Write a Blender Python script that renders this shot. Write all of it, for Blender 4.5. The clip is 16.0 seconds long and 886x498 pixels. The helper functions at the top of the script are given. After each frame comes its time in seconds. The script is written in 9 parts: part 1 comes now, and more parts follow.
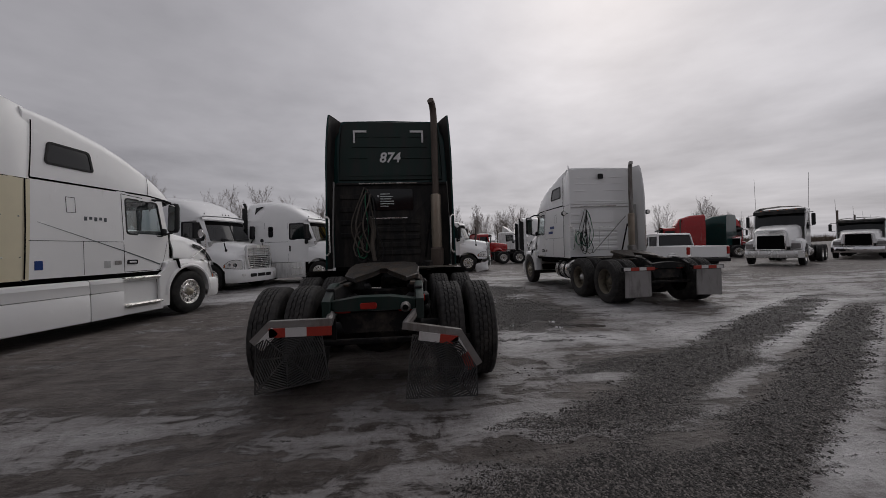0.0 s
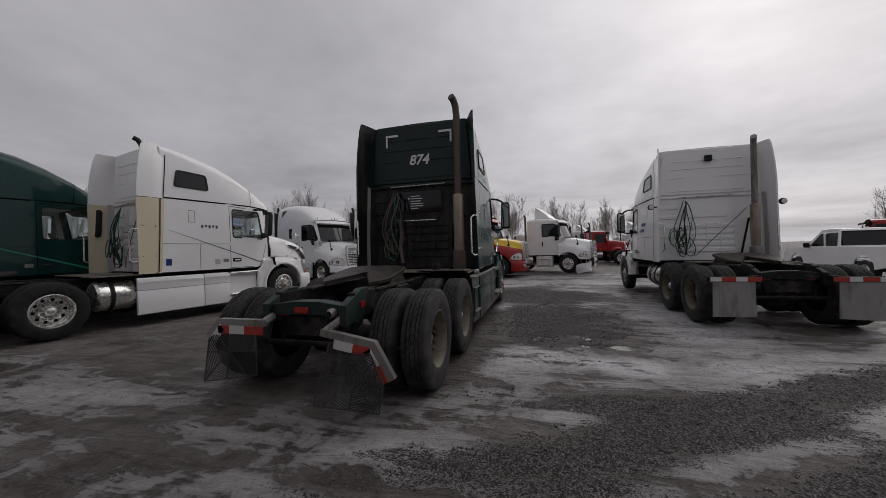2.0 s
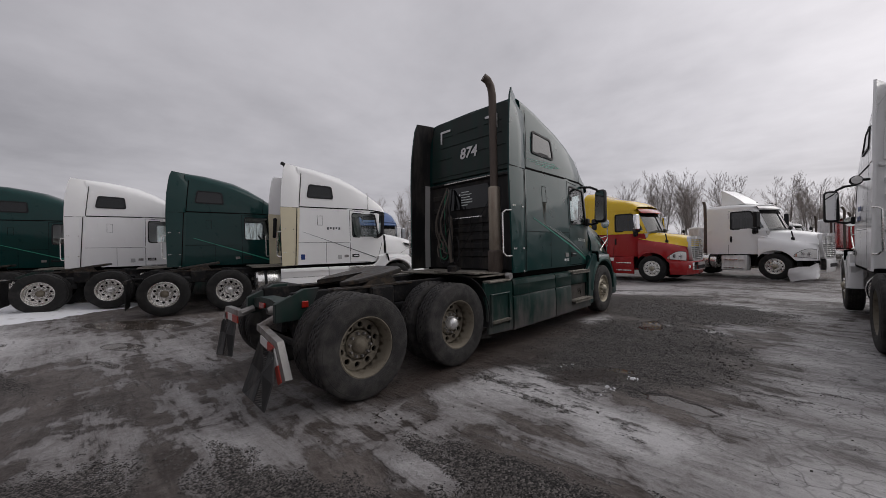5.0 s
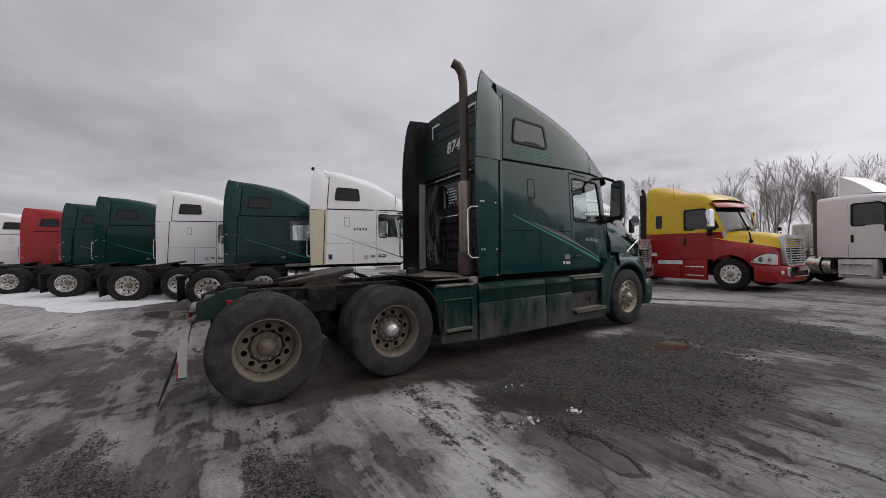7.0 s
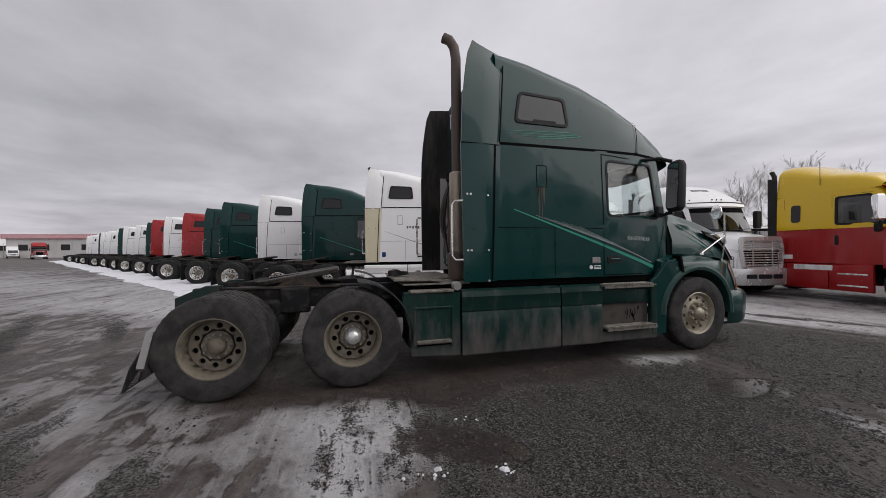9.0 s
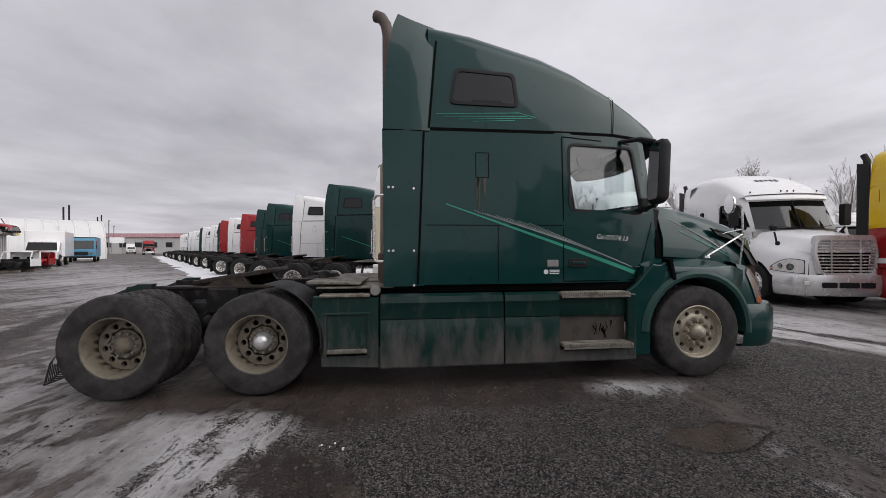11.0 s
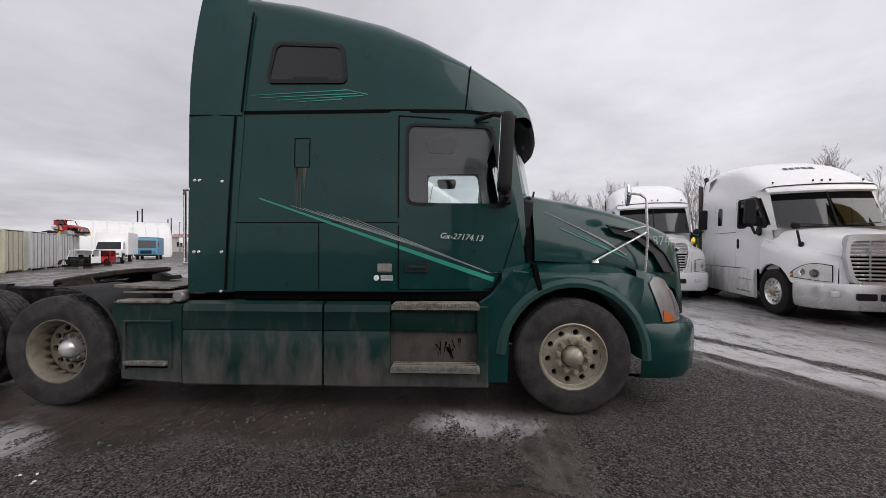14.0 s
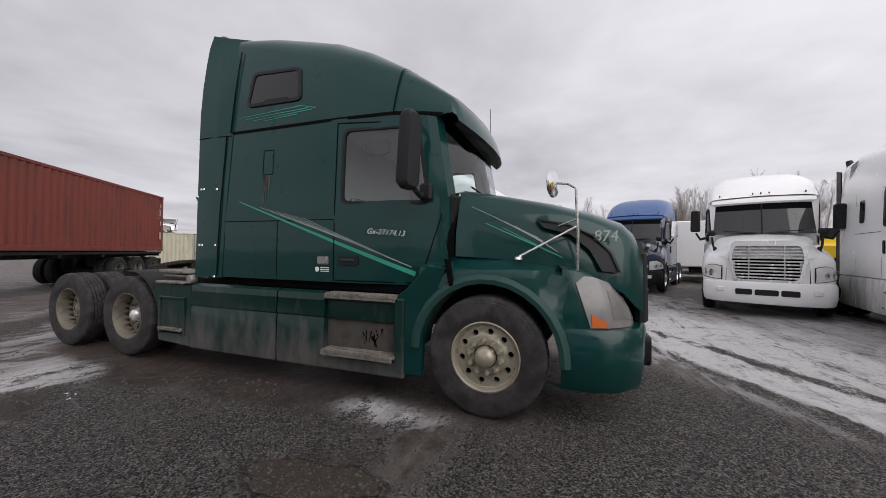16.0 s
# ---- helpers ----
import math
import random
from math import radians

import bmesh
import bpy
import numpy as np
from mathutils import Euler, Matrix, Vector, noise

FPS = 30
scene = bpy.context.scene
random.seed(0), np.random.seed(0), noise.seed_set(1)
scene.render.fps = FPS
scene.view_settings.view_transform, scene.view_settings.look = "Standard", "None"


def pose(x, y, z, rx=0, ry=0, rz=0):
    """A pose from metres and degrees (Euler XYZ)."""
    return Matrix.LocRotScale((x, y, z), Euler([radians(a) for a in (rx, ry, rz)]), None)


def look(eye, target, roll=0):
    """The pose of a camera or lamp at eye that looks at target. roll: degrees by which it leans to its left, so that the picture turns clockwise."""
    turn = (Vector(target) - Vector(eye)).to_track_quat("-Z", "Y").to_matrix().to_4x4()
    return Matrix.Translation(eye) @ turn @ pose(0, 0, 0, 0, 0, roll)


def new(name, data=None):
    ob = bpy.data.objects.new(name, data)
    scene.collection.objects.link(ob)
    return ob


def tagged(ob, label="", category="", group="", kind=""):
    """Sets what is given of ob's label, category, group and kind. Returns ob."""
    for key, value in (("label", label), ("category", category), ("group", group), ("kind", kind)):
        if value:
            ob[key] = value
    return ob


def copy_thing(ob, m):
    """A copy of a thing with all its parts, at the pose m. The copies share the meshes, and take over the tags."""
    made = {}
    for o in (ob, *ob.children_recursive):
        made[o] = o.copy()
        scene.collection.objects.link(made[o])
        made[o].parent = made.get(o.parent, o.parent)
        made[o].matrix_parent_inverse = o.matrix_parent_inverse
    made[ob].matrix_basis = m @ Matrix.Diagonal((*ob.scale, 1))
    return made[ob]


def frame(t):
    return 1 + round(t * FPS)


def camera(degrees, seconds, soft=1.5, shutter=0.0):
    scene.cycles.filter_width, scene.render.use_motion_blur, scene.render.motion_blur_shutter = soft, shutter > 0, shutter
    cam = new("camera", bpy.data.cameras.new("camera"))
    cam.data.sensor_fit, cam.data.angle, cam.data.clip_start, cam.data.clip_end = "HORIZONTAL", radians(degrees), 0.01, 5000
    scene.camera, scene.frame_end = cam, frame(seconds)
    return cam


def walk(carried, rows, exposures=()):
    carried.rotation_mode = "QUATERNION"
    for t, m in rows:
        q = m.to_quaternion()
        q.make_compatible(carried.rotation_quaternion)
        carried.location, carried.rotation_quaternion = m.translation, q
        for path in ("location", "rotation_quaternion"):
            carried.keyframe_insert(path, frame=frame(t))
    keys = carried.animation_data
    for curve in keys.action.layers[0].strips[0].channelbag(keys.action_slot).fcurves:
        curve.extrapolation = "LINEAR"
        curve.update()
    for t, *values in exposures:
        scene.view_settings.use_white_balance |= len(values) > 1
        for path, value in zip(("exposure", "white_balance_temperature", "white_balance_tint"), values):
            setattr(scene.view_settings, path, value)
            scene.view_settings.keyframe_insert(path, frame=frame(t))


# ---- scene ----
cam = camera(103.5, 16.0, 0.55)
PATH = [
    (0.0, 0.381, -5.244, 1.393, 89.96, 1.59, -4.99),
    (0.5, 0.861, -5.164, 1.409, 90.08, 1.51, 1.70),
    (1.0, 1.324, -5.089, 1.428, 90.10, 1.41, 6.30),
    (1.5, 1.779, -4.954, 1.437, 90.07, 1.44, 11.60),
    (2.0, 2.238, -4.813, 1.435, 90.09, 1.37, 15.61),
    (2.5, 2.668, -4.620, 1.441, 90.00, 1.33, 20.33),
    (3.0, 3.059, -4.385, 1.461, 89.97, 1.30, 25.63),
    (3.5, 3.393, -4.172, 1.481, 90.11, 1.21, 30.34),
    (4.0, 3.669, -3.882, 1.481, 89.97, 1.19, 36.32),
    (6.5, 4.758, -2.054, 1.428, 90.25, 1.03, 53.64),
    (7.0, 4.921, -1.659, 1.433, 90.26, 0.97, 58.01),
    (7.5, 5.022, -1.263, 1.451, 90.16, 0.82, 64.76),
    (8.0, 5.043, -0.855, 1.456, 90.11, 0.73, 68.73),
    (10.5, 4.913, 1.130, 1.466, 89.86, 0.24, 82.37),
    (11.0, 4.836, 1.509, 1.466, 89.86, 0.18, 84.44),
    (11.5, 4.695, 1.855, 1.477, 89.63, 0.08, 86.45),
    (12.0, 4.555, 2.223, 1.495, 89.55, 0.12, 87.18),
    (12.5, 4.442, 2.604, 1.499, 89.71, -0.03, 88.45),
    (13.0, 4.371, 2.971, 1.493, 89.70, 0.02, 88.93),
    (13.5, 4.359, 3.325, 1.485, 89.96, -0.09, 90.15),
    (14.0, 4.317, 3.709, 1.473, 89.90, -0.03, 92.06),
    (14.5, 4.278, 4.113, 1.461, 90.09, -0.04, 95.10),
    (15.0, 4.215, 4.513, 1.434, 90.09, -0.28, 99.58),
    (15.5, 4.139, 4.947, 1.407, 90.39, -0.45, 104.45),
    (16.0, 4.090, 5.411, 1.397, 90.47, -0.71, 109.84),
]
EXPOSURES = [(0.0, -0.08), (2.0, 0.09), (4.0, 0.31), (6.5, 0.55), (8.0, 0.71), (10.5, 0.90), (12.5, 1.02), (16.0, 1.12)]
walk(cam, [(t, pose(x, y, z, rx, ry, rz)) for t, x, y, z, rx, ry, rz in PATH], EXPOSURES)


# ---- light: an overcast winter sky, brighter towards the hidden sun ----
SUN_AZ, SUN_EL = radians(32), radians(38)  # azimuth from +y towards +x
SUN_DIR = Vector((math.sin(SUN_AZ) * math.cos(SUN_EL), math.cos(SUN_AZ) * math.cos(SUN_EL), math.sin(SUN_EL)))


def make_world():
    world = bpy.data.worlds.new("overcast_sky")
    scene.world = world
    world.use_nodes = True
    nt = world.node_tree
    nt.nodes.clear()
    N, L = nt.nodes.new, nt.links.new
    out, bg = N("ShaderNodeOutputWorld"), N("ShaderNodeBackground")
    tc = N("ShaderNodeTexCoord")
    sky = N("ShaderNodeTexSky")
    sky.sky_type, sky.sun_disc, sky.sun_elevation, sky.sun_rotation = "NISHITA", False, SUN_EL, SUN_AZ
    sky.air_density, sky.dust_density = 1.0, 4.0
    sep = N("ShaderNodeSeparateXYZ")
    L(tc.outputs["Generated"], sep.inputs[0])

    def m(op, a, b=None, clamp=False):
        n = N("ShaderNodeMath")
        n.operation, n.use_clamp = op, clamp
        for k, q in enumerate((a, b)):
            if q is None:
                continue
            if isinstance(q, (int, float)):
                n.inputs[k].default_value = q
            else:
                L(q, n.inputs[k])
        return n.outputs[0]

    # cloud sheet: the direction projected on a flat layer
    h = m("ADD", m("MAXIMUM", sep.outputs[2], 0.0), 0.10)
    comb = N("ShaderNodeCombineXYZ")
    L(m("DIVIDE", sep.outputs[0], h), comb.inputs[0])
    L(m("DIVIDE", sep.outputs[1], h), comb.inputs[1])
    noise_a = N("ShaderNodeTexNoise")
    noise_a.inputs["Scale"].default_value, noise_a.inputs["Detail"].default_value = 0.55, 6.0
    noise_a.inputs["Roughness"].default_value, noise_a.inputs["Distortion"].default_value = 0.5, 0.4
    L(comb.outputs[0], noise_a.inputs["Vector"])
    noise_b = N("ShaderNodeTexNoise")
    noise_b.inputs["Scale"].default_value, noise_b.inputs["Detail"].default_value = 2.2, 7.0
    noise_b.inputs["Roughness"].default_value = 0.55
    L(comb.outputs[0], noise_b.inputs["Vector"])
    cloud = m("ADD", m("MULTIPLY", noise_a.outputs[0], 0.75), m("MULTIPLY", noise_b.outputs[0], 0.25))
    cloud = m("MULTIPLY", m("SUBTRACT", cloud, 0.30), 2.4, True)
    # glow of the hidden sun
    dot = N("ShaderNodeVectorMath")
    dot.operation = "DOT_PRODUCT"
    dot.inputs[1].default_value = SUN_DIR
    L(tc.outputs["Generated"], dot.inputs[0])
    facing = m("MAXIMUM", m("ADD", m("MULTIPLY", dot.outputs["Value"], 0.5), 0.5), 0.0)
    wide = m("POWER", facing, 3.0)
    core = m("POWER", facing, 14.0)
    level = m("ADD", m("ADD", m("MULTIPLY", wide, 0.22), m("MULTIPLY", core, 0.26)), 0.30)
    level = m("MULTIPLY", level, m("ADD", m("MULTIPLY", cloud, 0.62), 0.66))
    # the lower hemisphere is dull
    ramp = N("ShaderNodeValToRGB")
    ramp.color_ramp.elements[0].color, ramp.color_ramp.elements[0].position = (0.965, 0.940, 1.02, 1), 0.1
    ramp.color_ramp.elements[1].color, ramp.color_ramp.elements[1].position = (0.985, 0.955, 1.0, 1), 0.7
    L(level, ramp.inputs[0])
    mul = N("ShaderNodeVectorMath")
    mul.operation = "SCALE"
    L(ramp.outputs[0], mul.inputs[0])
    L(level, mul.inputs["Scale"])
    skyscale = N("ShaderNodeVectorMath")
    skyscale.operation = "SCALE"
    skyscale.inputs["Scale"].default_value = 0.004
    L(sky.outputs[0], skyscale.inputs[0])
    add = N("ShaderNodeVectorMath")
    add.operation = "ADD"
    L(mul.outputs[0], add.inputs[0])
    L(skyscale.outputs[0], add.inputs[1])
    L(add.outputs[0], bg.inputs[0])
    bg.inputs[1].default_value = 1.0
    L(bg.outputs[0], out.inputs[0])


make_world()
sun_data = bpy.data.lights.new("sun", "SUN")
sun_data.energy, sun_data.angle, sun_data.color = 0.55, radians(60), (1.0, 0.97, 0.94)
sun = new("sun", sun_data)
sun.matrix_world = look(SUN_DIR * 60, (0, 0, 0))


# ---- materials ----
def mat(name, col, rough=0.5, metal=0.0, var=0.2, scale=5.0, bump=0.05, bscale=80.0, coat=0.0, dirt=None, dirt_at=0.55, dirt_soft=0.25,
        dirt_scale=(3.0, 3.0, 0.7), dirt_rough=0.8, emit=None, spec=0.32, wave=0.0, spray=None, coat_ior=1.5):
    """A surface with grain at two scales and, if dirt is given, streaks and blotches of that colour. spray: heights between which
    road dirt thrown up by the wheels thins out, and how strong it is."""
    ma = bpy.data.materials.new(name)
    ma.use_nodes = True
    nt = ma.node_tree
    N, L = nt.nodes.new, nt.links.new
    b = nt.nodes["Principled BSDF"]
    tc = N("ShaderNodeTexCoord")
    na, nb = N("ShaderNodeTexNoise"), N("ShaderNodeTexNoise")
    na.inputs["Scale"].default_value, na.inputs["Detail"].default_value = scale, 5.0
    nb.inputs["Scale"].default_value, nb.inputs["Detail"].default_value = bscale, 3.0
    L(tc.outputs["Object"], na.inputs["Vector"])
    L(tc.outputs["Object"], nb.inputs["Vector"])
    lo = tuple(c * (1 - var) for c in col) + (1,)
    hi = tuple(min(1, c * (1 + var)) for c in col) + (1,)
    mix = N("ShaderNodeMix")
    mix.data_type = "RGBA"
    mix.inputs["A"].default_value, mix.inputs["B"].default_value = lo, hi
    ad = N("ShaderNodeMath")
    ad.operation = "MULTIPLY_ADD"
    L(nb.outputs[0], ad.inputs[0])
    ad.inputs[1].default_value = 0.35
    sh = N("ShaderNodeMath")
    sh.operation = "MULTIPLY"
    L(na.outputs[0], sh.inputs[0])
    sh.inputs[1].default_value = 0.65
    L(sh.outputs[0], ad.inputs[2])
    L(ad.outputs[0], mix.inputs["Factor"])
    colour, rsock = mix.outputs["Result"], None
    rr = N("ShaderNodeMapRange")
    rr.inputs["To Min"].default_value, rr.inputs["To Max"].default_value = max(0.02, rough * 0.75), min(1, rough * 1.25)
    L(na.outputs[0], rr.inputs["Value"])
    rsock = rr.outputs[0]
    if dirt:
        mp = N("ShaderNodeMapping")
        mp.inputs["Scale"].default_value = dirt_scale
        L(tc.outputs["Object"], mp.inputs["Vector"])
        nd = N("ShaderNodeTexNoise")
        nd.inputs["Scale"].default_value, nd.inputs["Detail"].default_value, nd.inputs["Roughness"].default_value = 1.6, 8.0, 0.65
        L(mp.outputs[0], nd.inputs["Vector"])
        md = N("ShaderNodeMapRange")
        md.inputs["From Min"].default_value, md.inputs["From Max"].default_value = dirt_at, dirt_at + dirt_soft
        if spray:
            sep, up, lay = N("ShaderNodeSeparateXYZ"), N("ShaderNodeMapRange"), N("ShaderNodeMath")
            L(tc.outputs["Object"], sep.inputs[0])
            up.inputs["From Min"].default_value, up.inputs["From Max"].default_value, up.inputs["To Min"].default_value, up.inputs["To Max"].default_value = spray[1], spray[0], -spray[2] * 0.4, spray[2]
            L(sep.outputs["Z"], up.inputs["Value"])
            L(nd.outputs[0], lay.inputs[0])
            L(up.outputs[0], lay.inputs[1])
            L(lay.outputs[0], md.inputs["Value"])
        else:
            L(nd.outputs[0], md.inputs["Value"])
        mx = N("ShaderNodeMix")
        mx.data_type = "RGBA"
        L(md.outputs[0], mx.inputs["Factor"])
        L(colour, mx.inputs["A"])
        mx.inputs["B"].default_value = tuple(dirt) + (1,)
        colour = mx.outputs["Result"]
        mr = N("ShaderNodeMix")
        L(md.outputs[0], mr.inputs["Factor"])
        L(rsock, mr.inputs["A"])
        mr.inputs["B"].default_value = dirt_rough
        rsock = mr.outputs["Result"]
    L(colour, b.inputs["Base Color"])
    L(rsock, b.inputs["Roughness"])
    b.inputs["Metallic"].default_value = metal
    b.inputs["Coat Weight"].default_value = coat
    b.inputs["Coat Roughness"].default_value, b.inputs["Coat IOR"].default_value = 0.06, coat_ior
    b.inputs["Specular IOR Level"].default_value = spec
    if bump:
        bp = N("ShaderNodeBump")
        bp.inputs["Strength"].default_value, bp.inputs["Distance"].default_value = min(1, bump * 4), 0.01
        L(nb.outputs[0], bp.inputs["Height"])
        L(bp.outputs[0], b.inputs["Normal"])
    if wave:
        # slight waviness of the sheet metal, seen in the lacquer's reflections
        nw = N("ShaderNodeTexNoise")
        nw.inputs["Scale"].default_value, nw.inputs["Detail"].default_value = 2.4, 2.0
        L(tc.outputs["Object"], nw.inputs["Vector"])
        bw = N("ShaderNodeBump")
        bw.inputs["Strength"].default_value, bw.inputs["Distance"].default_value = 1.0, wave
        L(nw.outputs[0], bw.inputs["Height"])
        L(bw.outputs[0], b.inputs["Coat Normal"])
    if emit:
        b.inputs["Emission Color"].default_value = tuple(col) + (1,)
        b.inputs["Emission Strength"].default_value = emit
    return ma


def glass(name, tint=(0.75, 0.85, 0.85), rough=0.02, clear=0.8):
    """Thin pane: part see-through, part mirror by Fresnel."""
    ma = bpy.data.materials.new(name)
    ma.use_nodes = True
    nt = ma.node_tree
    nt.nodes.clear()
    N, L = nt.nodes.new, nt.links.new
    out, tr, gl, mx, fr, pw, fl = N("ShaderNodeOutputMaterial"), N("ShaderNodeBsdfTransparent"), N("ShaderNodeBsdfGlossy"), N("ShaderNodeMixShader"), N("ShaderNodeLayerWeight"), N("ShaderNodeMath"), N("ShaderNodeMath")
    tr.inputs[0].default_value = tuple(min(1.0, c * clear) for c in tint) + (1,)
    gl.inputs["Roughness"].default_value = rough
    # a thin sheet mirrors alike from both sides
    fr.inputs["Blend"].default_value = 0.5
    pw.operation, fl.operation = "POWER", "MULTIPLY_ADD"
    pw.inputs[1].default_value, fl.inputs[1].default_value, fl.inputs[2].default_value = 5.0, 0.91, 0.085
    L(fr.outputs["Facing"], pw.inputs[0])
    L(pw.outputs[0], fl.inputs[0])
    L(fl.outputs[0], mx.inputs[0])
    L(tr.outputs[0], mx.inputs[1])
    L(gl.outputs[0], mx.inputs[2])
    L(mx.outputs[0], out.inputs[0])
    return ma


GRIME = (0.085, 0.078, 0.07)
GREEN = mat("green_paint", (0.0038, 0.0350, 0.0325), 0.30, wave=0.005, coat=0.48, var=0.18, bump=0.0, spec=0.10, dirt=(0.007, 0.032, 0.027), dirt_at=0.60, dirt_soft=0.3, dirt_rough=0.45)
GREEN_DIRTY = mat("grimy_green_paint", (0.005, 0.027, 0.022), 0.36, coat=0.25, var=0.3, bump=0.01, spec=0.2, dirt=(0.104, 0.093, 0.089), dirt_at=0.46, dirt_soft=0.38, dirt_scale=(2.6, 3.4, 1.1), dirt_rough=0.62, spray=(0.24, 0.76, 0.23))
DUSTY = mat("dusty_step_recess", (0.072, 0.063, 0.055), 0.8, var=0.3, bump=0.02, dirt=(0.014, 0.018, 0.017), dirt_at=0.50, dirt_soft=0.25, dirt_scale=(3, 2.4, 1.8))
GREEN_BACK = mat("sooty_green_panel", (0.006, 0.024, 0.019), 0.5, coat=0.1, var=0.25, bump=0.01, dirt=(0.03, 0.03, 0.03), dirt_at=0.42, dirt_soft=0.3)
SOOT = mat("sooty_black_panel", (0.011, 0.011, 0.0115), 0.6, var=0.35, bump=0.03, dirt=(0.062, 0.055, 0.049), dirt_at=0.46)
ARCH = mat("faded_green_plastic", (0.016, 0.055, 0.048), 0.55, var=0.15, bump=0.02, dirt=GRIME, dirt_at=0.6)
WHITE = mat("white_paint", (0.88, 0.88, 0.875), 0.25, wave=0.004, coat=0.4, var=0.04, bump=0.0, dirt=(0.50, 0.48, 0.45), dirt_at=0.64, dirt_soft=0.35, dirt_rough=0.6)
WHITE_DIRTY = mat("grimy_white_paint", (0.80, 0.80, 0.79), 0.4, coat=0.1, var=0.06, bump=0.01, dirt=(0.30, 0.28, 0.26), dirt_at=0.48, dirt_soft=0.35)
CREAM = mat("cream_primer", (0.68, 0.62, 0.45), 0.5, var=0.08, bump=0.01, dirt=(0.45, 0.40, 0.30), dirt_at=0.6)
RED = mat("red_paint", (0.33, 0.012, 0.014), 0.25, wave=0.004, coat=0.4, var=0.1, bump=0.0, dirt=(0.2, 0.06, 0.05), dirt_at=0.62)
YELLOW = mat("yellow_paint", (0.72, 0.47, 0.012), 0.25, coat=0.5, var=0.06, bump=0.0, dirt=(0.5, 0.36, 0.08), dirt_at=0.62)
NAVY = mat("dark_blue_paint", (0.012, 0.022, 0.055), 0.22, coat=0.6, var=0.1, bump=0.0, dirt=(0.07, 0.075, 0.09), dirt_at=0.6)
BLUE = mat("faded_blue_paint", (0.04, 0.10, 0.26), 0.35, coat=0.3, var=0.15, bump=0.0, dirt=(0.14, 0.18, 0.28), dirt_at=0.55)
RUBBER = mat("tyre_rubber", (0.020, 0.019, 0.019), 0.7, var=0.3, bump=0.12, bscale=120, dirt=(0.080, 0.075, 0.069), dirt_at=0.42, dirt_soft=0.4, dirt_scale=(4, 4, 4))
RUBBER_FAR = mat("black_tyre_rubber", (0.010, 0.010, 0.010), 0.7, var=0.3, bump=0.1, bscale=120, dirt=(0.042, 0.040, 0.037), dirt_at=0.46, dirt_soft=0.4, dirt_scale=(4, 4, 4))
RIM = mat("dusty_steel_rim", (0.19, 0.168, 0.130), 0.65, metal=0.2, var=0.15, bump=0.04, dirt=(0.060, 0.047, 0.034), dirt_at=0.47, dirt_soft=0.3, dirt_scale=(5, 5, 5))
ALU = mat("polished_aluminium", (0.86, 0.85, 0.82), 0.24, metal=0.9, var=0.12, bump=0.02, dirt=(0.32, 0.29, 0.24), dirt_at=0.52, dirt_scale=(6, 6, 6))
DULL_ALU = mat("dull_aluminium_wheel", (0.40, 0.365, 0.29), 0.45, metal=0.55, var=0.12, bump=0.03, dirt=(0.20, 0.17, 0.13), dirt_at=0.54, dirt_scale=(7, 7, 7))
CHROME = mat("chrome", (0.80, 0.80, 0.81), 0.10, metal=1.0, var=0.05, bump=0.0)
STEEL = mat("worn_grey_steel", (0.30, 0.29, 0.28), 0.5, metal=0.6, var=0.25, bump=0.05, dirt=(0.13, 0.10, 0.08), dirt_at=0.5)
STACK = mat("heat_stained_pipe", (0.115, 0.092, 0.078), 0.6, metal=0.25, var=0.35, bump=0.04, dirt=(0.06, 0.045, 0.038), dirt_at=0.5)
FRAME = mat("greasy_black_frame", (0.009, 0.009, 0.010), 0.6, spec=0.2, var=0.4, bump=0.1, dirt=(0.070, 0.060, 0.050), dirt_at=0.50, dirt_scale=(4, 4, 4))
GREASE = mat("rusty_greasy_plate", (0.032, 0.028, 0.025), 0.45, metal=0.3, var=0.4, bump=0.12, dirt=(0.12, 0.085, 0.055), dirt_at=0.5, dirt_scale=(6, 6, 6))
DECK = mat("dusty_checker_plate", (0.24, 0.225, 0.195), 0.55, metal=0.4, var=0.25, bump=0.2, bscale=70, dirt=(0.10, 0.085, 0.065), dirt_at=0.45, dirt_scale=(6, 6, 6))
BLACK = mat("black_plastic", (0.016, 0.016, 0.017), 0.55, spec=0.2, var=0.2, bump=0.06, bscale=200)
SEAM = mat("dark_seam", (0.004, 0.004, 0.004), 0.9, spec=0.05, var=0.1, bump=0.0)
CABIN = mat("grey_cab_lining", (0.48, 0.47, 0.455), 0.8, var=0.15, bump=0.05)
SEATM = mat("grey_seat_cloth", (0.14, 0.14, 0.145), 0.9, var=0.2, bump=0.2, bscale=150)
LAMP_RED = mat("red_lens", (0.33, 0.018, 0.012), 0.2, var=0.1, bump=0.0, coat=0.5)
LAMP_AMBER = mat("amber_lens", (0.48, 0.11, 0.02), 0.2, var=0.1, bump=0.0, coat=0.5)
LENS = mat("clear_lamp_lens", (0.19, 0.18, 0.175), 0.16, var=0.25, scale=14, bump=0.0, coat=0.4)
LENS_CLEAR = mat("bright_lamp_lens", (0.72, 0.71, 0.69), 0.18, var=0.35, scale=16, bump=0.0, coat=0.4)
BRIGHT_STEEL = mat("bright_steel", (0.68, 0.68, 0.67), 0.26, metal=0.60, var=0.08, bump=0.0, dirt=(0.40, 0.39, 0.37), dirt_at=0.60)
HEAT = mat("bronzed_heat_shield", (0.40, 0.345, 0.28), 0.42, metal=0.6, var=0.2, bump=0.02, dirt=(0.16, 0.12, 0.09), dirt_at=0.52)
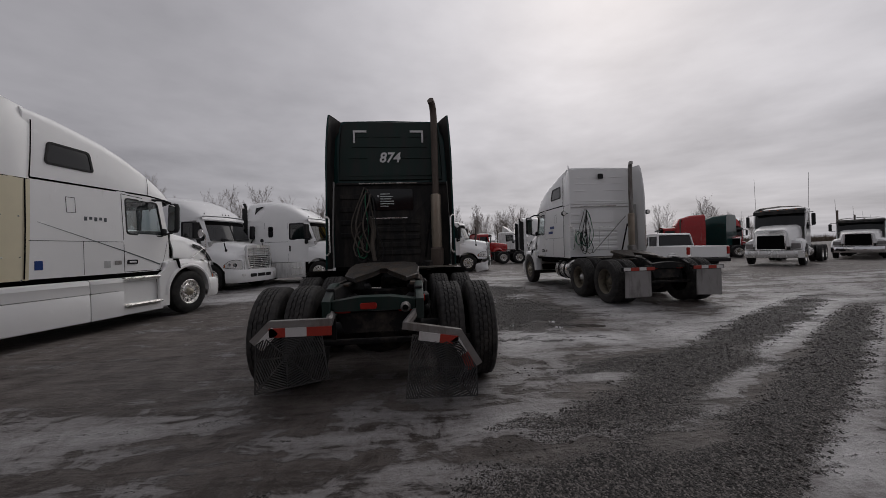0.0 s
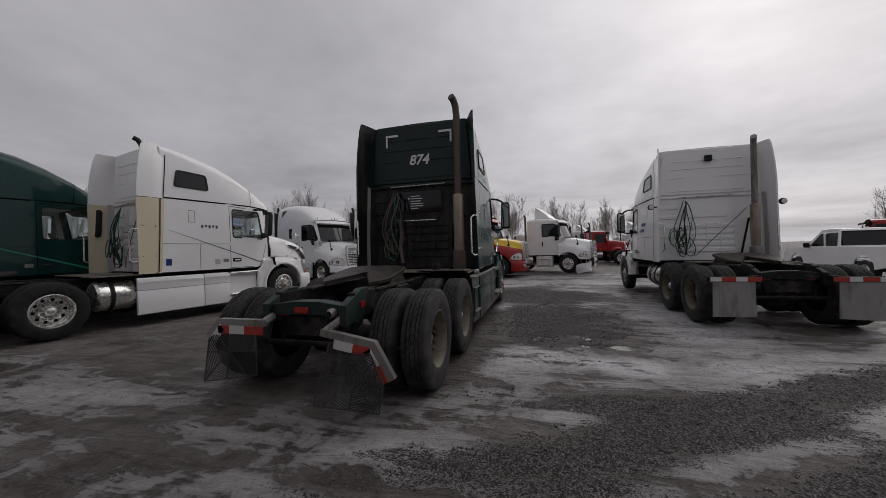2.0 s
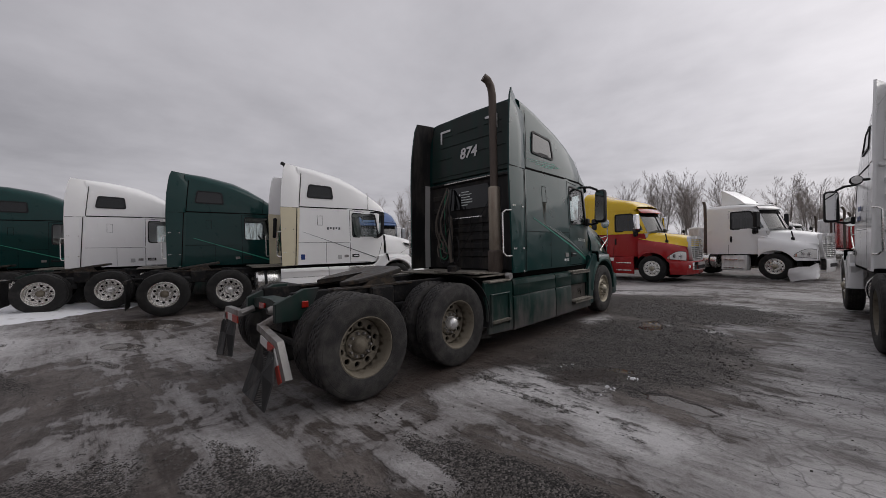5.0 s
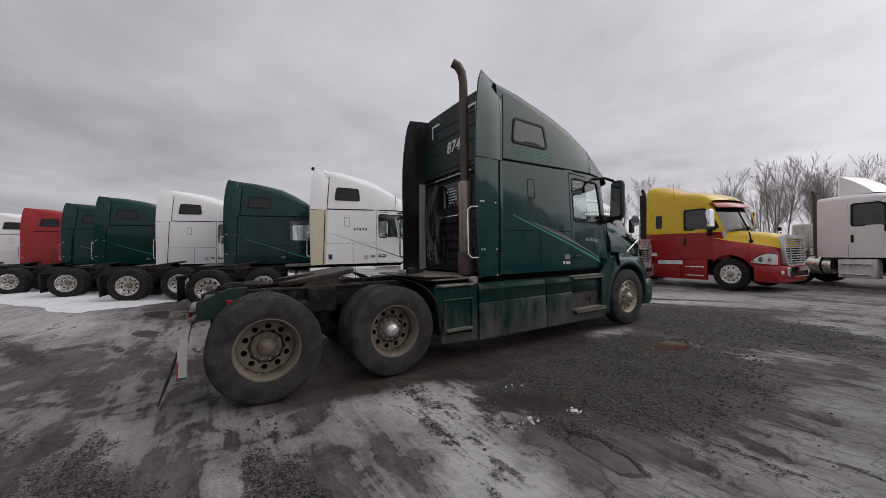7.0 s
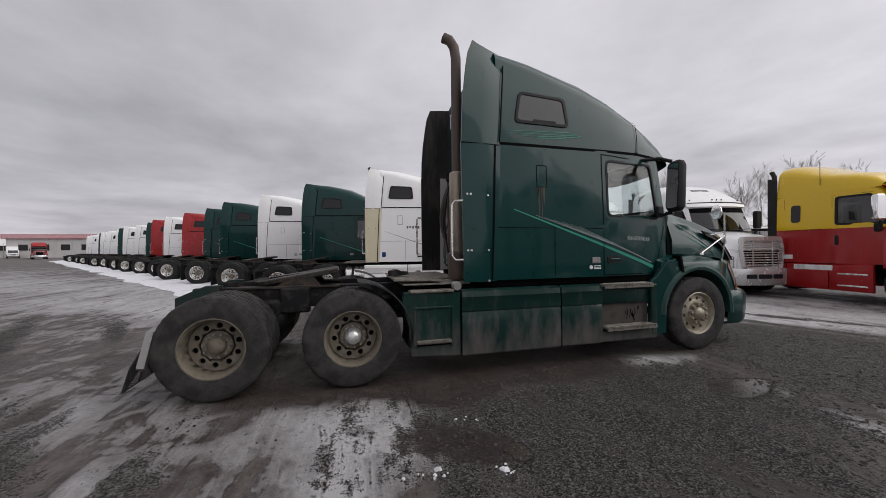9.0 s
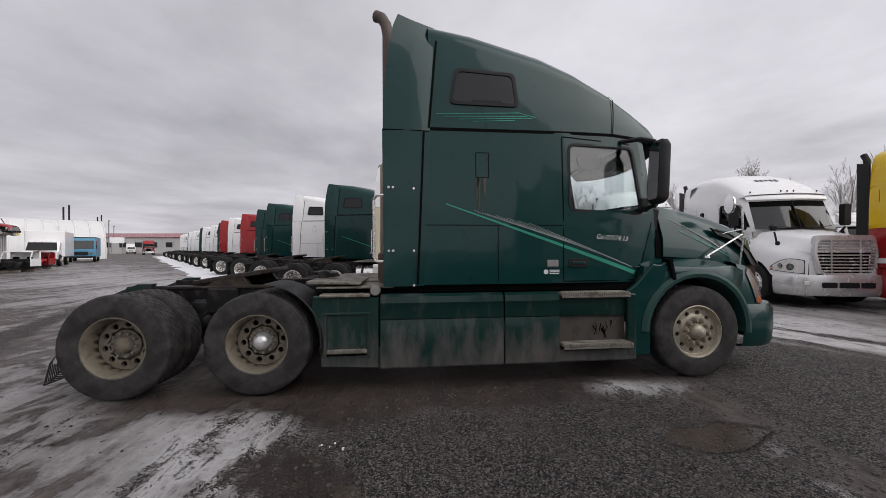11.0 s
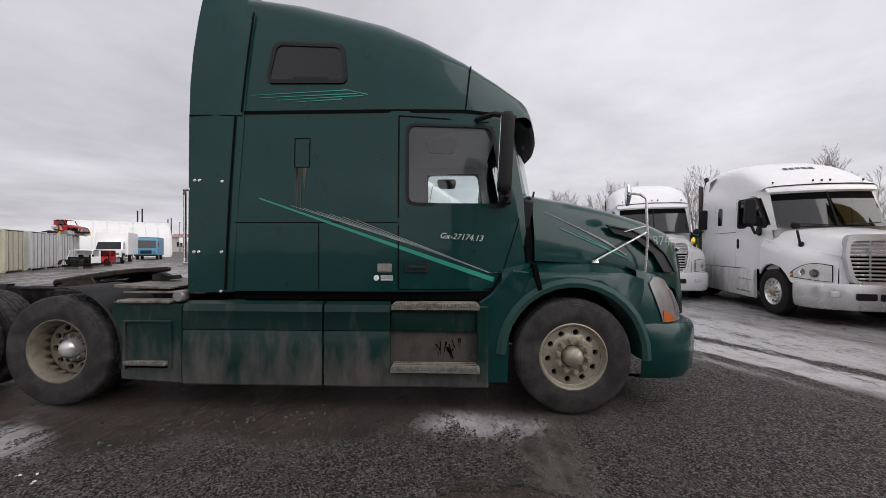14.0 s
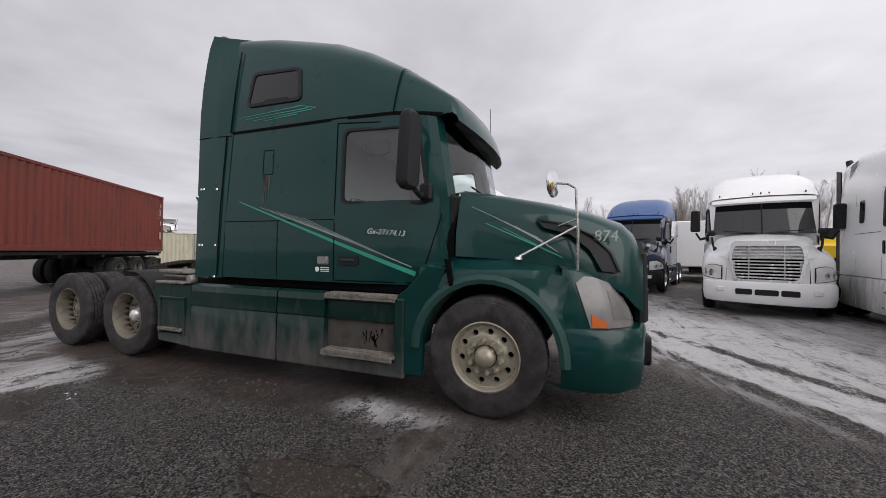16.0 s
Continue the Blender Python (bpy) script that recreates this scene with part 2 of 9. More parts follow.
BOWL = mat("lamp_reflector", (0.20, 0.20, 0.20), 0.35, metal=0.5, var=0.3, scale=20, bump=0.0)
STRIPE = mat("teal_stripe_film", (0.03, 0.27, 0.19), 0.4, var=0.1, bump=0.0)
SILVER_STRIPE = mat("silver_stripe_film", (0.25, 0.29, 0.28), 0.4, var=0.2, bump=0.0)
INK = mat("white_lettering", (0.75, 0.75, 0.75), 0.5, var=0.08, bump=0.0)
CHALK = mat("white_marker", (0.60, 0.64, 0.62), 0.8, var=0.3, bump=0.0)
GREY_INK = mat("grey_lettering", (0.10, 0.11, 0.12), 0.5, var=0.1, bump=0.0)
BLUE_INK = mat("blue_sticker", (0.02, 0.05, 0.20), 0.4, var=0.1, bump=0.0)
TAPE_W = mat("white_reflective_tape", (0.62, 0.61, 0.60), 0.35, var=0.12, bump=0.02, dirt=(0.3, 0.27, 0.24), dirt_at=0.55)
TAPE_R = mat("red_reflective_tape", (0.38, 0.045, 0.03), 0.35, var=0.15, bump=0.02, dirt=(0.15, 0.06, 0.05), dirt_at=0.55)
FLAP = mat("mesh_mudflap", (0.045, 0.045, 0.045), 0.7, var=0.3, bump=0.1, dirt=(0.14, 0.13, 0.12), dirt_at=0.5)
FLAP_GREY = mat("worn_grey_mudflap", (0.27, 0.26, 0.255), 0.7, var=0.25, bump=0.08, dirt=(0.09, 0.08, 0.075), dirt_at=0.46)
HOSE = mat("dirty_hose", (0.12, 0.105, 0.09), 0.8, var=0.4, bump=0.1)
HOSE_BLACK = mat("black_hose", (0.02, 0.02, 0.02), 0.5, var=0.2, bump=0.02)
HOSE_GREEN = mat("green_hose", (0.02, 0.13, 0.07), 0.5, var=0.12, bump=0.0)
CORTEN = mat("oxide_red_container", (0.175, 0.040, 0.028), 0.6, var=0.2, bump=0.03, dirt=(0.11, 0.04, 0.03), dirt_at=0.5, dirt_scale=(1.5, 1.5, 0.4))
BEIGE = mat("beige_container_paint", (0.46, 0.44, 0.33), 0.6, var=0.12, bump=0.03, dirt=(0.28, 0.24, 0.17), dirt_at=0.52, dirt_scale=(1.5, 1.5, 0.4))
GREYWHITE = mat("grey_container_paint", (0.52, 0.53, 0.53), 0.6, var=0.1, bump=0.03, dirt=(0.32, 0.30, 0.28), dirt_at=0.52, dirt_scale=(1.5, 1.5, 0.4))
VANBLUE = mat("sky_blue_van_paint", (0.08, 0.27, 0.42), 0.4, coat=0.2, var=0.1, bump=0.01, dirt=(0.16, 0.26, 0.33), dirt_at=0.55)
TARP = mat("white_fabric_roof", (0.72, 0.72, 0.71), 0.7, var=0.05, bump=0.02, dirt=(0.55, 0.54, 0.52), dirt_at=0.55, dirt_scale=(0.4, 0.4, 0.1))
CLAD = mat("pale_cladding", (0.50, 0.49, 0.48), 0.6, var=0.08, bump=0.02, dirt=(0.36, 0.34, 0.33), dirt_at=0.55, dirt_scale=(0.4, 0.4, 0.1))
BARK = mat("grey_bark", (0.22, 0.20, 0.185), 0.9, var=0.3, bump=0.3, bscale=30)
TWIG = mat("brown_twigs", (0.30, 0.265, 0.245), 0.9, var=0.3, bump=0.0)
BRUSH = mat("dry_scrub", (0.13, 0.10, 0.075), 0.95, var=0.35, bump=0.0)
SNOW = mat("dirty_snow", (0.80, 0.81, 0.83), 0.7, var=0.06, scale=2.0, bump=0.25, bscale=25, dirt=(0.40, 0.39, 0.38), dirt_at=0.55, dirt_scale=(2, 2, 2))
STONE = mat("gravel_stone", (0.085, 0.079, 0.075), 0.7, var=0.6, scale=60.0, bump=0.2, bscale=90)
WOODM = mat("grey_timber", (0.22, 0.19, 0.16), 0.85, var=0.3, bump=0.15, bscale=40)
GREENBOX = mat("green_skip_paint", (0.03, 0.17, 0.085), 0.5, var=0.15, bump=0.02, dirt=(0.12, 0.16, 0.10), dirt_at=0.55)
PANE = glass("cab_glass", (0.86, 0.93, 0.92), clear=0.97)
PANE_DARK = glass("dark_glass", (0.22, 0.24, 0.25), clear=0.45)
TINT = mat("tinted_glass", (0.010, 0.011, 0.012), 0.08, var=0.2, bump=0.0, coat=0.25, spec=0.3)
MIRROR = mat("mirror_glass", (0.80, 0.80, 0.80), 0.03, metal=1.0, var=0.02, bump=0.0)


# ---- mesh tools ----
class Shape:
    """Collects vertices and faces of one part."""

    def __init__(self):
        self.v, self.f = [], []

    def add(self, verts, faces, m=None):
        k = len(self.v)
        self.v += [tuple(m @ Vector(p)) for p in verts] if m else [tuple(p) for p in verts]
        self.f += [tuple(i + k for i in f) for f in faces]
        return self

    def box(self, c, s, b=0.01, m=None):
        """A box with chamfered edges: centre, full sizes, chamfer."""
        hx, hy, hz = s[0] / 2, s[1] / 2, s[2] / 2
        b = min(b, hx * 0.9, hy * 0.9, hz * 0.9)
        vs, ix = [], {}
        for sx in (-1, 1):
            for sy in (-1, 1):
                for sz in (-1, 1):
                    for a in range(3):
                        d = [hx, hy, hz]
                        p = [sx * (d[0] - (b if a != 0 else 0)), sy * (d[1] - (b if a != 1 else 0)), sz * (d[2] - (b if a != 2 else 0))]
                        ix[sx, sy, sz, a] = len(vs)
                        vs.append((c[0] + p[0], c[1] + p[1], c[2] + p[2]))
        fs = []
        for s1 in (-1, 1):
            fs.append([ix[s1, -1, -1, 0], ix[s1, 1, -1, 0], ix[s1, 1, 1, 0], ix[s1, -1, 1, 0]][::s1])
            fs.append([ix[-1, s1, -1, 1], ix[-1, s1, 1, 1], ix[1, s1, 1, 1], ix[1, s1, -1, 1]][::s1])
            fs.append([ix[-1, -1, s1, 2], ix[1, -1, s1, 2], ix[1, 1, s1, 2], ix[-1, 1, s1, 2]][::s1])
        for s1 in (-1, 1):
            for s2 in (-1, 1):
                q = s1 * s2
                fs.append([ix[s1, s2, -1, 0], ix[s1, s2, -1, 1], ix[s1, s2, 1, 1], ix[s1, s2, 1, 0]][::q])
                fs.append([ix[s1, -1, s2, 2], ix[s1, -1, s2, 0], ix[s1, 1, s2, 0], ix[s1, 1, s2, 2]][::-q])
                fs.append([ix[-1, s1, s2, 1], ix[-1, s1, s2, 2], ix[1, s1, s2, 2], ix[1, s1, s2, 1]][::-q])
        for sx in (-1, 1):
            for sy in (-1, 1):
                for sz in (-1, 1):
                    fs.append([ix[sx, sy, sz, 0], ix[sx, sy, sz, 1], ix[sx, sy, sz, 2]][:: sx * sy * sz])
        return self.add(vs, fs, m)

    def prism(self, poly, axis, a, b, bevel=0.0, m=None):
        """A flat outline pushed along an axis from a to b; bevel pulls in both rims."""
        n = len(poly)
        cx, cy = sum(p[0] for p in poly) / n, sum(p[1] for p in poly) / n

        def put(p, d):
            return (d, p[0], p[1]) if axis == "x" else (p[0], d, p[1]) if axis == "y" else (p[0], p[1], d)

        def inset(p):
            dx, dy = cx - p[0], cy - p[1]
            L = max(1e-6, math.hypot(dx, dy))
            return (p[0] + dx / L * bevel, p[1] + dy / L * bevel)

        s = 1 if b > a else -1
        if bevel:
            rows = [([inset(p) for p in poly], a), (poly, a + s * bevel), (poly, b - s * bevel), ([inset(p) for p in poly], b)]
        else:
            rows = [(poly, a), (poly, b)]
        vs = [put(p, d) for ring, d in rows for p in ring]
        fs = [(r * n + i, r * n + (i + 1) % n, (r + 1) * n + (i + 1) % n, (r + 1) * n + i) for r in range(len(rows) - 1) for i in range(n)]
        fs += [tuple(range(n))[::-1], tuple(range((len(rows) - 1) * n, len(rows) * n))]
        return self.add(vs, fs, m)

    def grid(self, rows, close=False, m=None):
        """Rows of points joined into quads."""
        n = len(rows[0])
        vs = [p for r in rows for p in r]
        fs = []
        for i in range(len(rows) - 1):
            for j in range(n if close else n - 1):
                fs.append((i * n + j, i * n + (j + 1) % n, (i + 1) * n + (j + 1) % n, (i + 1) * n + j))
        return self.add(vs, fs, m)

    def tube(self, path, r, n=8, m=None):
        """A round rod along a line of points; r may be a list."""
        pts = [Vector(p) for p in path]
        rows, up = [], None
        for i, p in enumerate(pts):
            d = (pts[min(i + 1, len(pts) - 1)] - pts[max(i - 1, 0)]).normalized()
            if up is None:
                up = d.orthogonal().normalized()
            up = (up - d * up.dot(d)).normalized()
            s = d.cross(up)
            q = r[i] if isinstance(r, (list, tuple)) else r
            rows.append([p + up * (q * math.cos(a)) + s * (q * math.sin(a)) for a in [2 * math.pi * k / n for k in range(n)]])
        self.grid(rows, True, m)
        k = len(self.v)
        e = len(rows) * n
        self.f += [tuple(range(k - e, k - e + n))[::-1], tuple(range(k - n, k))]
        return self

    def lathe(self, prof, n=32, c=(0, 0, 0), axis="x", m=None, wave=None):
        """Turns (along, radius) pairs round an axis through c."""
        rows = []
        for k in range(n):
            a = 2 * math.pi * k / n
            row = []
            for i, (x, r) in enumerate(prof):
                if wave:
                    x, r = wave(k, i, x, r)
                p = (x, r * math.cos(a), r * math.sin(a))
                if axis == "z":
                    p = (r * math.cos(a), r * math.sin(a), x)
                elif axis == "y":
                    p = (r * math.sin(a), x, r * math.cos(a))
                row.append((c[0] + p[0], c[1] + p[1], c[2] + p[2]))
            rows.append(row)
        rows.append(rows[0])
        return self.grid([list(q) for q in rows], False, m)

    def mirrored(self):
        """The same with x turned over."""
        s = Shape()
        s.v, s.f = [(-x, y, z) for x, y, z in self.v], [tuple(f[::-1]) for f in self.f]
        return s

    def both(self):
        """This and its mirror image."""
        o = self.mirrored()
        return self.add(o.v, o.f)

    def mesh(self, name, material, angle=35):
        me = bpy.data.meshes.new(name)
        me.from_pydata(self.v, [], self.f)
        me.materials.append(material)
        me.polygons.foreach_set("use_smooth", [True] * len(me.polygons))
        bm = bmesh.new()
        bm.from_mesh(me)
        bmesh.ops.remove_doubles(bm, verts=bm.verts, dist=0.0004)
        bmesh.ops.recalc_face_normals(bm, faces=bm.faces)
        bm.to_mesh(me)
        bm.free()
        me.set_sharp_from_angle(angle=radians(angle))
        return me


def part(name, shape, material, parent=None, label="", m=None, angle=35):
    """One mesh object, under a thing or a part."""
    me = shape if isinstance(shape, bpy.types.Mesh) else shape.mesh(name, material, angle)
    ob = new(name, me)
    if parent:
        ob.parent = parent
    if m:
        ob.matrix_basis = m
    if label:
        ob["label"] = label
    return ob


def thing(name, label, category, group="", m=None):
    ob = new(name)
    ob.empty_display_size = 0.3
    tagged(ob, label, category, group)
    if m:
        ob.matrix_basis = m
    return ob


def rounded(x0, x1, y0, y1, r, n=4):
    """A rounded rectangle as an outline."""
    pts = []
    for cx, cy, a0 in ((x1 - r, y1 - r, 0), (x0 + r, y1 - r, 90), (x0 + r, y0 + r, 180), (x1 - r, y0 + r, 270)):
        for k in range(n + 1):
            a = radians(a0 + 90 * k / n)
            pts.append((cx + r * math.cos(a), cy + r * math.sin(a)))
    return pts


def quad_round(corners, r, n=4):
    """An outline with rounded corners through any convex corner list."""
    out = []
    k = len(corners)
    for i in range(k):
        p, a, b = Vector(corners[i]), Vector(corners[i - 1]), Vector(corners[(i + 1) % k])
        da, db = (a - p), (b - p)
        q0, q1 = p + da.normalized() * min(r, da.length / 2), p + db.normalized() * min(r, db.length / 2)
        for j in range(n + 1):
            t = j / n
            out.append(tuple(q0 * (1 - t) ** 2 + p * 2 * t * (1 - t) + q1 * t * t))
    return out


def ring(shape, outer, inner, put, depth):
    """A frame between two outlines of as many points, with depth; put(p, d) gives the place."""
    n = len(outer)
    vs = [put(p, d) for d in (0, depth) for loop in (outer, inner) for p in loop]
    fs = []
    for i in range(n):
        j = (i + 1) % n
        fs += [(i, j, n + j, n + i), (2 * n + i, 3 * n + i, 3 * n + j, 2 * n + j), (i, 2 * n + i, 2 * n + j, j), (n + i, n + j, 3 * n + j, 3 * n + i)]
    return shape.add(vs, fs)


def lettering(text, size, material, parent, m, name="lettering", depth=0.002, shear=0.0, bold=0.0):
    """Raised letters in the built-in font, as a mesh."""
    cu = bpy.data.curves.new(name, "FONT")
    cu.body, cu.size, cu.extrude, cu.shear, cu.align_x, cu.align_y, cu.resolution_u = text, size, depth, shear, "CENTER", "CENTER", 3
    cu.offset = size * bold
    tmp = bpy.data.objects.new(name, cu)
    me = bpy.data.meshes.new_from_object(tmp)
    bpy.data.objects.remove(tmp)
    bpy.data.curves.remove(cu)
    me.materials.clear()
    me.materials.append(material)
    return part(name, me, material, parent, m=m)


def lerp(table, x):
    """Piecewise linear table of (x, value...)."""
    if x <= table[0][0]:
        return table[0][1:]
    for a, b in zip(table, table[1:]):
        if x <= b[0]:
            t = (x - a[0]) / (b[0] - a[0])
            return tuple(p + (q - p) * t for p, q in zip(a[1:], b[1:]))
    return table[-1][1:]


# ---- wheels: axle along x, outer side towards +x ----
def tyre_shape(n=60, r=0.515, w=0.275, rim=0.292):
    h = w / 2
    prof = [(-h + 0.03, rim), (-h + 0.005, rim + 0.05), (-h, r - 0.13), (-h + 0.012, r - 0.05), (-h + 0.03, r - 0.012), (-0.052, r), (-0.050, r - 0.012), (-0.042, r - 0.012), (-0.040, r),
            (0.040, r), (0.042, r - 0.012), (0.050, r - 0.012), (0.052, r), (h - 0.03, r - 0.012), (h - 0.012, r - 0.05), (h, r - 0.13), (h - 0.005, rim + 0.05), (h - 0.012, rim + 0.022), (h - 0.03, rim)]

    def wave(k, i, x, q):
        # lugs: every third step of the tread is cut in
        if 4 <= i <= 13 and k % 3 == 0:
            q -= 0.010
        if i in (5, 8, 9, 12):
            x += 0.005 * (1 if k % 6 < 3 else -1)
        return x, q

    return Shape().lathe(prof, n, wave=wave)


def holed_disc(s, n, r0, r1, hole, x, back, c=(0, 0, 0)):
    """A flat ring with n round holes at the middle radius, each with a wall going back."""
    rm = (r0 + r1) / 2
    for k in range(n):
        a0, a1 = 2 * math.pi * (k - 0.5) / n, 2 * math.pi * (k + 0.5) / n
        am = (a0 + a1) / 2
        outer = []
        for r, a in ((r0, a0), (rm, a0), (r1, a0), (r1, am), (r1, a1), (rm, a1), (r0, a1), (r0, am)):
            outer.append((r * math.cos(a), r * math.sin(a)))
        cx, cy = rm * math.cos(am), rm * math.sin(am)
        inner = [(cx + hole * math.cos(t), cy + hole * math.sin(t)) for t in [math.atan2(p[1] - cy, p[0] - cx) for p in outer]]
        vs = [(x, *p) for p in outer] + [(x, *p) for p in inner] + [(x - back, *p) for p in inner]
        fs = [(i, (i + 1) % 8, 8 + (i + 1) % 8, 8 + i) for i in range(8)] + [(8 + i, 8 + (i + 1) % 8, 16 + (i + 1) % 8, 16 + i) for i in range(8)]
        s.add(vs, fs)
    return s


def nuts_shape(n, r, x, size=0.016, length=0.035):
    s = Shape()
    for k in range(n):
        a = 2 * math.pi * (k + 0.5) / n
        s.lathe([(x, size), (x + length * 0.7, size), (x + length, size * 0.6), (x + length, 0.0005)], 6, (0, r * math.cos(a), r * math.sin(a)))
    return s


def rear_rim_shape():
    """The outer rim of a twin wheel: a deep dish."""
    s = Shape().lathe([(0.105, 0.292), (0.118, 0.300), (0.120, 0.290), (0.095, 0.272), (0.02, 0.262), (-0.045, 0.255)], 40)
    holed_disc(s, 10, 0.145, 0.255, 0.030, -0.045, 0.03)
    s.lathe([(-0.045, 0.145), (-0.030, 0.128), (-0.030, 0.09)], 40)
    return s


def front_rim_shape():
    """A steering-axle rim: the dish stands out."""
    s = Shape().lathe([(0.105, 0.292), (0.118, 0.300), (0.122, 0.290), (0.10, 0.272), (0.075, 0.268), (0.07, 0.258)], 40)
    holed_disc(s, 10, 0.170, 0.258, 0.027, 0.07, 0.04)
    s.lathe([(0.07, 0.17), (0.085, 0.158), (0.09, 0.10)], 40)
    return s


def hub_shape(x, r, length):
    """A short collar with a rounded cap on it."""
    c = length * 0.35
    return Shape().lathe([(x, r * 1.06), (x + c * 0.8, r * 1.04), (x + c, r)] + [(x + c + (length - c) * math.sin(a), max(0.001, r * math.cos(a))) for a in [math.pi / 2 * k / 6 for k in range(1, 7)]], 24)


def treaded_tyre(n=160, r=0.515, w=0.275, rim=0.292):
    """A tyre in one skin: five ribs with zigzag grooves between them and sipes cut into the shoulders."""
    h = w / 2
    side = [(h - 0.030, rim), (h - 0.014, rim + 0.012), (h - 0.012, rim + 0.024), (h - 0.003, rim + 0.045), (h, rim + 0.075), (h, r - 0.125), (h - 0.004, r - 0.085), (h - 0.010, r - 0.050), (h - 0.014, r - 0.046), (h - 0.016, r - 0.028)]
    tread = []
    for x in (0.096, 0.062, 0.024, -0.024, -0.062, -0.096):
        if abs(x) < 0.09:
            tread += [(x + 0.005, r - 0.001), (x + 0.003, r - 0.015), (x - 0.003, r - 0.015), (x - 0.005, r - 0.001)]
        else:
            tread += [(x + (0.014 if x > 0 else -0.014) * q, r - (0.010 if q else 0.003)) for q in ((1, 0) if x > 0 else (0, 1))]
    prof = [(-x, q) for x, q in side] + [(-x, q) for x, q in tread] + [(x, q) for x, q in side[::-1]]
    first, last = len(side), len(side) + len(tread) - 1

    def wave(k, i, x, q):
        if first <= i <= last:
            zig = 0.0028 * (1 if k % 4 < 2 else -1)
            if first + 2 <= i <= last - 2:
                x += zig
                if (k + 2 * ((i - first) // 4)) % 4 == 0 and q > r - 0.01:
                    q -= 0.007
            elif k % 4 == 0:
                q -= 0.005
        elif i in (first - 1, last + 1) and k % 4 == 0:
            q -= 0.003
        return x, q

    return Shape().lathe(prof, n, wave=wave)


TYRE = treaded_tyre().mesh("tyre", RUBBER, 30)
TYRE_FAR = tyre_shape(24).mesh("tyre", RUBBER_FAR, 30)
REAR_RIM, FRONT_RIM = rear_rim_shape(), front_rim_shape()
RIMS = {k: (REAR_RIM.mesh("rim", k), FRONT_RIM.mesh("rim", k)) for k in (RIM, ALU, DULL_ALU)}
# drum discs coloured near black, as the shade behind the rim holes
DRUM = {"rear": Shape().lathe([(-0.10, 0.27), (-0.10, 0.05)], 24).mesh("brake_drum", SEAM), "front": Shape().lathe([(0.0, 0.27), (0.0, 0.05)], 24).mesh("brake_drum", SEAM)}
NUT = {"rear": nuts_shape(1, 0.0, -0.03).mesh("wheel_nut", STEEL), "front": nuts_shape(1, 0.0, 0.086, 0.028, 0.055).mesh("wheel_nut", DULL_ALU)}
NUTS_REAR, NUTS_FRONT = nuts_shape(10, 0.118, -0.03), nuts_shape(10, 0.135, 0.086, 0.02, 0.05)
NUTS = {"rear": NUTS_REAR.mesh("wheel_nuts", STEEL), "front": NUTS_FRONT.mesh("wheel_nuts", ALU)}
HUBS = {"cap": hub_shape(-0.04, 0.088, 0.115).mesh("hub_cap", BRIGHT_STEEL), "plain": hub_shape(-0.04, 0.085, 0.075).mesh("hub_cap", RIM), "front": hub_shape(0.08, 0.088, 0.10).mesh("hub_cap", DULL_ALU)}


def wheel(parent, y, side, kind, rim, hub, inner=True, x=1.085, z=0.513, tyre=None, spin=0.0, nuts=False):
    """A wheel with its tyre; a rear one has an inner twin. side: 1 on the truck's right."""
    m = pose(side * x, y, z, spin, 0, 0 if side > 0 else 180)
    w = part("wheel", RIMS[rim][0 if kind == "rear" else 1], rim, parent, m=m)
    part("tyre", tyre or TYRE, RUBBER, w)
    part("hub_cap", HUBS[hub], BRIGHT_STEEL, w)
    part("brake_drum", DRUM[kind], SEAM, w)
    if nuts:
        for k in range(10):
            a, r = 2 * math.pi * (k + 0.5) / 10, 0.118 if kind == "rear" else 0.135
            part("wheel_nut", NUT[kind], STEEL, w, m=pose(0, r * math.cos(a), r * math.sin(a)))
    else:
        part("nut_ring", NUTS[kind], STEEL, w)["kind"] = "stuff"
    if inner and kind == "rear":
        part("inner_tyre", tyre or TYRE, RUBBER, parent, m=pose(side * (x - 0.325), y, z))
    return w


# ---- sleeper tractor: forward is +y, the front drive axle at y = 0 ----
def side_x(y, z):
    """Half width of the sleeper cab at a place along and up it."""
    base = lerp([(1.2, 1.17), (3.2, 1.165), (3.8, 1.13), (4.2, 1.07), (4.5, 1.0)], y)[0]
    lean = lerp([(1.0, 0.0), (1.75, 0.0), (2.75, -0.045), (3.3, -0.09)], z)[0]
    return base + lean


ROOF_TOP = [(1.20, 3.93), (1.8, 3.93), (2.2, 3.91), (2.6, 3.85), (3.0, 3.77), (3.4, 3.59), (3.8, 3.35), (4.1, 3.14), (4.35, 2.95), (4.5, 2.83)]


def roof_section(y, n_round=7):
    """Half section of the roof fairing from the cab seam up to the crown."""
    top = lerp(ROOF_TOP, y)[0]
    low = 2.735 - max(0, y - 3.9) * 0.10
    x0 = side_x(y, 2.75)
    flat = max(0.0, min(1.0, (2.9 - y) / 1.2))
    shoulder = low + (top - low) * (0.66 + 0.22 * flat)
    pts = [(x0, low), (x0 - 0.012, low + (shoulder - low) * 0.33), (x0 - 0.035, low + (shoulder - low) * 0.66), (x0 - 0.07, shoulder)]
    cx = 0.50 + 0.36 * flat
    rx, rz = x0 - 0.07 - cx, top - shoulder
    for k in range(1, n_round + 1):
        a = math.pi / 2 * k / n_round
        pts.append((cx + rx * math.cos(a), shoulder + rz * math.sin(a)))
    pts += [(0.2, top + 0.012), (0.0, top + 0.016)]
    return pts


def roof_x(y, z):
    """Half width of the roof fairing's side at a height."""
    return lerp([(q[1], q[0]) for q in roof_section(y)[:9]], z)[0]


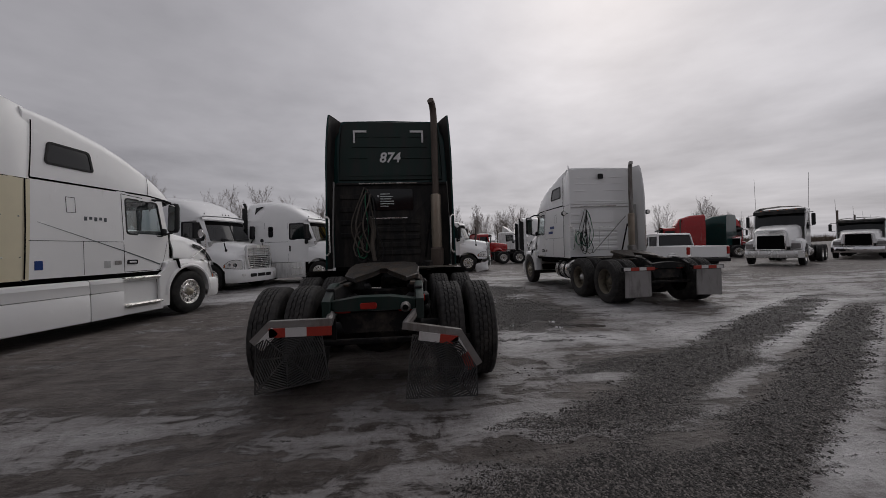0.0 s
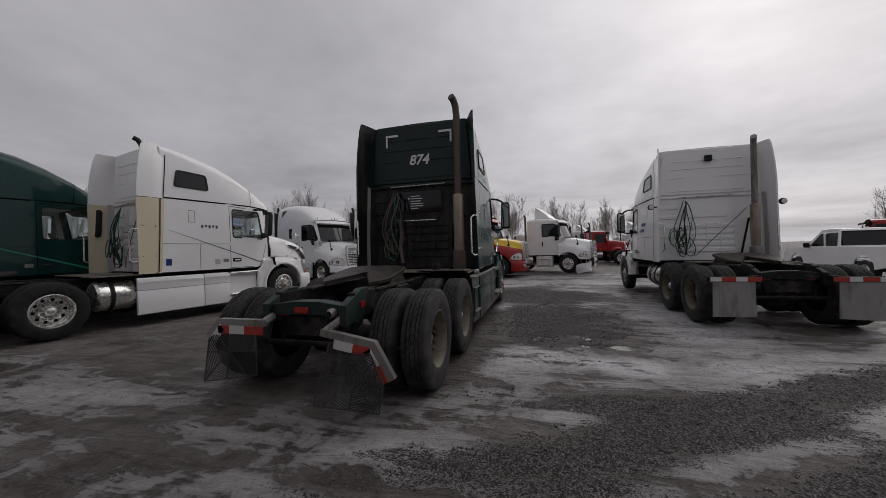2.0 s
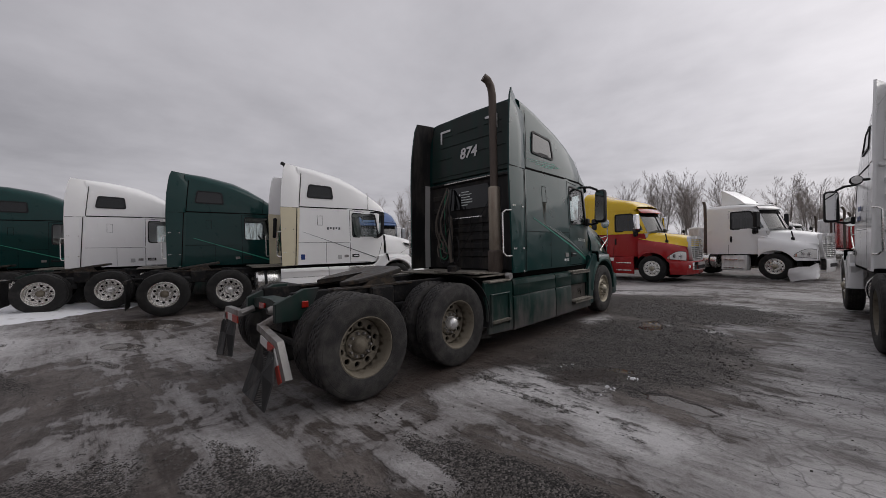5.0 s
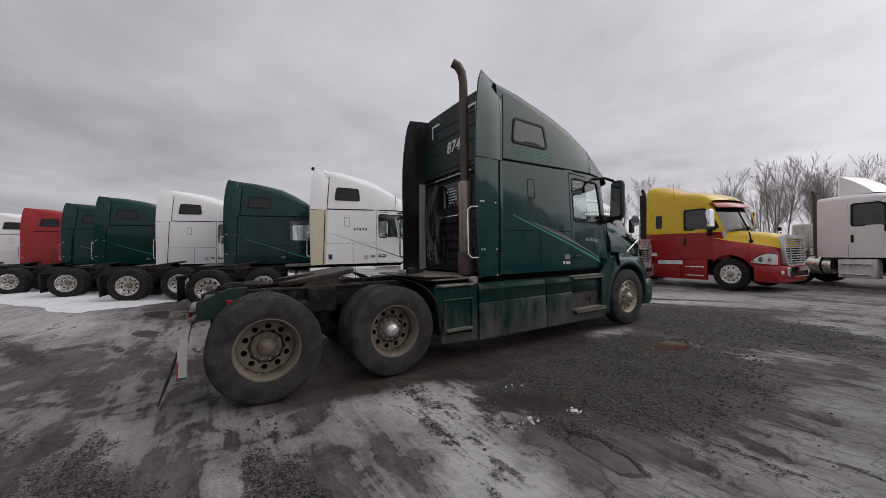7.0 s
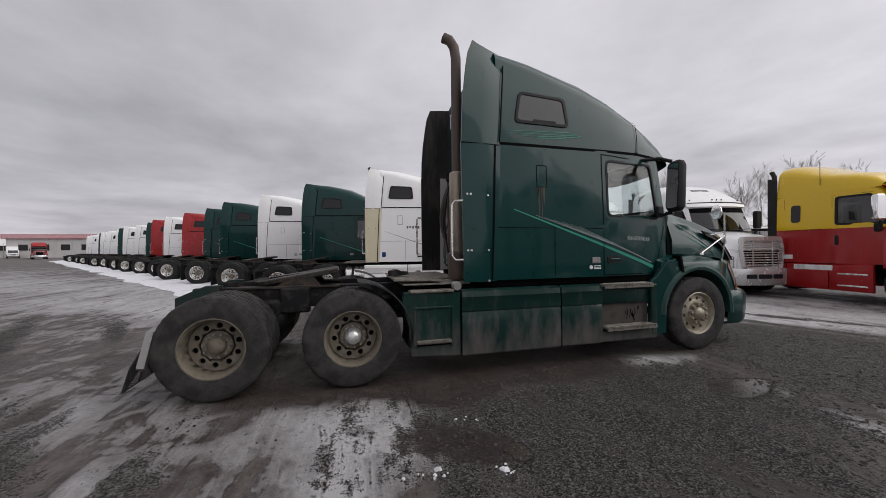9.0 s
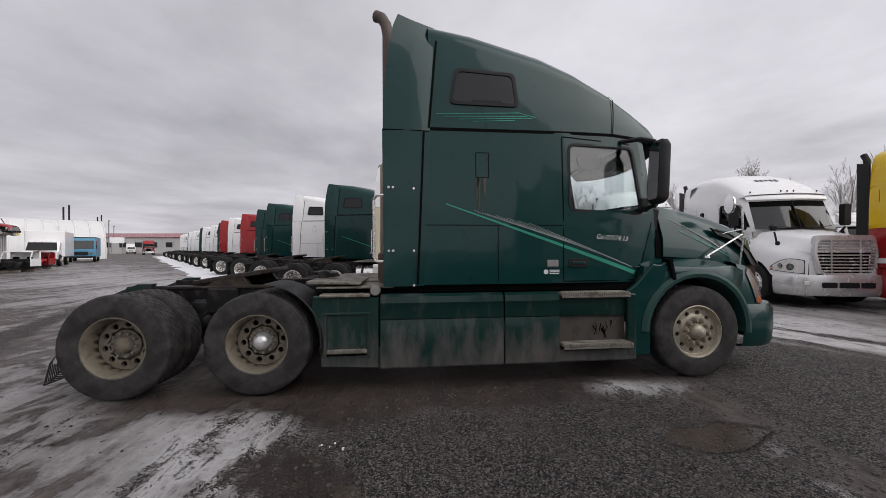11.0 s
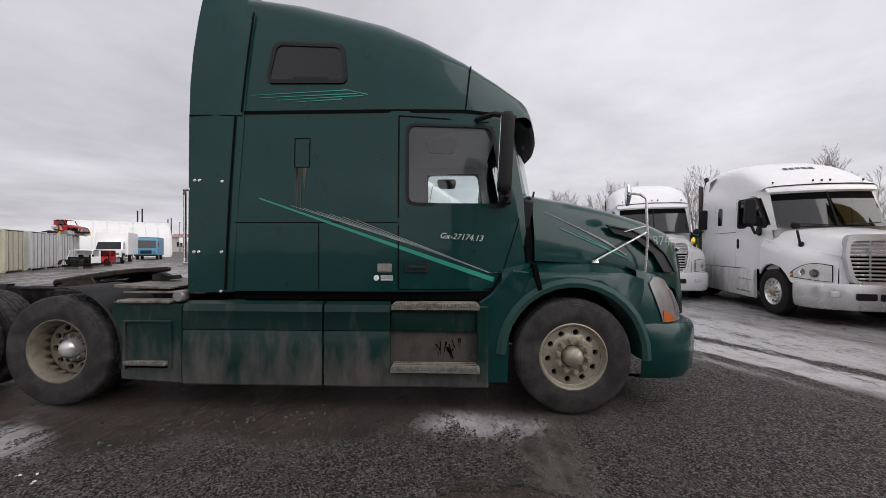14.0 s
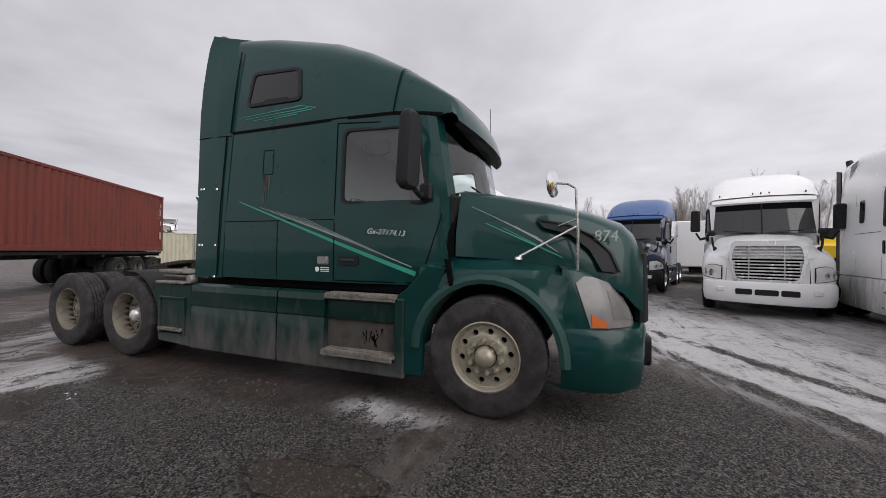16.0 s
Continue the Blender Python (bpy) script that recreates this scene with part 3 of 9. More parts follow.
def mirror_ring(half):
    """A half section from the right rim to the crown, carried over to the left."""
    return [(x, z) for x, z in half] + [(-x, z) for x, z in half[::-1][1:]]


def hood_x(y, z):
    st = [(4.44, 1.06, 1.36, 0.965, 1.93), (4.8, 1.02, 1.34, 0.935, 1.84), (5.2, 0.97, 1.29, 0.895, 1.74), (5.55, 0.93, 1.20, 0.845, 1.62), (5.8, 0.86, 1.08, 0.775, 1.50), (5.9, 0.74, 0.95, 0.69, 1.38)]
    cx, cz, sx, sz = lerp(st, y)
    h = (z - cz) / (sz - cz)
    return lerp([(0, cx), (0.35, cx * 0.97 + sx * 0.03), (0.75, sx * 1.015), (1.0, sx * 0.97)], h)[0]


def sleeper_truck(name, label, paint, skirt, back, group="", detail=2, rim=ALU, extender=None, arch=None, skirts=True, lower=None, m=None, hubs=("plain", "cap"), stack_side=1, stack_top=4.12, tread=False):
    T = thing(name, label, "truck", group, m)
    extender = extender or paint
    arch = arch or skirt
    lower = lower or skirt
    far = detail == 0
    P = lambda nm, s, mt, par=T, lab="", mm=None, angle=35: part(nm, s, mt, par, lab, mm, angle)
    tyre = TYRE if detail > 1 or tread else TYRE_FAR
    # -- chassis
    for sx in (-1, 1):
        s = Shape().box((sx * 0.43, 1.75, 0.90), (0.08, 7.0, 0.26), 0.012)
        P("frame_rail", s, FRAME)
    tailm = GREEN_BACK if paint == GREEN else FRAME
    P("rear_crossmember", Shape().prism([(-0.40, 0.82), (0.40, 0.82), (0.40, 0.92), (0.15, 0.955), (-0.15, 0.955), (-0.40, 0.92)], "y", -1.86, -1.70, 0.01), tailm)
    P("tow_pan", Shape().prism([(-0.30, 0.60), (0.30, 0.60), (0.36, 0.80), (-0.36, 0.80)], "y", -1.80, -1.74, 0.01), FRAME)
    for sx in (-1, 1):
        P("rail_end", Shape().prism([(-1.92, 0.74), (-1.60, 0.74), (-1.45, 1.06), (-1.62, 1.06), (-1.92, 0.93)], "x", sx * 0.40, sx * 0.475, 0.008), tailm)
    P("under_bar", Shape().box((0, -1.72, 0.50), (1.9, 0.06, 0.05), 0.01).box((-0.42, -1.70, 0.62), (0.05, 0.05, 0.26), 0.01).box((0.42, -1.70, 0.62), (0.05, 0.05, 0.26), 0.01), FRAME)
    for y in (-1.32, 0.0):
        s = Shape().lathe([(-0.9, 0.10), (-0.3, 0.11), (-0.2, 0.2), (0.0, 0.24), (0.2, 0.2), (0.3, 0.11), (0.9, 0.10)], 14, (0, y, 0.513))
        P("drive_axle", s, FRAME)
    P("drive_shaft", Shape().tube([(0, 1.7, 0.66), (0, 0.2, 0.58)], 0.06, 8), FRAME)
    P("crossmember", Shape().box((0, -0.66, 0.80), (0.82, 0.14, 0.2), 0.02), FRAME)
    P("gearbox", Shape().box((0, 2.6, 0.7), (0.5, 2.0, 0.5), 0.08), FRAME)
    P("front_axle", Shape().box((0, 4.75, 0.42), (1.7, 0.14, 0.12), 0.03), FRAME)
    if detail:
        for sx in (-1, 1):
            for y in (-1.05, 0.27):
                s = Shape().lathe([(0.55, 0.10), (0.60, 0.14), (0.68, 0.145), (0.72, 0.12), (0.76, 0.145), (0.84, 0.14), (0.88, 0.10)], 14, (sx * 0.43, y + 0.15, 0), "z")
                P("air_spring", s, BLACK)
            # brackets and shocks between the wheels
            s = Shape().box((sx * 0.5, -0.66, 0.86), (0.10, 0.34, 0.30), 0.02).tube([(sx * 0.56, -0.95, 0.55), (sx * 0.5, -0.70, 1.0)], 0.035)
            P("suspension_bracket", s, FRAME)
    # -- wheels
    for sx in (1, -1):
        wheel(T, -1.32, sx, "rear", rim, hubs[0], tyre=tyre, spin=12 * sx, nuts=detail > 1)
        wheel(T, 0.0, sx, "rear", rim, hubs[1], tyre=tyre, spin=5 * sx, nuts=detail > 1)
        wheel(T, 4.75, sx, "front", DULL_ALU if detail > 1 else rim, "front", inner=False, x=1.075, tyre=tyre, spin=8, nuts=detail > 1)
    # -- coupling plate with its slot, and the deck behind the cab
    out = [(-0.46, 0.12), (-0.42, 0.38), (-0.25, 0.47), (0.25, 0.47), (0.42, 0.38), (0.46, 0.12), (0.44, -0.30), (0.30, -0.48), (0.09, -0.12), (0.05, 0.02), (-0.05, 0.02), (-0.09, -0.12), (-0.30, -0.48), (-0.44, -0.30)]
    s = Shape().prism(out, "z", -0.03, 0.03, 0.012)
    fifth = P("fifth_wheel", s, GREASE, mm=pose(0, -0.64, 1.125, 9, 0, 0), lab="greasy black coupling plate")
    for sx in (-1, 1):
        P("coupling_mount", Shape().prism([(-0.92, 1.0), (-0.36, 1.0), (-0.46, 1.13), (-0.80, 1.08)], "x", sx * 0.38, sx * 0.46, 0.008).box((sx * 0.42, -0.72, 1.015), (0.16, 1.15, 0.03), 0.006), GREASE)
    s = Shape().box((0.0, 0.95, 1.075), (1.25, 0.85, 0.02), 0.004).box((0.86, 0.95, 1.055), (0.5, 0.8, 0.02), 0.004)
    P("deck_plate", s, DECK)
    if detail > 1:
        # black quarter fenders over the front of the drive wheels
        for sx in (-1, 1):
            arc = [(0.615 * math.cos(radians(a)), 0.513 + 0.60 * math.sin(radians(a))) for a in range(-14, 86, 9)]
            out_ = [[(sx * x, y + dy, z) for x, dy in ((0.66, 0.0), (1.19, 0.0), (1.21, 0.012), (1.20, 0.030), (0.66, 0.030))] for y, z in arc]
            P("quarter_fender", Shape().grid(out_), BLACK)
        # sloping quarter guards ahead of the tandem
        s = Shape().prism([(0.45, 1.10), (1.0, 1.085), (1.0, 1.10), (0.45, 1.125)], "x", 0.3, 1.1, 0.003)
        P("deck_plate", s, DECK)
        s = Shape().prism([(-0.10, 0), (0.14, 0.02), (0.12, 0.06), (0.05, 0.055), (-0.02, 0.09), (-0.10, 0.07)], "x", -0.06, 0.06, 0.004)
        P("broken_bracket", s, FRAME, mm=pose(0.62, 0.55, 1.12, 0, 0, 20))
    # fuel tank under the deck ahead of the drive wheels
    for sx in (-1, 1):
        s = Shape().lathe([(0.62, 0.0005), (0.62, 0.26), (0.66, 0.295), (1.50, 0.295), (1.55, 0.26), (1.55, 0.0005)], 26, (sx * 0.84, 0, 0.66), "y")
        P("fuel_tank", s, ALU if detail < 2 else FRAME)
        if detail < 2:
            for yy in (0.85, 1.25):
                P("tank_strap", Shape().lathe([(yy - 0.035, 0.297), (yy - 0.035, 0.306), (yy + 0.035, 0.306), (yy + 0.035, 0.297)], 26, (sx * 0.84, 0, 0.66), "y"), BLACK)
    # -- cab shell with window openings
    ys = [1.58, 2.05, 2.46, 2.85, 3.2, 3.27, 3.55, 3.8, 4.06, 4.16]
    zs = [1.08, 1.35, 1.70, 1.80, 1.885, 2.24, 2.605, 2.67, 2.735]

    def front_skew(y, z):
        k = max(0.0, (y - 3.30) / (4.16 - 3.30))
        return y + k * (2.55 - z) * 0.17

    def side_grid(off, hole=True):
        s = Shape()
        for j in range(len(zs) - 1):
            for i in range(len(ys) - 1):
                if hole and 4 < i < 8 and 3 < j < 6:
                    continue
                q = []
                for a, b in ((i, j), (i + 1, j), (i + 1, j + 1), (i, j + 1)):
                    y = front_skew(ys[a], zs[b])
                    q.append((side_x(y, zs[b]) - off, y, zs[b]))
                s.add(q, [(0, 1, 2, 3)])
        return s.both()

    shell = side_grid(0.0)
    shell.grid([[(x * side_x(1.72, z) / 1.0, 1.72 + 0.0 * x, z) for x in (-1, -0.6, 0, 0.6, 1)] for z in zs])  # back wall
    # pillars beside the windscreen and the scuttle below
    for sx in (-1, 1):
        rows = []
        for z in (1.08, 1.5, 1.93, 2.24, 2.55, 2.735):
            y0 = front_skew(4.16, z)
            k = max(0.0, (z - 1.93) / 0.8)
            if z < 1.9:
                rows.append([(sx * side_x(y0, z), y0, z), (sx * (side_x(4.38, z) - 0.004), 4.375, z), (sx * 0.90, 4.385, z)])
            else:
                rows.append([(sx * side_x(y0, z), y0, z), (sx * (side_x(y0, z) - 0.03), y0 + 0.08, z), (sx * (0.93 - 0.05 * k), y0 + 0.13 - 0.02 * k, z)])
        shell.grid(rows)
    shell.grid([[(x, 4.365 + 0.01 * (1 - abs(x)), z) for x in (-0.90, -0.5, 0, 0.5, 0.90)] for z in (1.08, 1.5, 1.95)])
    P("cab_shell", shell, paint)
    if detail:
        lin = side_grid(0.03)
        lin.grid([[(x, 2.95, z) for x in (-1.1, 0, 1.1)] for z in (1.2, 2.0, 2.7)])
        lin.grid([[(x, y, 2.70) for x in (-1.05, 0, 1.05)] for y in (2.95, 3.6, 4.15)])
        lin.grid([[(x, y, 1.25) for x in (-1.1, 0, 1.1)] for y in (2.95, 3.6, 4.3)])
        P("cab_lining", lin, CABIN)
        s = Shape().prism([(4.0, 1.25), (4.35, 1.25), (4.45, 1.92), (4.30, 1.97), (4.02, 1.86)], "x", -1.0, 1.0, 0.03)
        P("dashboard", s, BLACK)
        for sx in (-1, 1):
            s = Shape().box((sx * 0.55, 3.40, 1.50), (0.52, 0.5, 0.16), 0.05).box((sx * 0.55, 3.12, 1.74), (0.5, 0.14, 0.50), 0.05)
            P("seat", s, SEATM)
        s = Shape().lathe([(-0.015, 0.20), (0, 0.22), (0.015, 0.20), (0, 0.185), (-0.015, 0.20)], 24, axis="z").tube([(-0.19, 0, 0), (0.19, 0, 0)], 0.014, 6).tube([(0, -0.19, 0), (0, 0, 0), (0, 0, -0.3)], 0.02, 6)
        P("steering_wheel", s, BLACK, mm=pose(-0.55, 3.95, 1.93, -55, 0, 0))
        if detail > 1:
            for sx in (-1, 1):
                P("sun_blind", Shape().prism(quad_round([(3.42, 2.52), (3.72, 2.52), (3.70, 2.37), (3.45, 2.38)], 0.05), "x", sx * 0.98, sx * 1.0, 0.004), BLACK)
    # windscreen
    rows = []
    for k in range(7):
        t = k / 6
        z = 1.95 + (2.68 - 1.95) * t
        y0 = front_skew(4.16, z) + 0.12
        rows.append([(x * (0.94 - 0.05 * t), y0 + 0.20 * (1 - x * x), z + 0.02 * (1 - x * x)) for x in (-1, -0.8, -0.5, -0.2, 0.2, 0.5, 0.8, 1)])
    P("windscreen", Shape().grid(rows), PANE if detail else TINT)
    # -- doors windows: pane and rubber
    wout = [(3.255, 1.865), (4.195, 1.835), (4.065, 2.615), (3.255, 2.625)]
    win = [(3.282, 1.893), (4.155, 1.867), (4.037, 2.588), (3.282, 2.597)]
    for sx in (1, -1):
        s = Shape()
        o, i_ = quad_round(wout, 0.09), quad_round(win, 0.07)
        ring(s, o, i_, lambda p, d: (sx * (side_x(p[0], p[1]) + 0.006 - d), p[0], p[1]), 0.03)
        P("window_rubber", s, BLACK)
        n = len(i_)
        s = Shape().add([(sx * (side_x(p[0], p[1]) - 0.012), p[0], p[1]) for p in i_], [tuple(range(n))])
        P("door_window", s, PANE if detail else TINT)
        # high sleeper window
        wo, wi = quad_round([(1.94, 3.01), (2.71, 3.00), (2.67, 3.385), (2.01, 3.41)], 0.07), quad_round([(1.975, 3.045), (2.67, 3.035), (2.635, 3.35), (2.04, 3.375)], 0.055)
        f3 = lambda p, d: (sx * (roof_x(p[0], p[1]) + 0.016 - d), p[0], p[1])
        s = Shape()
        ring(s, wo, wi, f3, 0.03)
        P("window_rubber", s, BLACK)
        s = Shape().add([f3(p, 0.01) for p in wi], [tuple(range(len(wi)))])
        P("sleeper_window", s, TINT)
        if detail > 1:
            s = Shape().add([f3((2.20, 3.045), 0.004), f3((2.52, 3.04), 0.004), f3((2.52, 3.065), 0.004), f3((2.20, 3.07), 0.004)], [(0, 1, 2, 3)])
            P("window_latch", s, BLACK)
    # -- roof fairing
    ys2 = [1.72, 1.9, 2.2, 2.6, 3.0, 3.4, 3.8, 4.1, 4.28]
    rows = [[(x, y, z) for x, z in mirror_ring(roof_section(y))] for y in ys2]
    # the front runs down and out into the visor lip
    last = mirror_ring(roof_section(4.28))
    for k in range(1, 6):
        t = k / 5
        row = []
        for x, z in last:
            e = 1 - min(1.0, abs(x) / 1.06) ** 2
            zz = z + (2.735 - z) * min(1.0, t * 1.15) - 0.27 * max(0.0, t - 0.35) * (0.55 + 0.45 * e)
            row.append((x * (1 - 0.02 * t), 4.28 + (0.13 + 0.20 * e) * math.sin(t * math.pi / 2) ** 0.9, zz))
        rows.append(row)
    roof = Shape().grid(rows)
    n = len(rows[0])
    roof.add(rows[0], [tuple(range(n))])
    P("roof_fairing", roof, paint, angle=50)
    lip = [(x * 0.985, y - 0.03, z - 0.022) for x, y, z in rows[-1]]
    under = [(x * 0.95, 4.30, 2.70) for x, y, z in rows[-1]]
    P("sun_visor", Shape().grid([rows[-1], lip, under]), BLACK)
    # seams
    s = Shape()
    for k in range(len(ys2) - 1):
        a, b = ys2[k], ys2[k + 1]
        for sx in (-1, 1):
            q = [(sx * (side_x(y, 2.75) + 0.004), y, 2.735 - max(0, y - 3.9) * 0.10 + dz) for y, dz in ((a, -0.016), (b, -0.016), (b, 0.018), (a, 0.018))]
            s.add(q, [(0, 1, 2, 3)])

    def seam(y0, z0, y1, z1, w=0.006, lift=0.003):
        d = Vector((y1 - y0, z1 - z0))
        nrm = Vector((-d.y, d.x)).normalized() * w
        steps = max(1, int(d.length / 0.35))
        for sx in (-1, 1):
            for k in range(steps):
                q = []
                for t, e in ((k, -1), (k + 1, -1), (k + 1, 1), (k, 1)):
                    y, z = y0 + d.x * t / steps + nrm.x * e, z0 + d.y * t / steps + nrm.y * e
                    q.append((sx * (side_x(y, z) + lift), y, z))
                s.add(q, [(0, 1, 2, 3)])

    seam(3.19, 1.10, 3.19, 2.69)
    seam(3.19, 2.69, 4.02, 2.64)
    if detail:
        seam(1.60, 1.09, 1.668, 2.70, 0.011, 0.022)
        for sx in (-1, 1):
            rr = []
            for z in (2.74, 3.0, 3.25, 3.5, 3.7):
                y = 1.725 + 0.085 * (z - 2.74)
                rr.append([(sx * (roof_x(y, z) + 0.022), y - 0.010, z), (sx * (roof_x(y, z) + 0.022), y + 0.010, z)])
            s.grid(rr)
    seam(1.66, 1.71, 3.19, 1.71, 0.004)
    seam(2.46, 1.10, 2.46, 1.71, 0.004)
    seam(4.16, 1.30, 4.30, 1.75, 0.005)
    seam(3.19, 1.10, 4.05, 1.10, 0.006)
    seam(4.05, 1.10, 4.16, 1.30, 0.006)
    for a, b in (((2.225, 2.22), (2.225, 2.49)), ((2.365, 2.22), (2.365, 2.49)), ((2.225, 2.49), (2.365, 2.49)), ((2.225, 2.22), (2.365, 2.22))):
        seam(*a, *b, 0.004)
    if detail:
        # joint across the front of the roof fairing
        rr = []
        for x, z in mirror_ring(roof_section(3.72)):
            lean = 0.10 * (z - 2.735)
            k = 1.004
            rr.append([(x * k, 3.80 + lean - 0.006, z + 0.004), (x * k, 3.80 + lean + 0.006, z + 0.004)])
        for q in rr:
            for j in (0, 1):
                y = q[j][1]
                top = lerp(ROOF_TOP, y)[0]
                t0 = lerp(ROOF_TOP, 3.72)[0]
                q[j] = (q[j][0], y, 2.735 + (q[j][2] - 2.735) * (top - 2.735) / (t0 - 2.735) + 0.004)
        s.grid(rr)
    P("panel_seam", s, SEAM)["kind"] = "stuff"
    # dark gap below the cab: a near-black box stands in for its shade
    s = Shape().box((0, 2.9, 1.04), (2.2, 2.56, 0.10), 0.01)
    P("cab_mount", s, SEAM)
    # -- side extenders behind the cab: lower and upper panels
    for sx in (1, -1):
        lo, hi = [], []
        for z in (1.07, 1.5, 2.0, 2.4, 2.713):
            lo.append([(sx * (side_x(1.7, z) + 0.006), 1.66 + 0.05 * (z - 1), z), (sx * (side_x(1.7, z) + 0.012), 1.61 + 0.045 * (z - 1), z), (sx * (1.19 - 0.03 * (z - 1) / 1.7), 1.48, z), (sx * (1.195 - 0.04 * (z - 1) / 1.7), 1.25 - 0.01 * (z - 1.07), z)])
        for z in (2.705, 3.0, 3.3, 3.6, 3.8, 3.93):
            t = (z - 2.705) / 1.225
            bx = roof_section(1.75)
            xr = lerp([(q[1], q[0]) for q in bx[:9]], z)[0] if z < 3.75 else 0.98 - (z - 3.75) * 0.25
            yb = 1.72 - 0.02 * t + (0.10 * t)
            hi.append([(sx * (xr - 0.02), yb + 0.05, z - 0.03 * (t > 0.9)), (sx * (xr + 0.012), yb, z - 0.02 * (t > 0.9)), (sx * (1.155 - 0.10 * t * t), 1.48 + 0.05 * t, z), (sx * (1.16 - 0.04 * t * t), 1.24 + 0.13 * t * t + (0.03 if t > 0.95 else 0), z + (0.01 if t > 0.95 else 0))])
        if detail:
            P("extender_joint", Shape().grid([[(x + sx * 0.004, y, z + d) for x, y, z in hi[0]] for d in (-0.004, 0.006)]), SEAM)
        for rows_, mt in ((lo, extender), (hi, paint if extender is CREAM else extender)):
            s = Shape().grid(rows_)
            inner = [[(x - sx * 0.03, y, z) for x, y, z in r] for r in rows_]
            if detail > 1:
                P("extender_lining", Shape().grid([r[::-1] for r in inner]), SOOT)
            else:
                s.grid([r[::-1] for r in inner])
            s.grid([[r[-1] for r in rows_], [r[-1] for r in inner]]).grid([rows_[-1], inner[-1]]).grid([rows_[0], inner[0]])
            P("side_extender", s, mt)
        s = Shape()
        for y, z in ((1.30, 2.10), (1.345, 2.10), (1.56, 2.09), (1.30, 1.44), (1.345, 1.44), (1.56, 1.44), (1.56, 1.08)):
            s.lathe([(0.0, 0.016), (0.008, 0.012), (0.008, 0.0005)], 8, (sx * (1.192 - 0.03 * (z - 1) / 1.7), y, z))
        P("rivet", s, ALU)["kind"] = "stuff"
    # -- back of the sleeper: ribs, window, roof panel
    s = Shape()
    for x0, x1, z in ((-1.0, -0.62, 2.45), (-1.0, -0.62, 2.2), (-0.62, 0.55, 1.95), (-0.62, 0.55, 1.80), (-0.62, 0.55, 1.65), (-0.62, 0.55, 1.5), (-0.62, 0.55, 1.35), (-1.0, -0.62, 1.95), (-1.0, -0.62, 1.7)):
        P("back_rib", Shape().box(((x0 + x1) / 2, 1.705, z), (x1 - x0, 0.03, 0.10), 0.014), back)
    for x in (-0.30, -0.02, 0.26):
        P("back_upright", Shape().box((x, 1.695, 1.65), (0.02, 0.02, 0.75), 0.006), back)
    P("back_ledge", Shape().box((0, 1.70, 2.70), (2.1, 0.05, 0.05), 0.01), back)
    s = Shape().grid([[(x, 1.714, z) for x in (-1.12, 0, 1.12)] for z in (1.08, 1.9, 2.72)])
    P("back_wall", s, back)
    s = Shape().prism(rounded(-0.55, 0.42, 2.18, 2.60, 0.05), "y", 1.69, 1.712, 0.006)
    P("back_window", s, TINT if paint == GREEN else back)
    roofhalf = roof_section(1.72)
    s = Shape().prism([(x * 0.9, 2.74 + (z - 2.735) * 0.95 + 0.03) for x, z in mirror_ring(roofhalf)], "y", 1.68, 1.715, 0.02)
    P("roof_back", s, GREEN_BACK if paint == GREEN else paint)
    s = Shape()
    for x0, x1, z in ((-0.75, -0.40, 3.62), (-0.3, 0.2, 3.62), (0.35, 0.72, 3.62), (-0.75, 0.72, 3.42), (-0.80, -0.45, 3.20), (0.15, 0.8, 3.20), (-0.82, 0.82, 2.86)):
        P("roof_rib", Shape().box(((x0 + x1) / 2, 1.678, z), (x1 - x0, 0.02, 0.018), 0.005), GREEN_BACK if paint == GREEN else paint)
    # grab rails on the extenders and across the back
    for sx in (-1, 1):
        s = Shape().tube([(sx * 1.17, 1.25, 2.02), (sx * 1.13, 1.17, 2.02), (sx * 1.09, 1.14, 1.98), (sx * 1.09, 1.14, 1.38), (sx * 1.13, 1.17, 1.33), (sx * 1.17, 1.25, 1.33)], 0.014, 8)
        P("grab_rail", s, ALU)
    if detail:
        P("grab_rail", Shape().tube([(-0.5, 1.68, 2.02), (-0.5, 1.64, 2.02), (0.3, 1.64, 2.02), (0.3, 1.68, 2.02)], 0.012, 6), ALU)
        P("grab_rail", Shape().tube([(-0.62, 1.66, 2.70), (0.5, 1.66, 2.71)], 0.014, 6), ALU)
    # -- exhaust stack
    sx = stack_side
    kx, ky, pr = (0.84, 1.28, 0.062) if detail > 1 else (0.92, 1.47, 0.05) if skirts else (0.78, 1.34, 0.058)
    s = Shape().tube([(sx * kx, ky, 2.40), (sx * kx, ky, stack_top - 0.27), (sx * (kx - 0.01), ky - 0.02, stack_top - 0.13), (sx * (kx - 0.03), ky - 0.07, stack_top - 0.04), (sx * (kx - 0.06), ky - 0.14, stack_top)], pr, 14)
    st = P("exhaust_pipe", s, STACK if detail > 1 else SOOT if skirts else STEEL)
    s = Shape().lathe([(1.42, pr + 0.023), (1.44, pr + 0.033), (2.40, pr + 0.033), (2.42, pr + 0.013), (2.42, pr)], 18, (sx * kx, ky, 0), "z")
    part("heat_shield", s, SOOT if skirts and detail < 2 else HEAT, st)
    s = Shape().lathe([(1.08, 0.10), (1.12, 0.12), (1.40, 0.12), (1.43, 0.085)], 16, (sx * kx, ky, 0), "z")
    part("exhaust_elbow", s, STEEL if detail == 1 and not skirts else STACK, st)
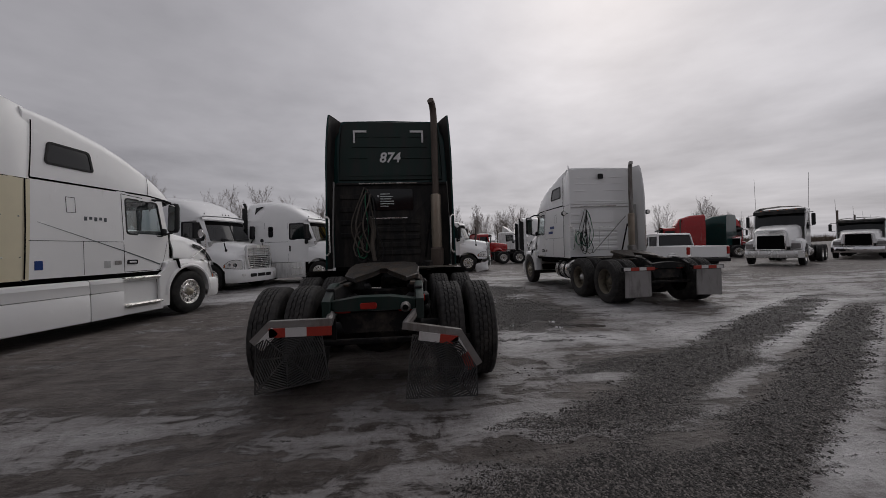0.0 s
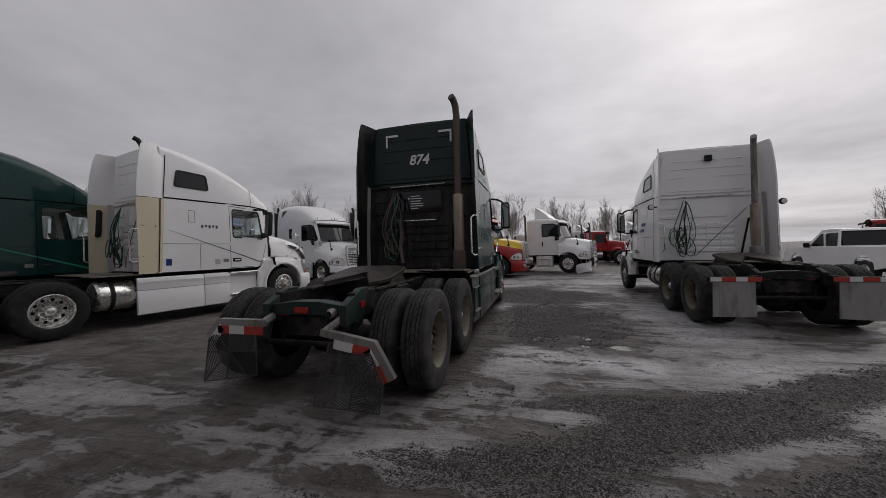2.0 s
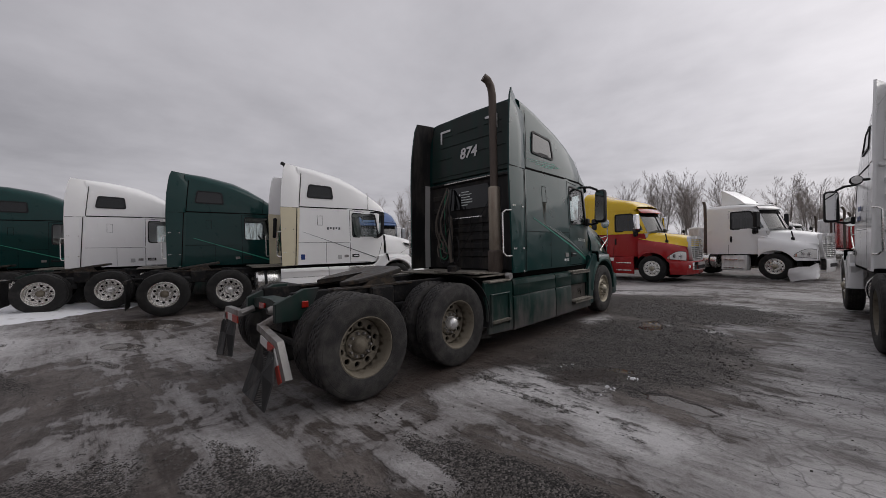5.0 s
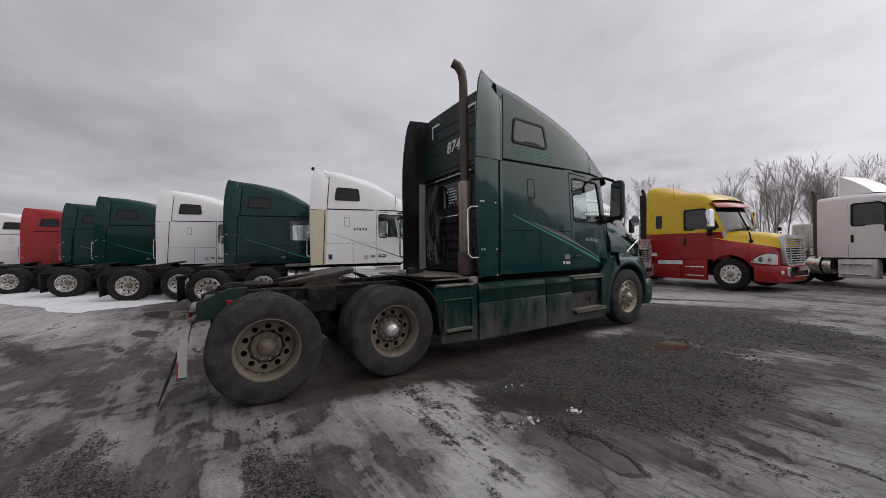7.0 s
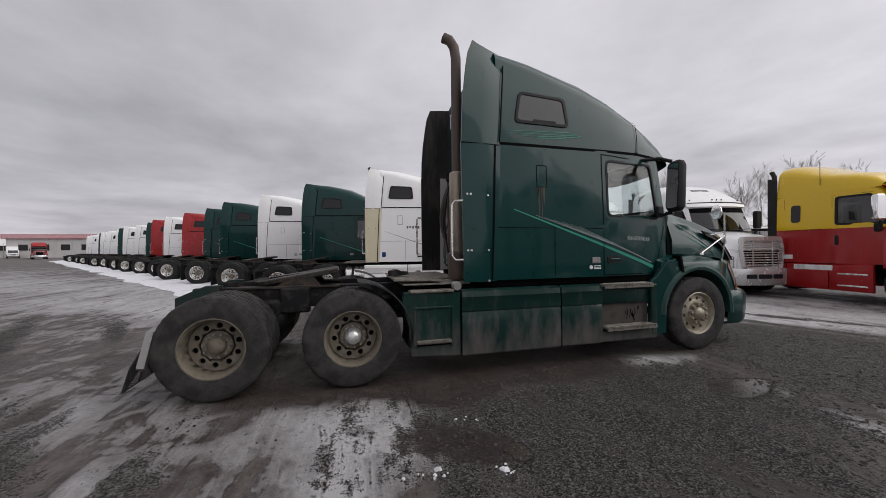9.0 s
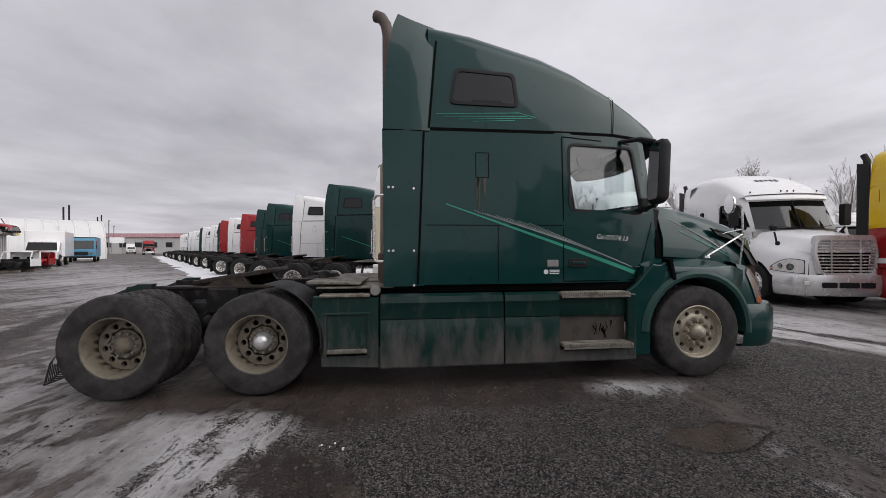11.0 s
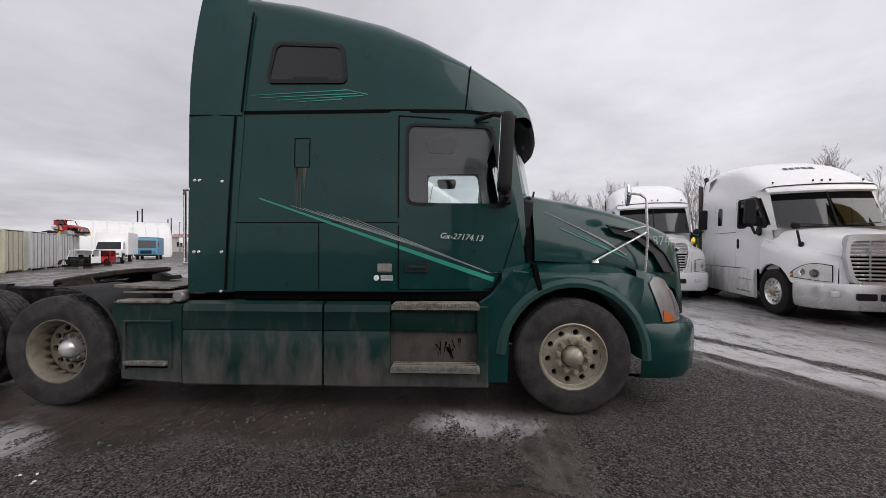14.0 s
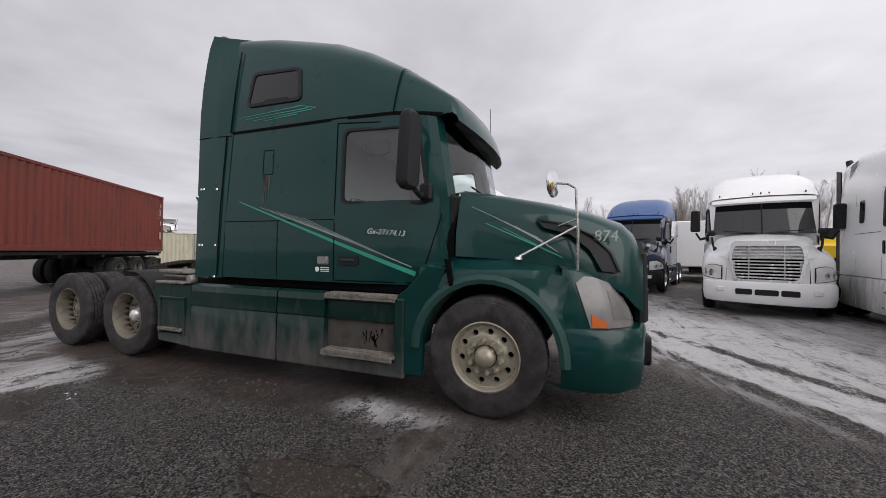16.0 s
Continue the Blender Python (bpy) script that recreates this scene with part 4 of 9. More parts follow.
    P("exhaust_bracket", Shape().tube([(sx * 0.62, 1.62, 1.15), (sx * (kx - 0.10), ky + 0.04, 2.1)], 0.022, 6).tube([(sx * kx, ky + 0.02, 2.05), (sx * (kx + 0.06), 1.66, 2.05)], 0.02, 6), FRAME)
    P("tie_strap", Shape().tube([(sx * 0.68, 1.45, 2.35), (-sx * 0.10, 1.55, 1.45), (-sx * 0.3, 1.60, 1.20)], 0.008, 5), BLACK)
    # hoses looped on the back wall: they hang from one hook and swing back up to the frame
    rnd = random.Random(7)
    for k in range((9 if paint == GREEN else 7) if detail else 3):
        x, z = -0.52 + 0.015 * k, 2.62 - 0.02 * k
        low_z, swing = rnd.uniform(1.22, 1.55), rnd.uniform(-0.30, 0.22)
        pts = []
        for q in range(13):
            t = q / 12
            pts.append((x + swing * math.sin(math.pi * t * 0.9) + 0.03 * math.sin(7 * t + k), 1.62 - 0.10 * math.sin(math.pi * t) - 0.012 * k, z + (low_z - z) * t))
        xe, ze = pts[-1][0], pts[-1][2]
        side = rnd.choice((-1, 1))
        pts += [(xe + side * 0.05, 1.54, ze - 0.05), (xe + side * 0.13, 1.53, ze - 0.02), (xe + side * 0.17, 1.54, ze + 0.14), (xe + side * 0.12, 1.57, ze + 0.34), (xe + side * 0.05, 1.60, ze + 0.45)]
        P("air_hose", Shape().tube(pts, (0.013 if paint == GREEN else 0.0085) + 0.003 * (k % 2), 6), (HOSE, HOSE_BLACK, HOSE, HOSE_BLACK, HOSE_GREEN)[k % 5] if paint == GREEN else (HOSE_BLACK, HOSE_BLACK, HOSE_GREEN, HOSE_BLACK)[k % 4])
    for k in range(0 if paint == GREEN else 2 if detail else 1):
        pts = [(-0.78 + 0.16 * k + 0.10 * math.cos(t * 2.4), 1.56 - 0.008 * q, 1.72 + 0.20 * math.sin(t * 2.4) - 0.02 * t) for q, t in [(q, q * 0.30) for q in range(18)]]
        P("coiled_hose", Shape().tube(pts, 0.010, 8), (HOSE_GREEN, HOSE_BLACK)[k])
    if detail > 1:
        P("lagged_hose", Shape().tube([(-0.42, 1.58, 2.05), (-0.36, 1.54, 1.8), (-0.38, 1.52, 1.5), (-0.34, 1.52, 1.2)], 0.04, 8), HOSE)
    # -- skirts along the sill, with steps
    if skirts:
        for sx in (1, -1):
            x0 = sx * 1.20

            def panel(y0, y1, zt, zb, x_top=1.205, x_low=1.215):
                poly = [(x_top - 0.05, zt), (x_top, zt - 0.03), (x_low, zt - 0.22), (x_low, zt - 0.25), (x_low - 0.015, zt - 0.27), (x_low + 0.002, zb + 0.1), (x_low - 0.01, zb), (x_low - 0.05, zb)]
                s = Shape().prism([(sx * a, b) for a, b in poly], "y", y0, y1, 0.006)
                return s

            upper = GREEN_DIRTY if detail > 1 else paint if detail else lower
            for y0, y1 in ((1.215, 2.505), (2.525, 3.12)):
                tier = [(1.15, 0.99), (1.200, 0.965), (1.212, 0.90), (1.207, 0.89), (1.218, 0.76), (1.214, 0.735), (1.15, 0.735)]
                P("upper_skirt", Shape().prism([(sx * a, b) for a, b in tier], "y", y0, y1, 0.006), upper)
                tier = [(1.14, 0.727), (1.203, 0.727), (1.212, 0.70), (1.220, 0.38), (1.212, 0.24), (1.20, 0.225), (1.14, 0.225)]
                P("side_skirt", Shape().prism([(sx * a, b) for a, b in tier], "y", y0, y1, 0.006), lower)
            # step housing ahead: frame, dark recess and treads
            s = Shape().box((sx * 1.19, 3.95, 0.62), (0.06, 0.10, 0.68), 0.012).box((sx * 1.18, 3.55, 0.30), (0.07, 0.90, 0.14), 0.015)
            s.box((sx * 1.17, 3.5, 0.93), (0.06, 0.82, 0.06), 0.012)
            P("step_frame", s, lower)
            P("step_recess", Shape().box((sx * 1.12, 3.5, 0.62), (0.05, 0.82, 0.58), 0.01), DUSTY if paint == GREEN else lower)
            if paint == GREEN and detail:
                P("upper_skirt", Shape().prism([(sx * 1.13, 0.945), (sx * 1.168, 0.94), (sx * 1.182, 0.74), (sx * 1.176, 0.725), (sx * 1.13, 0.725)], "y", 3.13, 3.90, 0.005), lower)
            for z, out_ in ((0.96, 0.0), (0.42, 0.05)):
                s = Shape().box((sx * (1.17 + out_), 3.53, z), (0.15, 0.78, 0.035), 0.008)
                for k in range(3):
                    s.box((sx * (1.12 + out_ + 0.05 * k), 3.53, z + 0.022), (0.012, 0.74, 0.012), 0.004)
                if detail > 1:
                    # teeth along the outer rim
                    for k in range(30):
                        s.box((sx * (1.246 + out_), 3.17 + 0.0248 * k, z + 0.012), (0.012, 0.013, 0.030), 0.003)
                    s.box((sx * (1.238 + out_), 3.53, z - 0.022), (0.012, 0.78, 0.022), 0.003)
                P("step_tread", s, DECK if detail > 1 else ALU)
            # front quarter: slopes up to the bonnet
            poly = [(3.92, 0.27), (4.17, 0.27), (4.19, 0.75), (4.30, 1.02), (4.40, 1.26), (4.22, 1.28), (4.02, 1.06), (3.92, 0.99)]
            s = Shape().prism(poly, "x", sx * 1.13, sx * 1.195, 0.012)
            P("front_quarter", s, paint)
            # rear quarter panel by the deck with a small step
            poly = [(0.62, 0.26), (1.20, 0.235), (1.20, 0.96), (0.54, 0.98), (0.52, 0.86), (0.60, 0.6)]
            s = Shape().prism(poly, "x", sx * 1.15, sx * 1.20, 0.012)
            if detail > 1:
                P("quarter_panel", s, lower)
            if detail > 1:
                P("step_tread", Shape().box((sx * 1.17, 0.86, 0.985), (0.14, 0.5, 0.03), 0.008), DECK)
                P("step_tread", Shape().box((sx * 1.20, 0.88, 0.42), (0.10, 0.40, 0.04), 0.01).box((sx * 1.17, 0.88, 0.385), (0.06, 0.42, 0.05), 0.01), DECK)
                rib = Shape()
                for y in (0.665, 1.095):
                    rib.prism([(y - 0.014, 0.36), (y + 0.014, 0.36), (y + 0.012, 0.80), (y - 0.012, 0.80)], "x", sx * 1.19, sx * 1.222, 0.004)
                rib.box((sx * 1.205, 0.88, 0.80), (0.034, 0.46, 0.024), 0.006)
                P("step_rim", rib, lower)
                P("step_recess", Shape().box((sx * 1.195, 0.88, 0.60), (0.014, 0.40, 0.36), 0.004), lower)
                teeth = Shape()
                for k in range(16):
                    teeth.box((sx * 1.252, 0.695 + 0.0247 * k, 0.432), (0.010, 0.013, 0.028), 0.003)
                P("tread_teeth", teeth, DECK)
                P("tank_cap", Shape().lathe([(0, 0.055), (0.06, 0.055), (0.075, 0.045), (0.075, 0.001)], 14, (sx * 1.13, 1.16, 1.03)), STEEL)
    # -- bonnet
    st = [  # y, crown z, shoulder x, shoulder z, crease x, crease z
        (4.44, 2.03, 0.965, 1.93, 1.06, 1.36), (4.8, 1.98, 0.935, 1.84, 1.02, 1.34), (5.2, 1.90, 0.895, 1.74, 0.97, 1.29), (5.55, 1.80, 0.845, 1.62, 0.93, 1.20),
        (5.8, 1.70, 0.775, 1.50, 0.86, 1.08), (5.90, 1.60, 0.69, 1.38, 0.74, 0.95), (5.96, 1.45, 0.60, 1.25, 0.66, 0.90)]
    rows = []
    for y, ct, sx_, sz_, cx_, cz_ in st:
        bow = lambda x: 0.10 * (1 - (x / 1.06) ** 2) * (y - 4.3) / 1.7
        half = [(cx_, cz_), (cx_ * 0.97 + sx_ * 0.03, cz_ + (sz_ - cz_) * 0.35), (sx_ * 1.015, cz_ + (sz_ - cz_) * 0.75), (sx_ * 0.96, sz_ + (ct - sz_) * 0.30), (sx_ * 0.82, sz_ + (ct - sz_) * 0.68), (sx_ * 0.5, ct - 0.012), (0, ct)]
        rows.append([(x, y + bow(x), z) for x, z in mirror_ring(half)])
    s = Shape().grid(rows)
    s.add(rows[0], [tuple(range(len(rows[0])))])
    P("bonnet", s, paint, angle=50)
    # gap between bonnet and cab
    P("bonnet_gap", Shape().grid([[(x, 4.42, z) for x, z in [(q[0] * 0.985, q[2] - 0.01) for q in rows[0]]], [(x, 4.36, z) for x, z in [(q[0] * 0.985, q[2] - 0.01) for q in rows[0]]]]), SEAM)
    # grille at the nose
    s = Shape().prism([(-0.56, 1.40), (-0.40, 1.52), (0.40, 1.52), (0.56, 1.40), (0.62, 0.80), (-0.62, 0.80)], "y", 5.97, 6.07, 0.03)
    gr = P("grille", s, BLACK)
    s = Shape()
    for k in range(6):
        z = 0.87 + 0.105 * k
        s.box((0, 6.075, z), (1.06 - 0.012 * k, 0.02, 0.03), 0.008)
    s.tube([(-0.55, 6.085, 0.82), (0.50, 6.085, 1.48)], 0.02, 6)
    part("grille_bar", s, CHROME if detail < 2 else STEEL, gr)
    # -- fenders with the wheel opening
    for sx in (1, -1):
        arc = [(4.75 + 0.60 * math.cos(a), 0.513 + 0.62 * math.sin(a)) for a in [radians(q) for q in range(-2, 190, 12)]]
        rows_l, rows_t = [], []
        for k, (y, z) in enumerate(arc):
            a = radians(-2 + 12 * k)
            c_, s_ = math.cos(a), math.sin(a)
            # the outer edge of the fender along the same ray
            ro = min(0.66 / max(0.05, abs(c_)) if c_ > 0 else 0.64 / max(0.05, abs(c_)), 0.74 / max(0.05, s_) if s_ > 0 else 9)
            ro = max(ro, 0.70)
            ro = min(ro, 1.05)
            yo, zo = 4.75 + ro * c_, 0.513 + ro * s_
            taper = max(0, yo - 5.2) * 0.30
            taper_i = max(0, y - 5.2) * 0.12
            yl, zl = 4.75 + 0.685 * c_, 0.513 + 0.70 * s_
            rows_l.append([(sx * (1.215 - taper_i), y, z), (sx * (1.225 - taper_i), 4.75 + 0.64 * c_, 0.513 + 0.66 * s_), (sx * (1.20 - taper_i), yl, zl)])
            # outer skin then over the top to the bonnet crease
            cx_, cz_ = lerp([(q[0], q[4], q[5]) for q in st], yo)
            rows_t.append([(sx * (1.195 - taper_i), yl, zl), (sx * (1.19 - taper), (yl + yo) / 2, (zl + zo) / 2), (sx * (1.16 - taper), yo, min(zo, cz_ - 0.03) if s_ > 0.55 else zo), (sx * min(1.10 - taper, (1.16 - taper + cx_) / 2 + 0.02), yo, min(zo, cz_) + 0.01 if s_ > 0.55 else zo), (sx * min(cx_ + 0.01, 1.0 - taper), yo, cz_ + 0.005 if s_ > 0.4 else zo)])
        P("wheel_arch", Shape().grid(rows_l).grid([[(x - sx * 0.3, y, z) for x, y, z in [r[0]]] + [r[0]] for r in rows_l]), arch)
        P("fender", Shape().grid(rows_t), paint, angle=50)
        if detail:
            P("fender_gap", Shape().prism([(4.385, 1.335), (4.425, 1.335), (4.475, 1.10), (4.435, 1.10)], "x", sx * 1.10, sx * 1.222), SEAM)
        P("fender_rear", Shape().prism([(4.14, 0.76), (4.07, 1.0), (4.22, 1.24), (4.45, 1.32), (4.45, 1.20), (4.22, 0.98)], "x", sx * 0.95, sx * 1.175, 0.02), paint)
        # nose corner: an elliptic sweep from fender to grille, with the lamp let into it
        def corner(th, t, lift=0.0):
            top = 1.27 - 0.10 * th - 0.16 * th * th
            z = 0.785 + (top - 0.785) * t
            s_ = 1 - 0.20 * t * t
            a = th * math.pi / 2
            return (sx * (0.60 + (0.535 + lift) * math.cos(a) * (0.55 + 0.45 * s_) - 0.03 * t * t), 5.36 + (0.58 + lift) * math.sin(a) * s_, z)
        rows_c = [[corner(k / 9, t / 5) for t in range(6)] for k in range(10)]
        cap = []
        for k in range(10):
            p = rows_c[k][-1]
            cx_, cz_ = lerp([(q[0], q[4], q[5]) for q in st], p[1])
            hx = min(abs(p[0]) - 0.02, hood_x(min(p[1], 5.88), p[2] + 0.03) - 0.01)
            cap.append([p, (sx * (abs(p[0]) * 0.6 + hx * 0.4), p[1] - 0.03, p[2] + 0.022), (sx * hx, p[1] - 0.05, p[2] + 0.03)])
        P("fender_nose", Shape().grid(rows_c).grid(cap), paint, angle=50)
        rows_h = []
        for k in range(9):
            th = 0.20 + 0.68 * k / 8
            lo_, hi_ = 0.05, 0.97 - 0.55 * max(0.0, 0.30 - th) / 0.16 * 0.5
            rows_h.append([corner(th - (0.11 * q / 4 - 0.04) * (1 - k / 8), lo_ + (hi_ - lo_) * q / 4, 0.010) for q in range(5)])
        hl = P("headlamp", Shape().grid(rows_h), LENS, angle=60)
        part("turn_signal", Shape().grid([[corner(0.25 + 0.15 * k / 3, 0.06 + (0.24 - 0.05 * k) * q / 2, 0.014) for q in range(3)] for k in range(4)]), LAMP_AMBER, hl)
        part("lamp_bowl", Shape().grid([[corner(0.46 + 0.30 * k / 4, 0.22 + 0.55 * q / 3, 0.013) for q in range(4)] for k in range(5)]), BOWL, hl)
        # air intake behind the lamp on the bonnet side
        if detail:
            poly = [(5.12, 1.70), (5.38, 1.655), (5.58, 1.56), (5.73, 1.41), (5.80, 1.24), (5.66, 1.25), (5.56, 1.43), (5.40, 1.57), (5.17, 1.63)]
            def on_hood(p, lift):
                return (sx * (hood_x(min(p[0], 5.86), p[1]) + lift), p[0] + 0.02, p[1])
            s = Shape().add([on_hood(p, 0.045) for p in poly], [tuple(range(len(poly)))])
            ring(s, poly, [(p[0] * 0.94 + 5.42 * 0.06, p[1] * 0.94 + 1.4 * 0.06) for p in poly], lambda p, d: on_hood(p, 0.058 - d), 0.03)
            P("air_intake", s, BLACK)
    # -- bumper
    rows = []
    for z, k in ((0.80, 0.97), (0.74, 1.0), (0.52, 1.0), (0.36, 0.985), (0.31, 0.96)):
        row = []
        for x, y in ((-1.16, 5.36), (-1.17, 5.62), (-1.10, 5.80), (-0.92, 5.97), (-0.5, 6.07), (0, 6.10), (0.5, 6.07), (0.92, 5.97), (1.10, 5.80), (1.17, 5.62), (1.16, 5.36)):
            row.append((x * k, 5.3 + (y - 5.3) * k, z))
        rows.append(row)
    s = Shape().grid(rows).grid([rows[-1], [(x * 0.9, y - 0.12, z) for x, y, z in rows[-1]]]).grid([rows[0], [(x * 0.9, y - 0.12, z) for x, y, z in rows[0]]])
    bp = P("bumper", s, GREEN if paint == GREEN else paint)
    part("bumper_intake", Shape().prism(rounded(-0.55, 0.55, 0.40, 0.66, 0.05), "y", 6.03, 6.108, 0.01), BLACK, bp)
    # -- mirrors
    for sx in (1, -1):
        x = 1.40
        s = Shape().prism(quad_round([(-0.115, -0.335), (0.115, -0.335), (0.105, 0.335), (-0.105, 0.335)], 0.07), "y", -0.05, 0.06, 0.03)
        mr = P("door_mirror", s, BLACK, mm=pose(sx * x, 4.12, 2.26, -3, 0, -5 * sx))
        part("mirror_glass", Shape().prism(rounded(-0.085, 0.085, -0.29, 0.29, 0.04), "y", -0.053, -0.049, 0.0), MIRROR, mr)
        P("mirror_arm", Shape().tube([(sx * 1.08, 3.9, 2.66), (sx * 1.22, 4.05, 2.66), (sx * 1.33, 4.14, 2.60)], 0.024, 8), BLACK)
        s = Shape().tube([(sx * 1.10, 4.14, 1.93), (sx * 1.2, 4.14, 1.90), (sx * 1.33, 4.15, 1.93)], 0.024, 8).box((sx * 1.11, 4.16, 1.95), (0.06, 0.12, 0.16), 0.02)
        P("mirror_arm", s, BLACK)
        # round mirror on a tripod above the fender
        if detail:
            s = Shape().tube([(sx * 0.98, 5.48, 1.22), (sx * 1.03, 5.48, 1.55), (sx * 1.04, 5.46, 1.93), (sx * 1.05, 5.40, 1.97), (sx * 1.06, 5.30, 1.98)], 0.012, 6)
            s.tube([(sx * 1.04, 5.0, 1.36), (sx * 1.03, 5.47, 1.62)], 0.010, 6).tube([(sx * 0.84, 5.22, 1.60), (sx * 1.03, 5.47, 1.68)], 0.008, 6)
            hm = P("bonnet_mirror", s, ALU)
            s = Shape().lathe([(-0.03, 0.001), (-0.03, 0.05), (-0.012, 0.105), (0.006, 0.112), (0.012, 0.105), (0.012, 0.001)], 22, axis="y")
            part("mirror_head", s, CHROME, hm, m=pose(sx * 1.06, 5.28, 1.97, 0, 0, 180 - 20 * sx))
            s = Shape()
            for p in ((0.98, 5.48, 1.215), (1.04, 5.0, 1.35)):
                s.lathe([(-0.01, 0.035), (0.012, 0.03), (0.02, 0.012)], 10, (sx * p[0], p[1], p[2]), "z")
            part("mirror_foot", s, ALU, hm)
    # -- door handle and small plates
    for sx in (1, -1):
        s = Shape().prism(rounded(3.245, 3.47, 1.255, 1.345, 0.02), "x", sx * 1.163, sx * 1.172, 0.003)
        dh = P("door_handle", s, BLACK)
        part("handle_bar", Shape().box((sx * 1.178, 3.36, 1.30), (0.012, 0.15, 0.03), 0.005), paint, dh)
        P("lock_plate", Shape().prism(rounded(3.0, 3.13, 1.255, 1.335, 0.012), "x", sx * 1.164, sx * 1.175, 0.003), STEEL)
    # -- mudflaps and their bars at the tail
    return T


def tail_lights(T, dirty=True):
    """Tail lamps on the last crossmember."""
    for sx in (-1, 1):
        s = Shape().prism(rounded(sx * 0.30 - 0.08, sx * 0.30 + 0.08, 0.80, 0.90, 0.03), "y", -1.83, -1.80, 0.006)
        part("tail_lamp", s, LAMP_RED, T)


def straight_flaps(T, mt):
    for sx in (-1, 1):
        bar = part("flap_bar", Shape().box((sx * 0.83, -2.0, 0.83), (0.74, 0.06, 0.09), 0.01).box((sx * 0.5, -1.9, 0.86), (0.06, 0.25, 0.06), 0.01), FRAME, T)
        for k in range(4):
            part("reflective_tape", Shape().box((sx * (0.55 + 0.18 * k), -2.033, 0.83), (0.16 if k % 2 else 0.19, 0.006, 0.07), 0.002), TAPE_W if k % 2 else TAPE_R, bar)
        part("mudflap", Shape().prism([(sx * 0.53, 0.22), (sx * 1.14, 0.20), (sx * 1.13, 0.80), (sx * 0.54, 0.80)], "y", -2.02, -2.005, 0.003), mt, T)


# ---- rounded aero tractor: forward is +y, the steering axle at y = 0, bumper at y = 1.15 ----
def aero_truck(name, label, low_paint, top_paint, group="", roof="high", m=None, detail=1, visor=None, sleeper=True, bumper=None, damaged=False, roof_paint=None):
    T = thing(name, label, "truck", group, m)
    raised = ("cab_shell", "cab_lower", "cab_lining", "seat", "windscreen", "screen_pillar", "wiper", "window_rubber", "door_window", "sleeper_window", "panel_seam", "door_handle", "roof_fairing", "screen_header", "tint_band", "sun_visor", "roof_lamp", "roof_window", "mirror_arm", "roof_deflector")

    def up(z):
        # the cab sits high over the front axle
        return lerp([(0, 0), (1.0, 1.0), (1.66, 1.96), (2.44, 2.76), (2.62, 2.90), (3.78, 3.86)], z)[0]

    def P(nm, s, mt, par=T, lab="", mm=None, angle=40):
        if nm in raised:
            s.v = [(x, y, up(z)) for x, y, z in s.v]
        return part(nm, s, mt, par, lab, mm, angle)

    tail = -6.0 if sleeper else -5.2
    for sx in (-1, 1):
        P("frame_rail", Shape().box((sx * 0.43, (tail + 0.9) / 2, 0.88), (0.08, 0.9 - tail, 0.26), 0.012), FRAME)
    ax = tail + 0.85
    for y in (ax, ax + 1.32):
        P("drive_axle", Shape().lathe([(-0.9, 0.1), (-0.2, 0.12), (0, 0.22), (0.2, 0.12), (0.9, 0.1)], 12, (0, y, 0.513)), FRAME)
        for sx in (1, -1):
            wheel(T, y, sx, "rear", ALU, "plain", tyre=TYRE_FAR)
    for sx in (1, -1):
        wheel(T, 0.0, sx, "front", ALU, "front", inner=False, x=1.06, tyre=TYRE_FAR)
    P("gearbox", Shape().box((0, -1.5, 0.66), (0.5, 3.0, 0.4), 0.08), FRAME)
    P("front_axle", Shape().box((0, 0, 0.42), (1.7, 0.14, 0.12), 0.03), FRAME)
    P("fifth_wheel", Shape().prism([(-0.45, 0.3), (-0.3, 0.45), (0.3, 0.45), (0.45, 0.3), (0.42, -0.3), (0.28, -0.45), (0.06, 0.0), (-0.06, 0.0), (-0.28, -0.45), (-0.42, -0.3)], "z", 1.12, 1.18, 0.01), GREASE, mm=pose(0, ax + 0.66, 0))
    back = (-2.80 if roof == "mid" else -3.45) if sleeper else -2.25
    # cab body: section by section
    def bx(y):
        return lerp([(-4, 1.20), (-1.4, 1.20), (-0.75, 1.13), (-0.35, 1.03)], y)[0]
    ys = [back, back + 0.3, -2.2, -1.95, -1.42, -1.36, -0.98, -0.62] if sleeper else [back, -2.0, -1.95, -1.85, -1.42, -1.36, -0.98, -0.62]
    zs = [0.98, 1.35, 1.62, 1.72, 2.05, 2.38, 2.48, 2.62]
    skew = lambda y, z: y + max(0, (y + 1.36) / 0.74) * (2.38 - z) * 0.42
    s, s2 = Shape(), Shape()
    for j in range(len(zs) - 1):
        for i in range(len(ys) - 1):
            if i >= 5 and 2 < j < 5:
                continue
            q = [(bx(y) - 0.03 * max(0, z - 1.7), y, z) for y, z in [(skew(ys[a], zs[b]), zs[b]) for a, b in ((i, j), (i + 1, j), (i + 1, j + 1), (i, j + 1))]]
            (s if zs[j] >= 1.62 else s2).add(q, [(0, 1, 2, 3)])
    s.both(), s2.both()
    s.grid([[(x * (bx(back) - 0.03 * max(0, z - 1.7)), back, z) for x in (-1, 0, 1)] for z in (1.62, 2.0, 2.62)])
    s2.grid([[(x * bx(back), back, z) for x in (-1, 0, 1)] for z in (0.98, 1.62)])
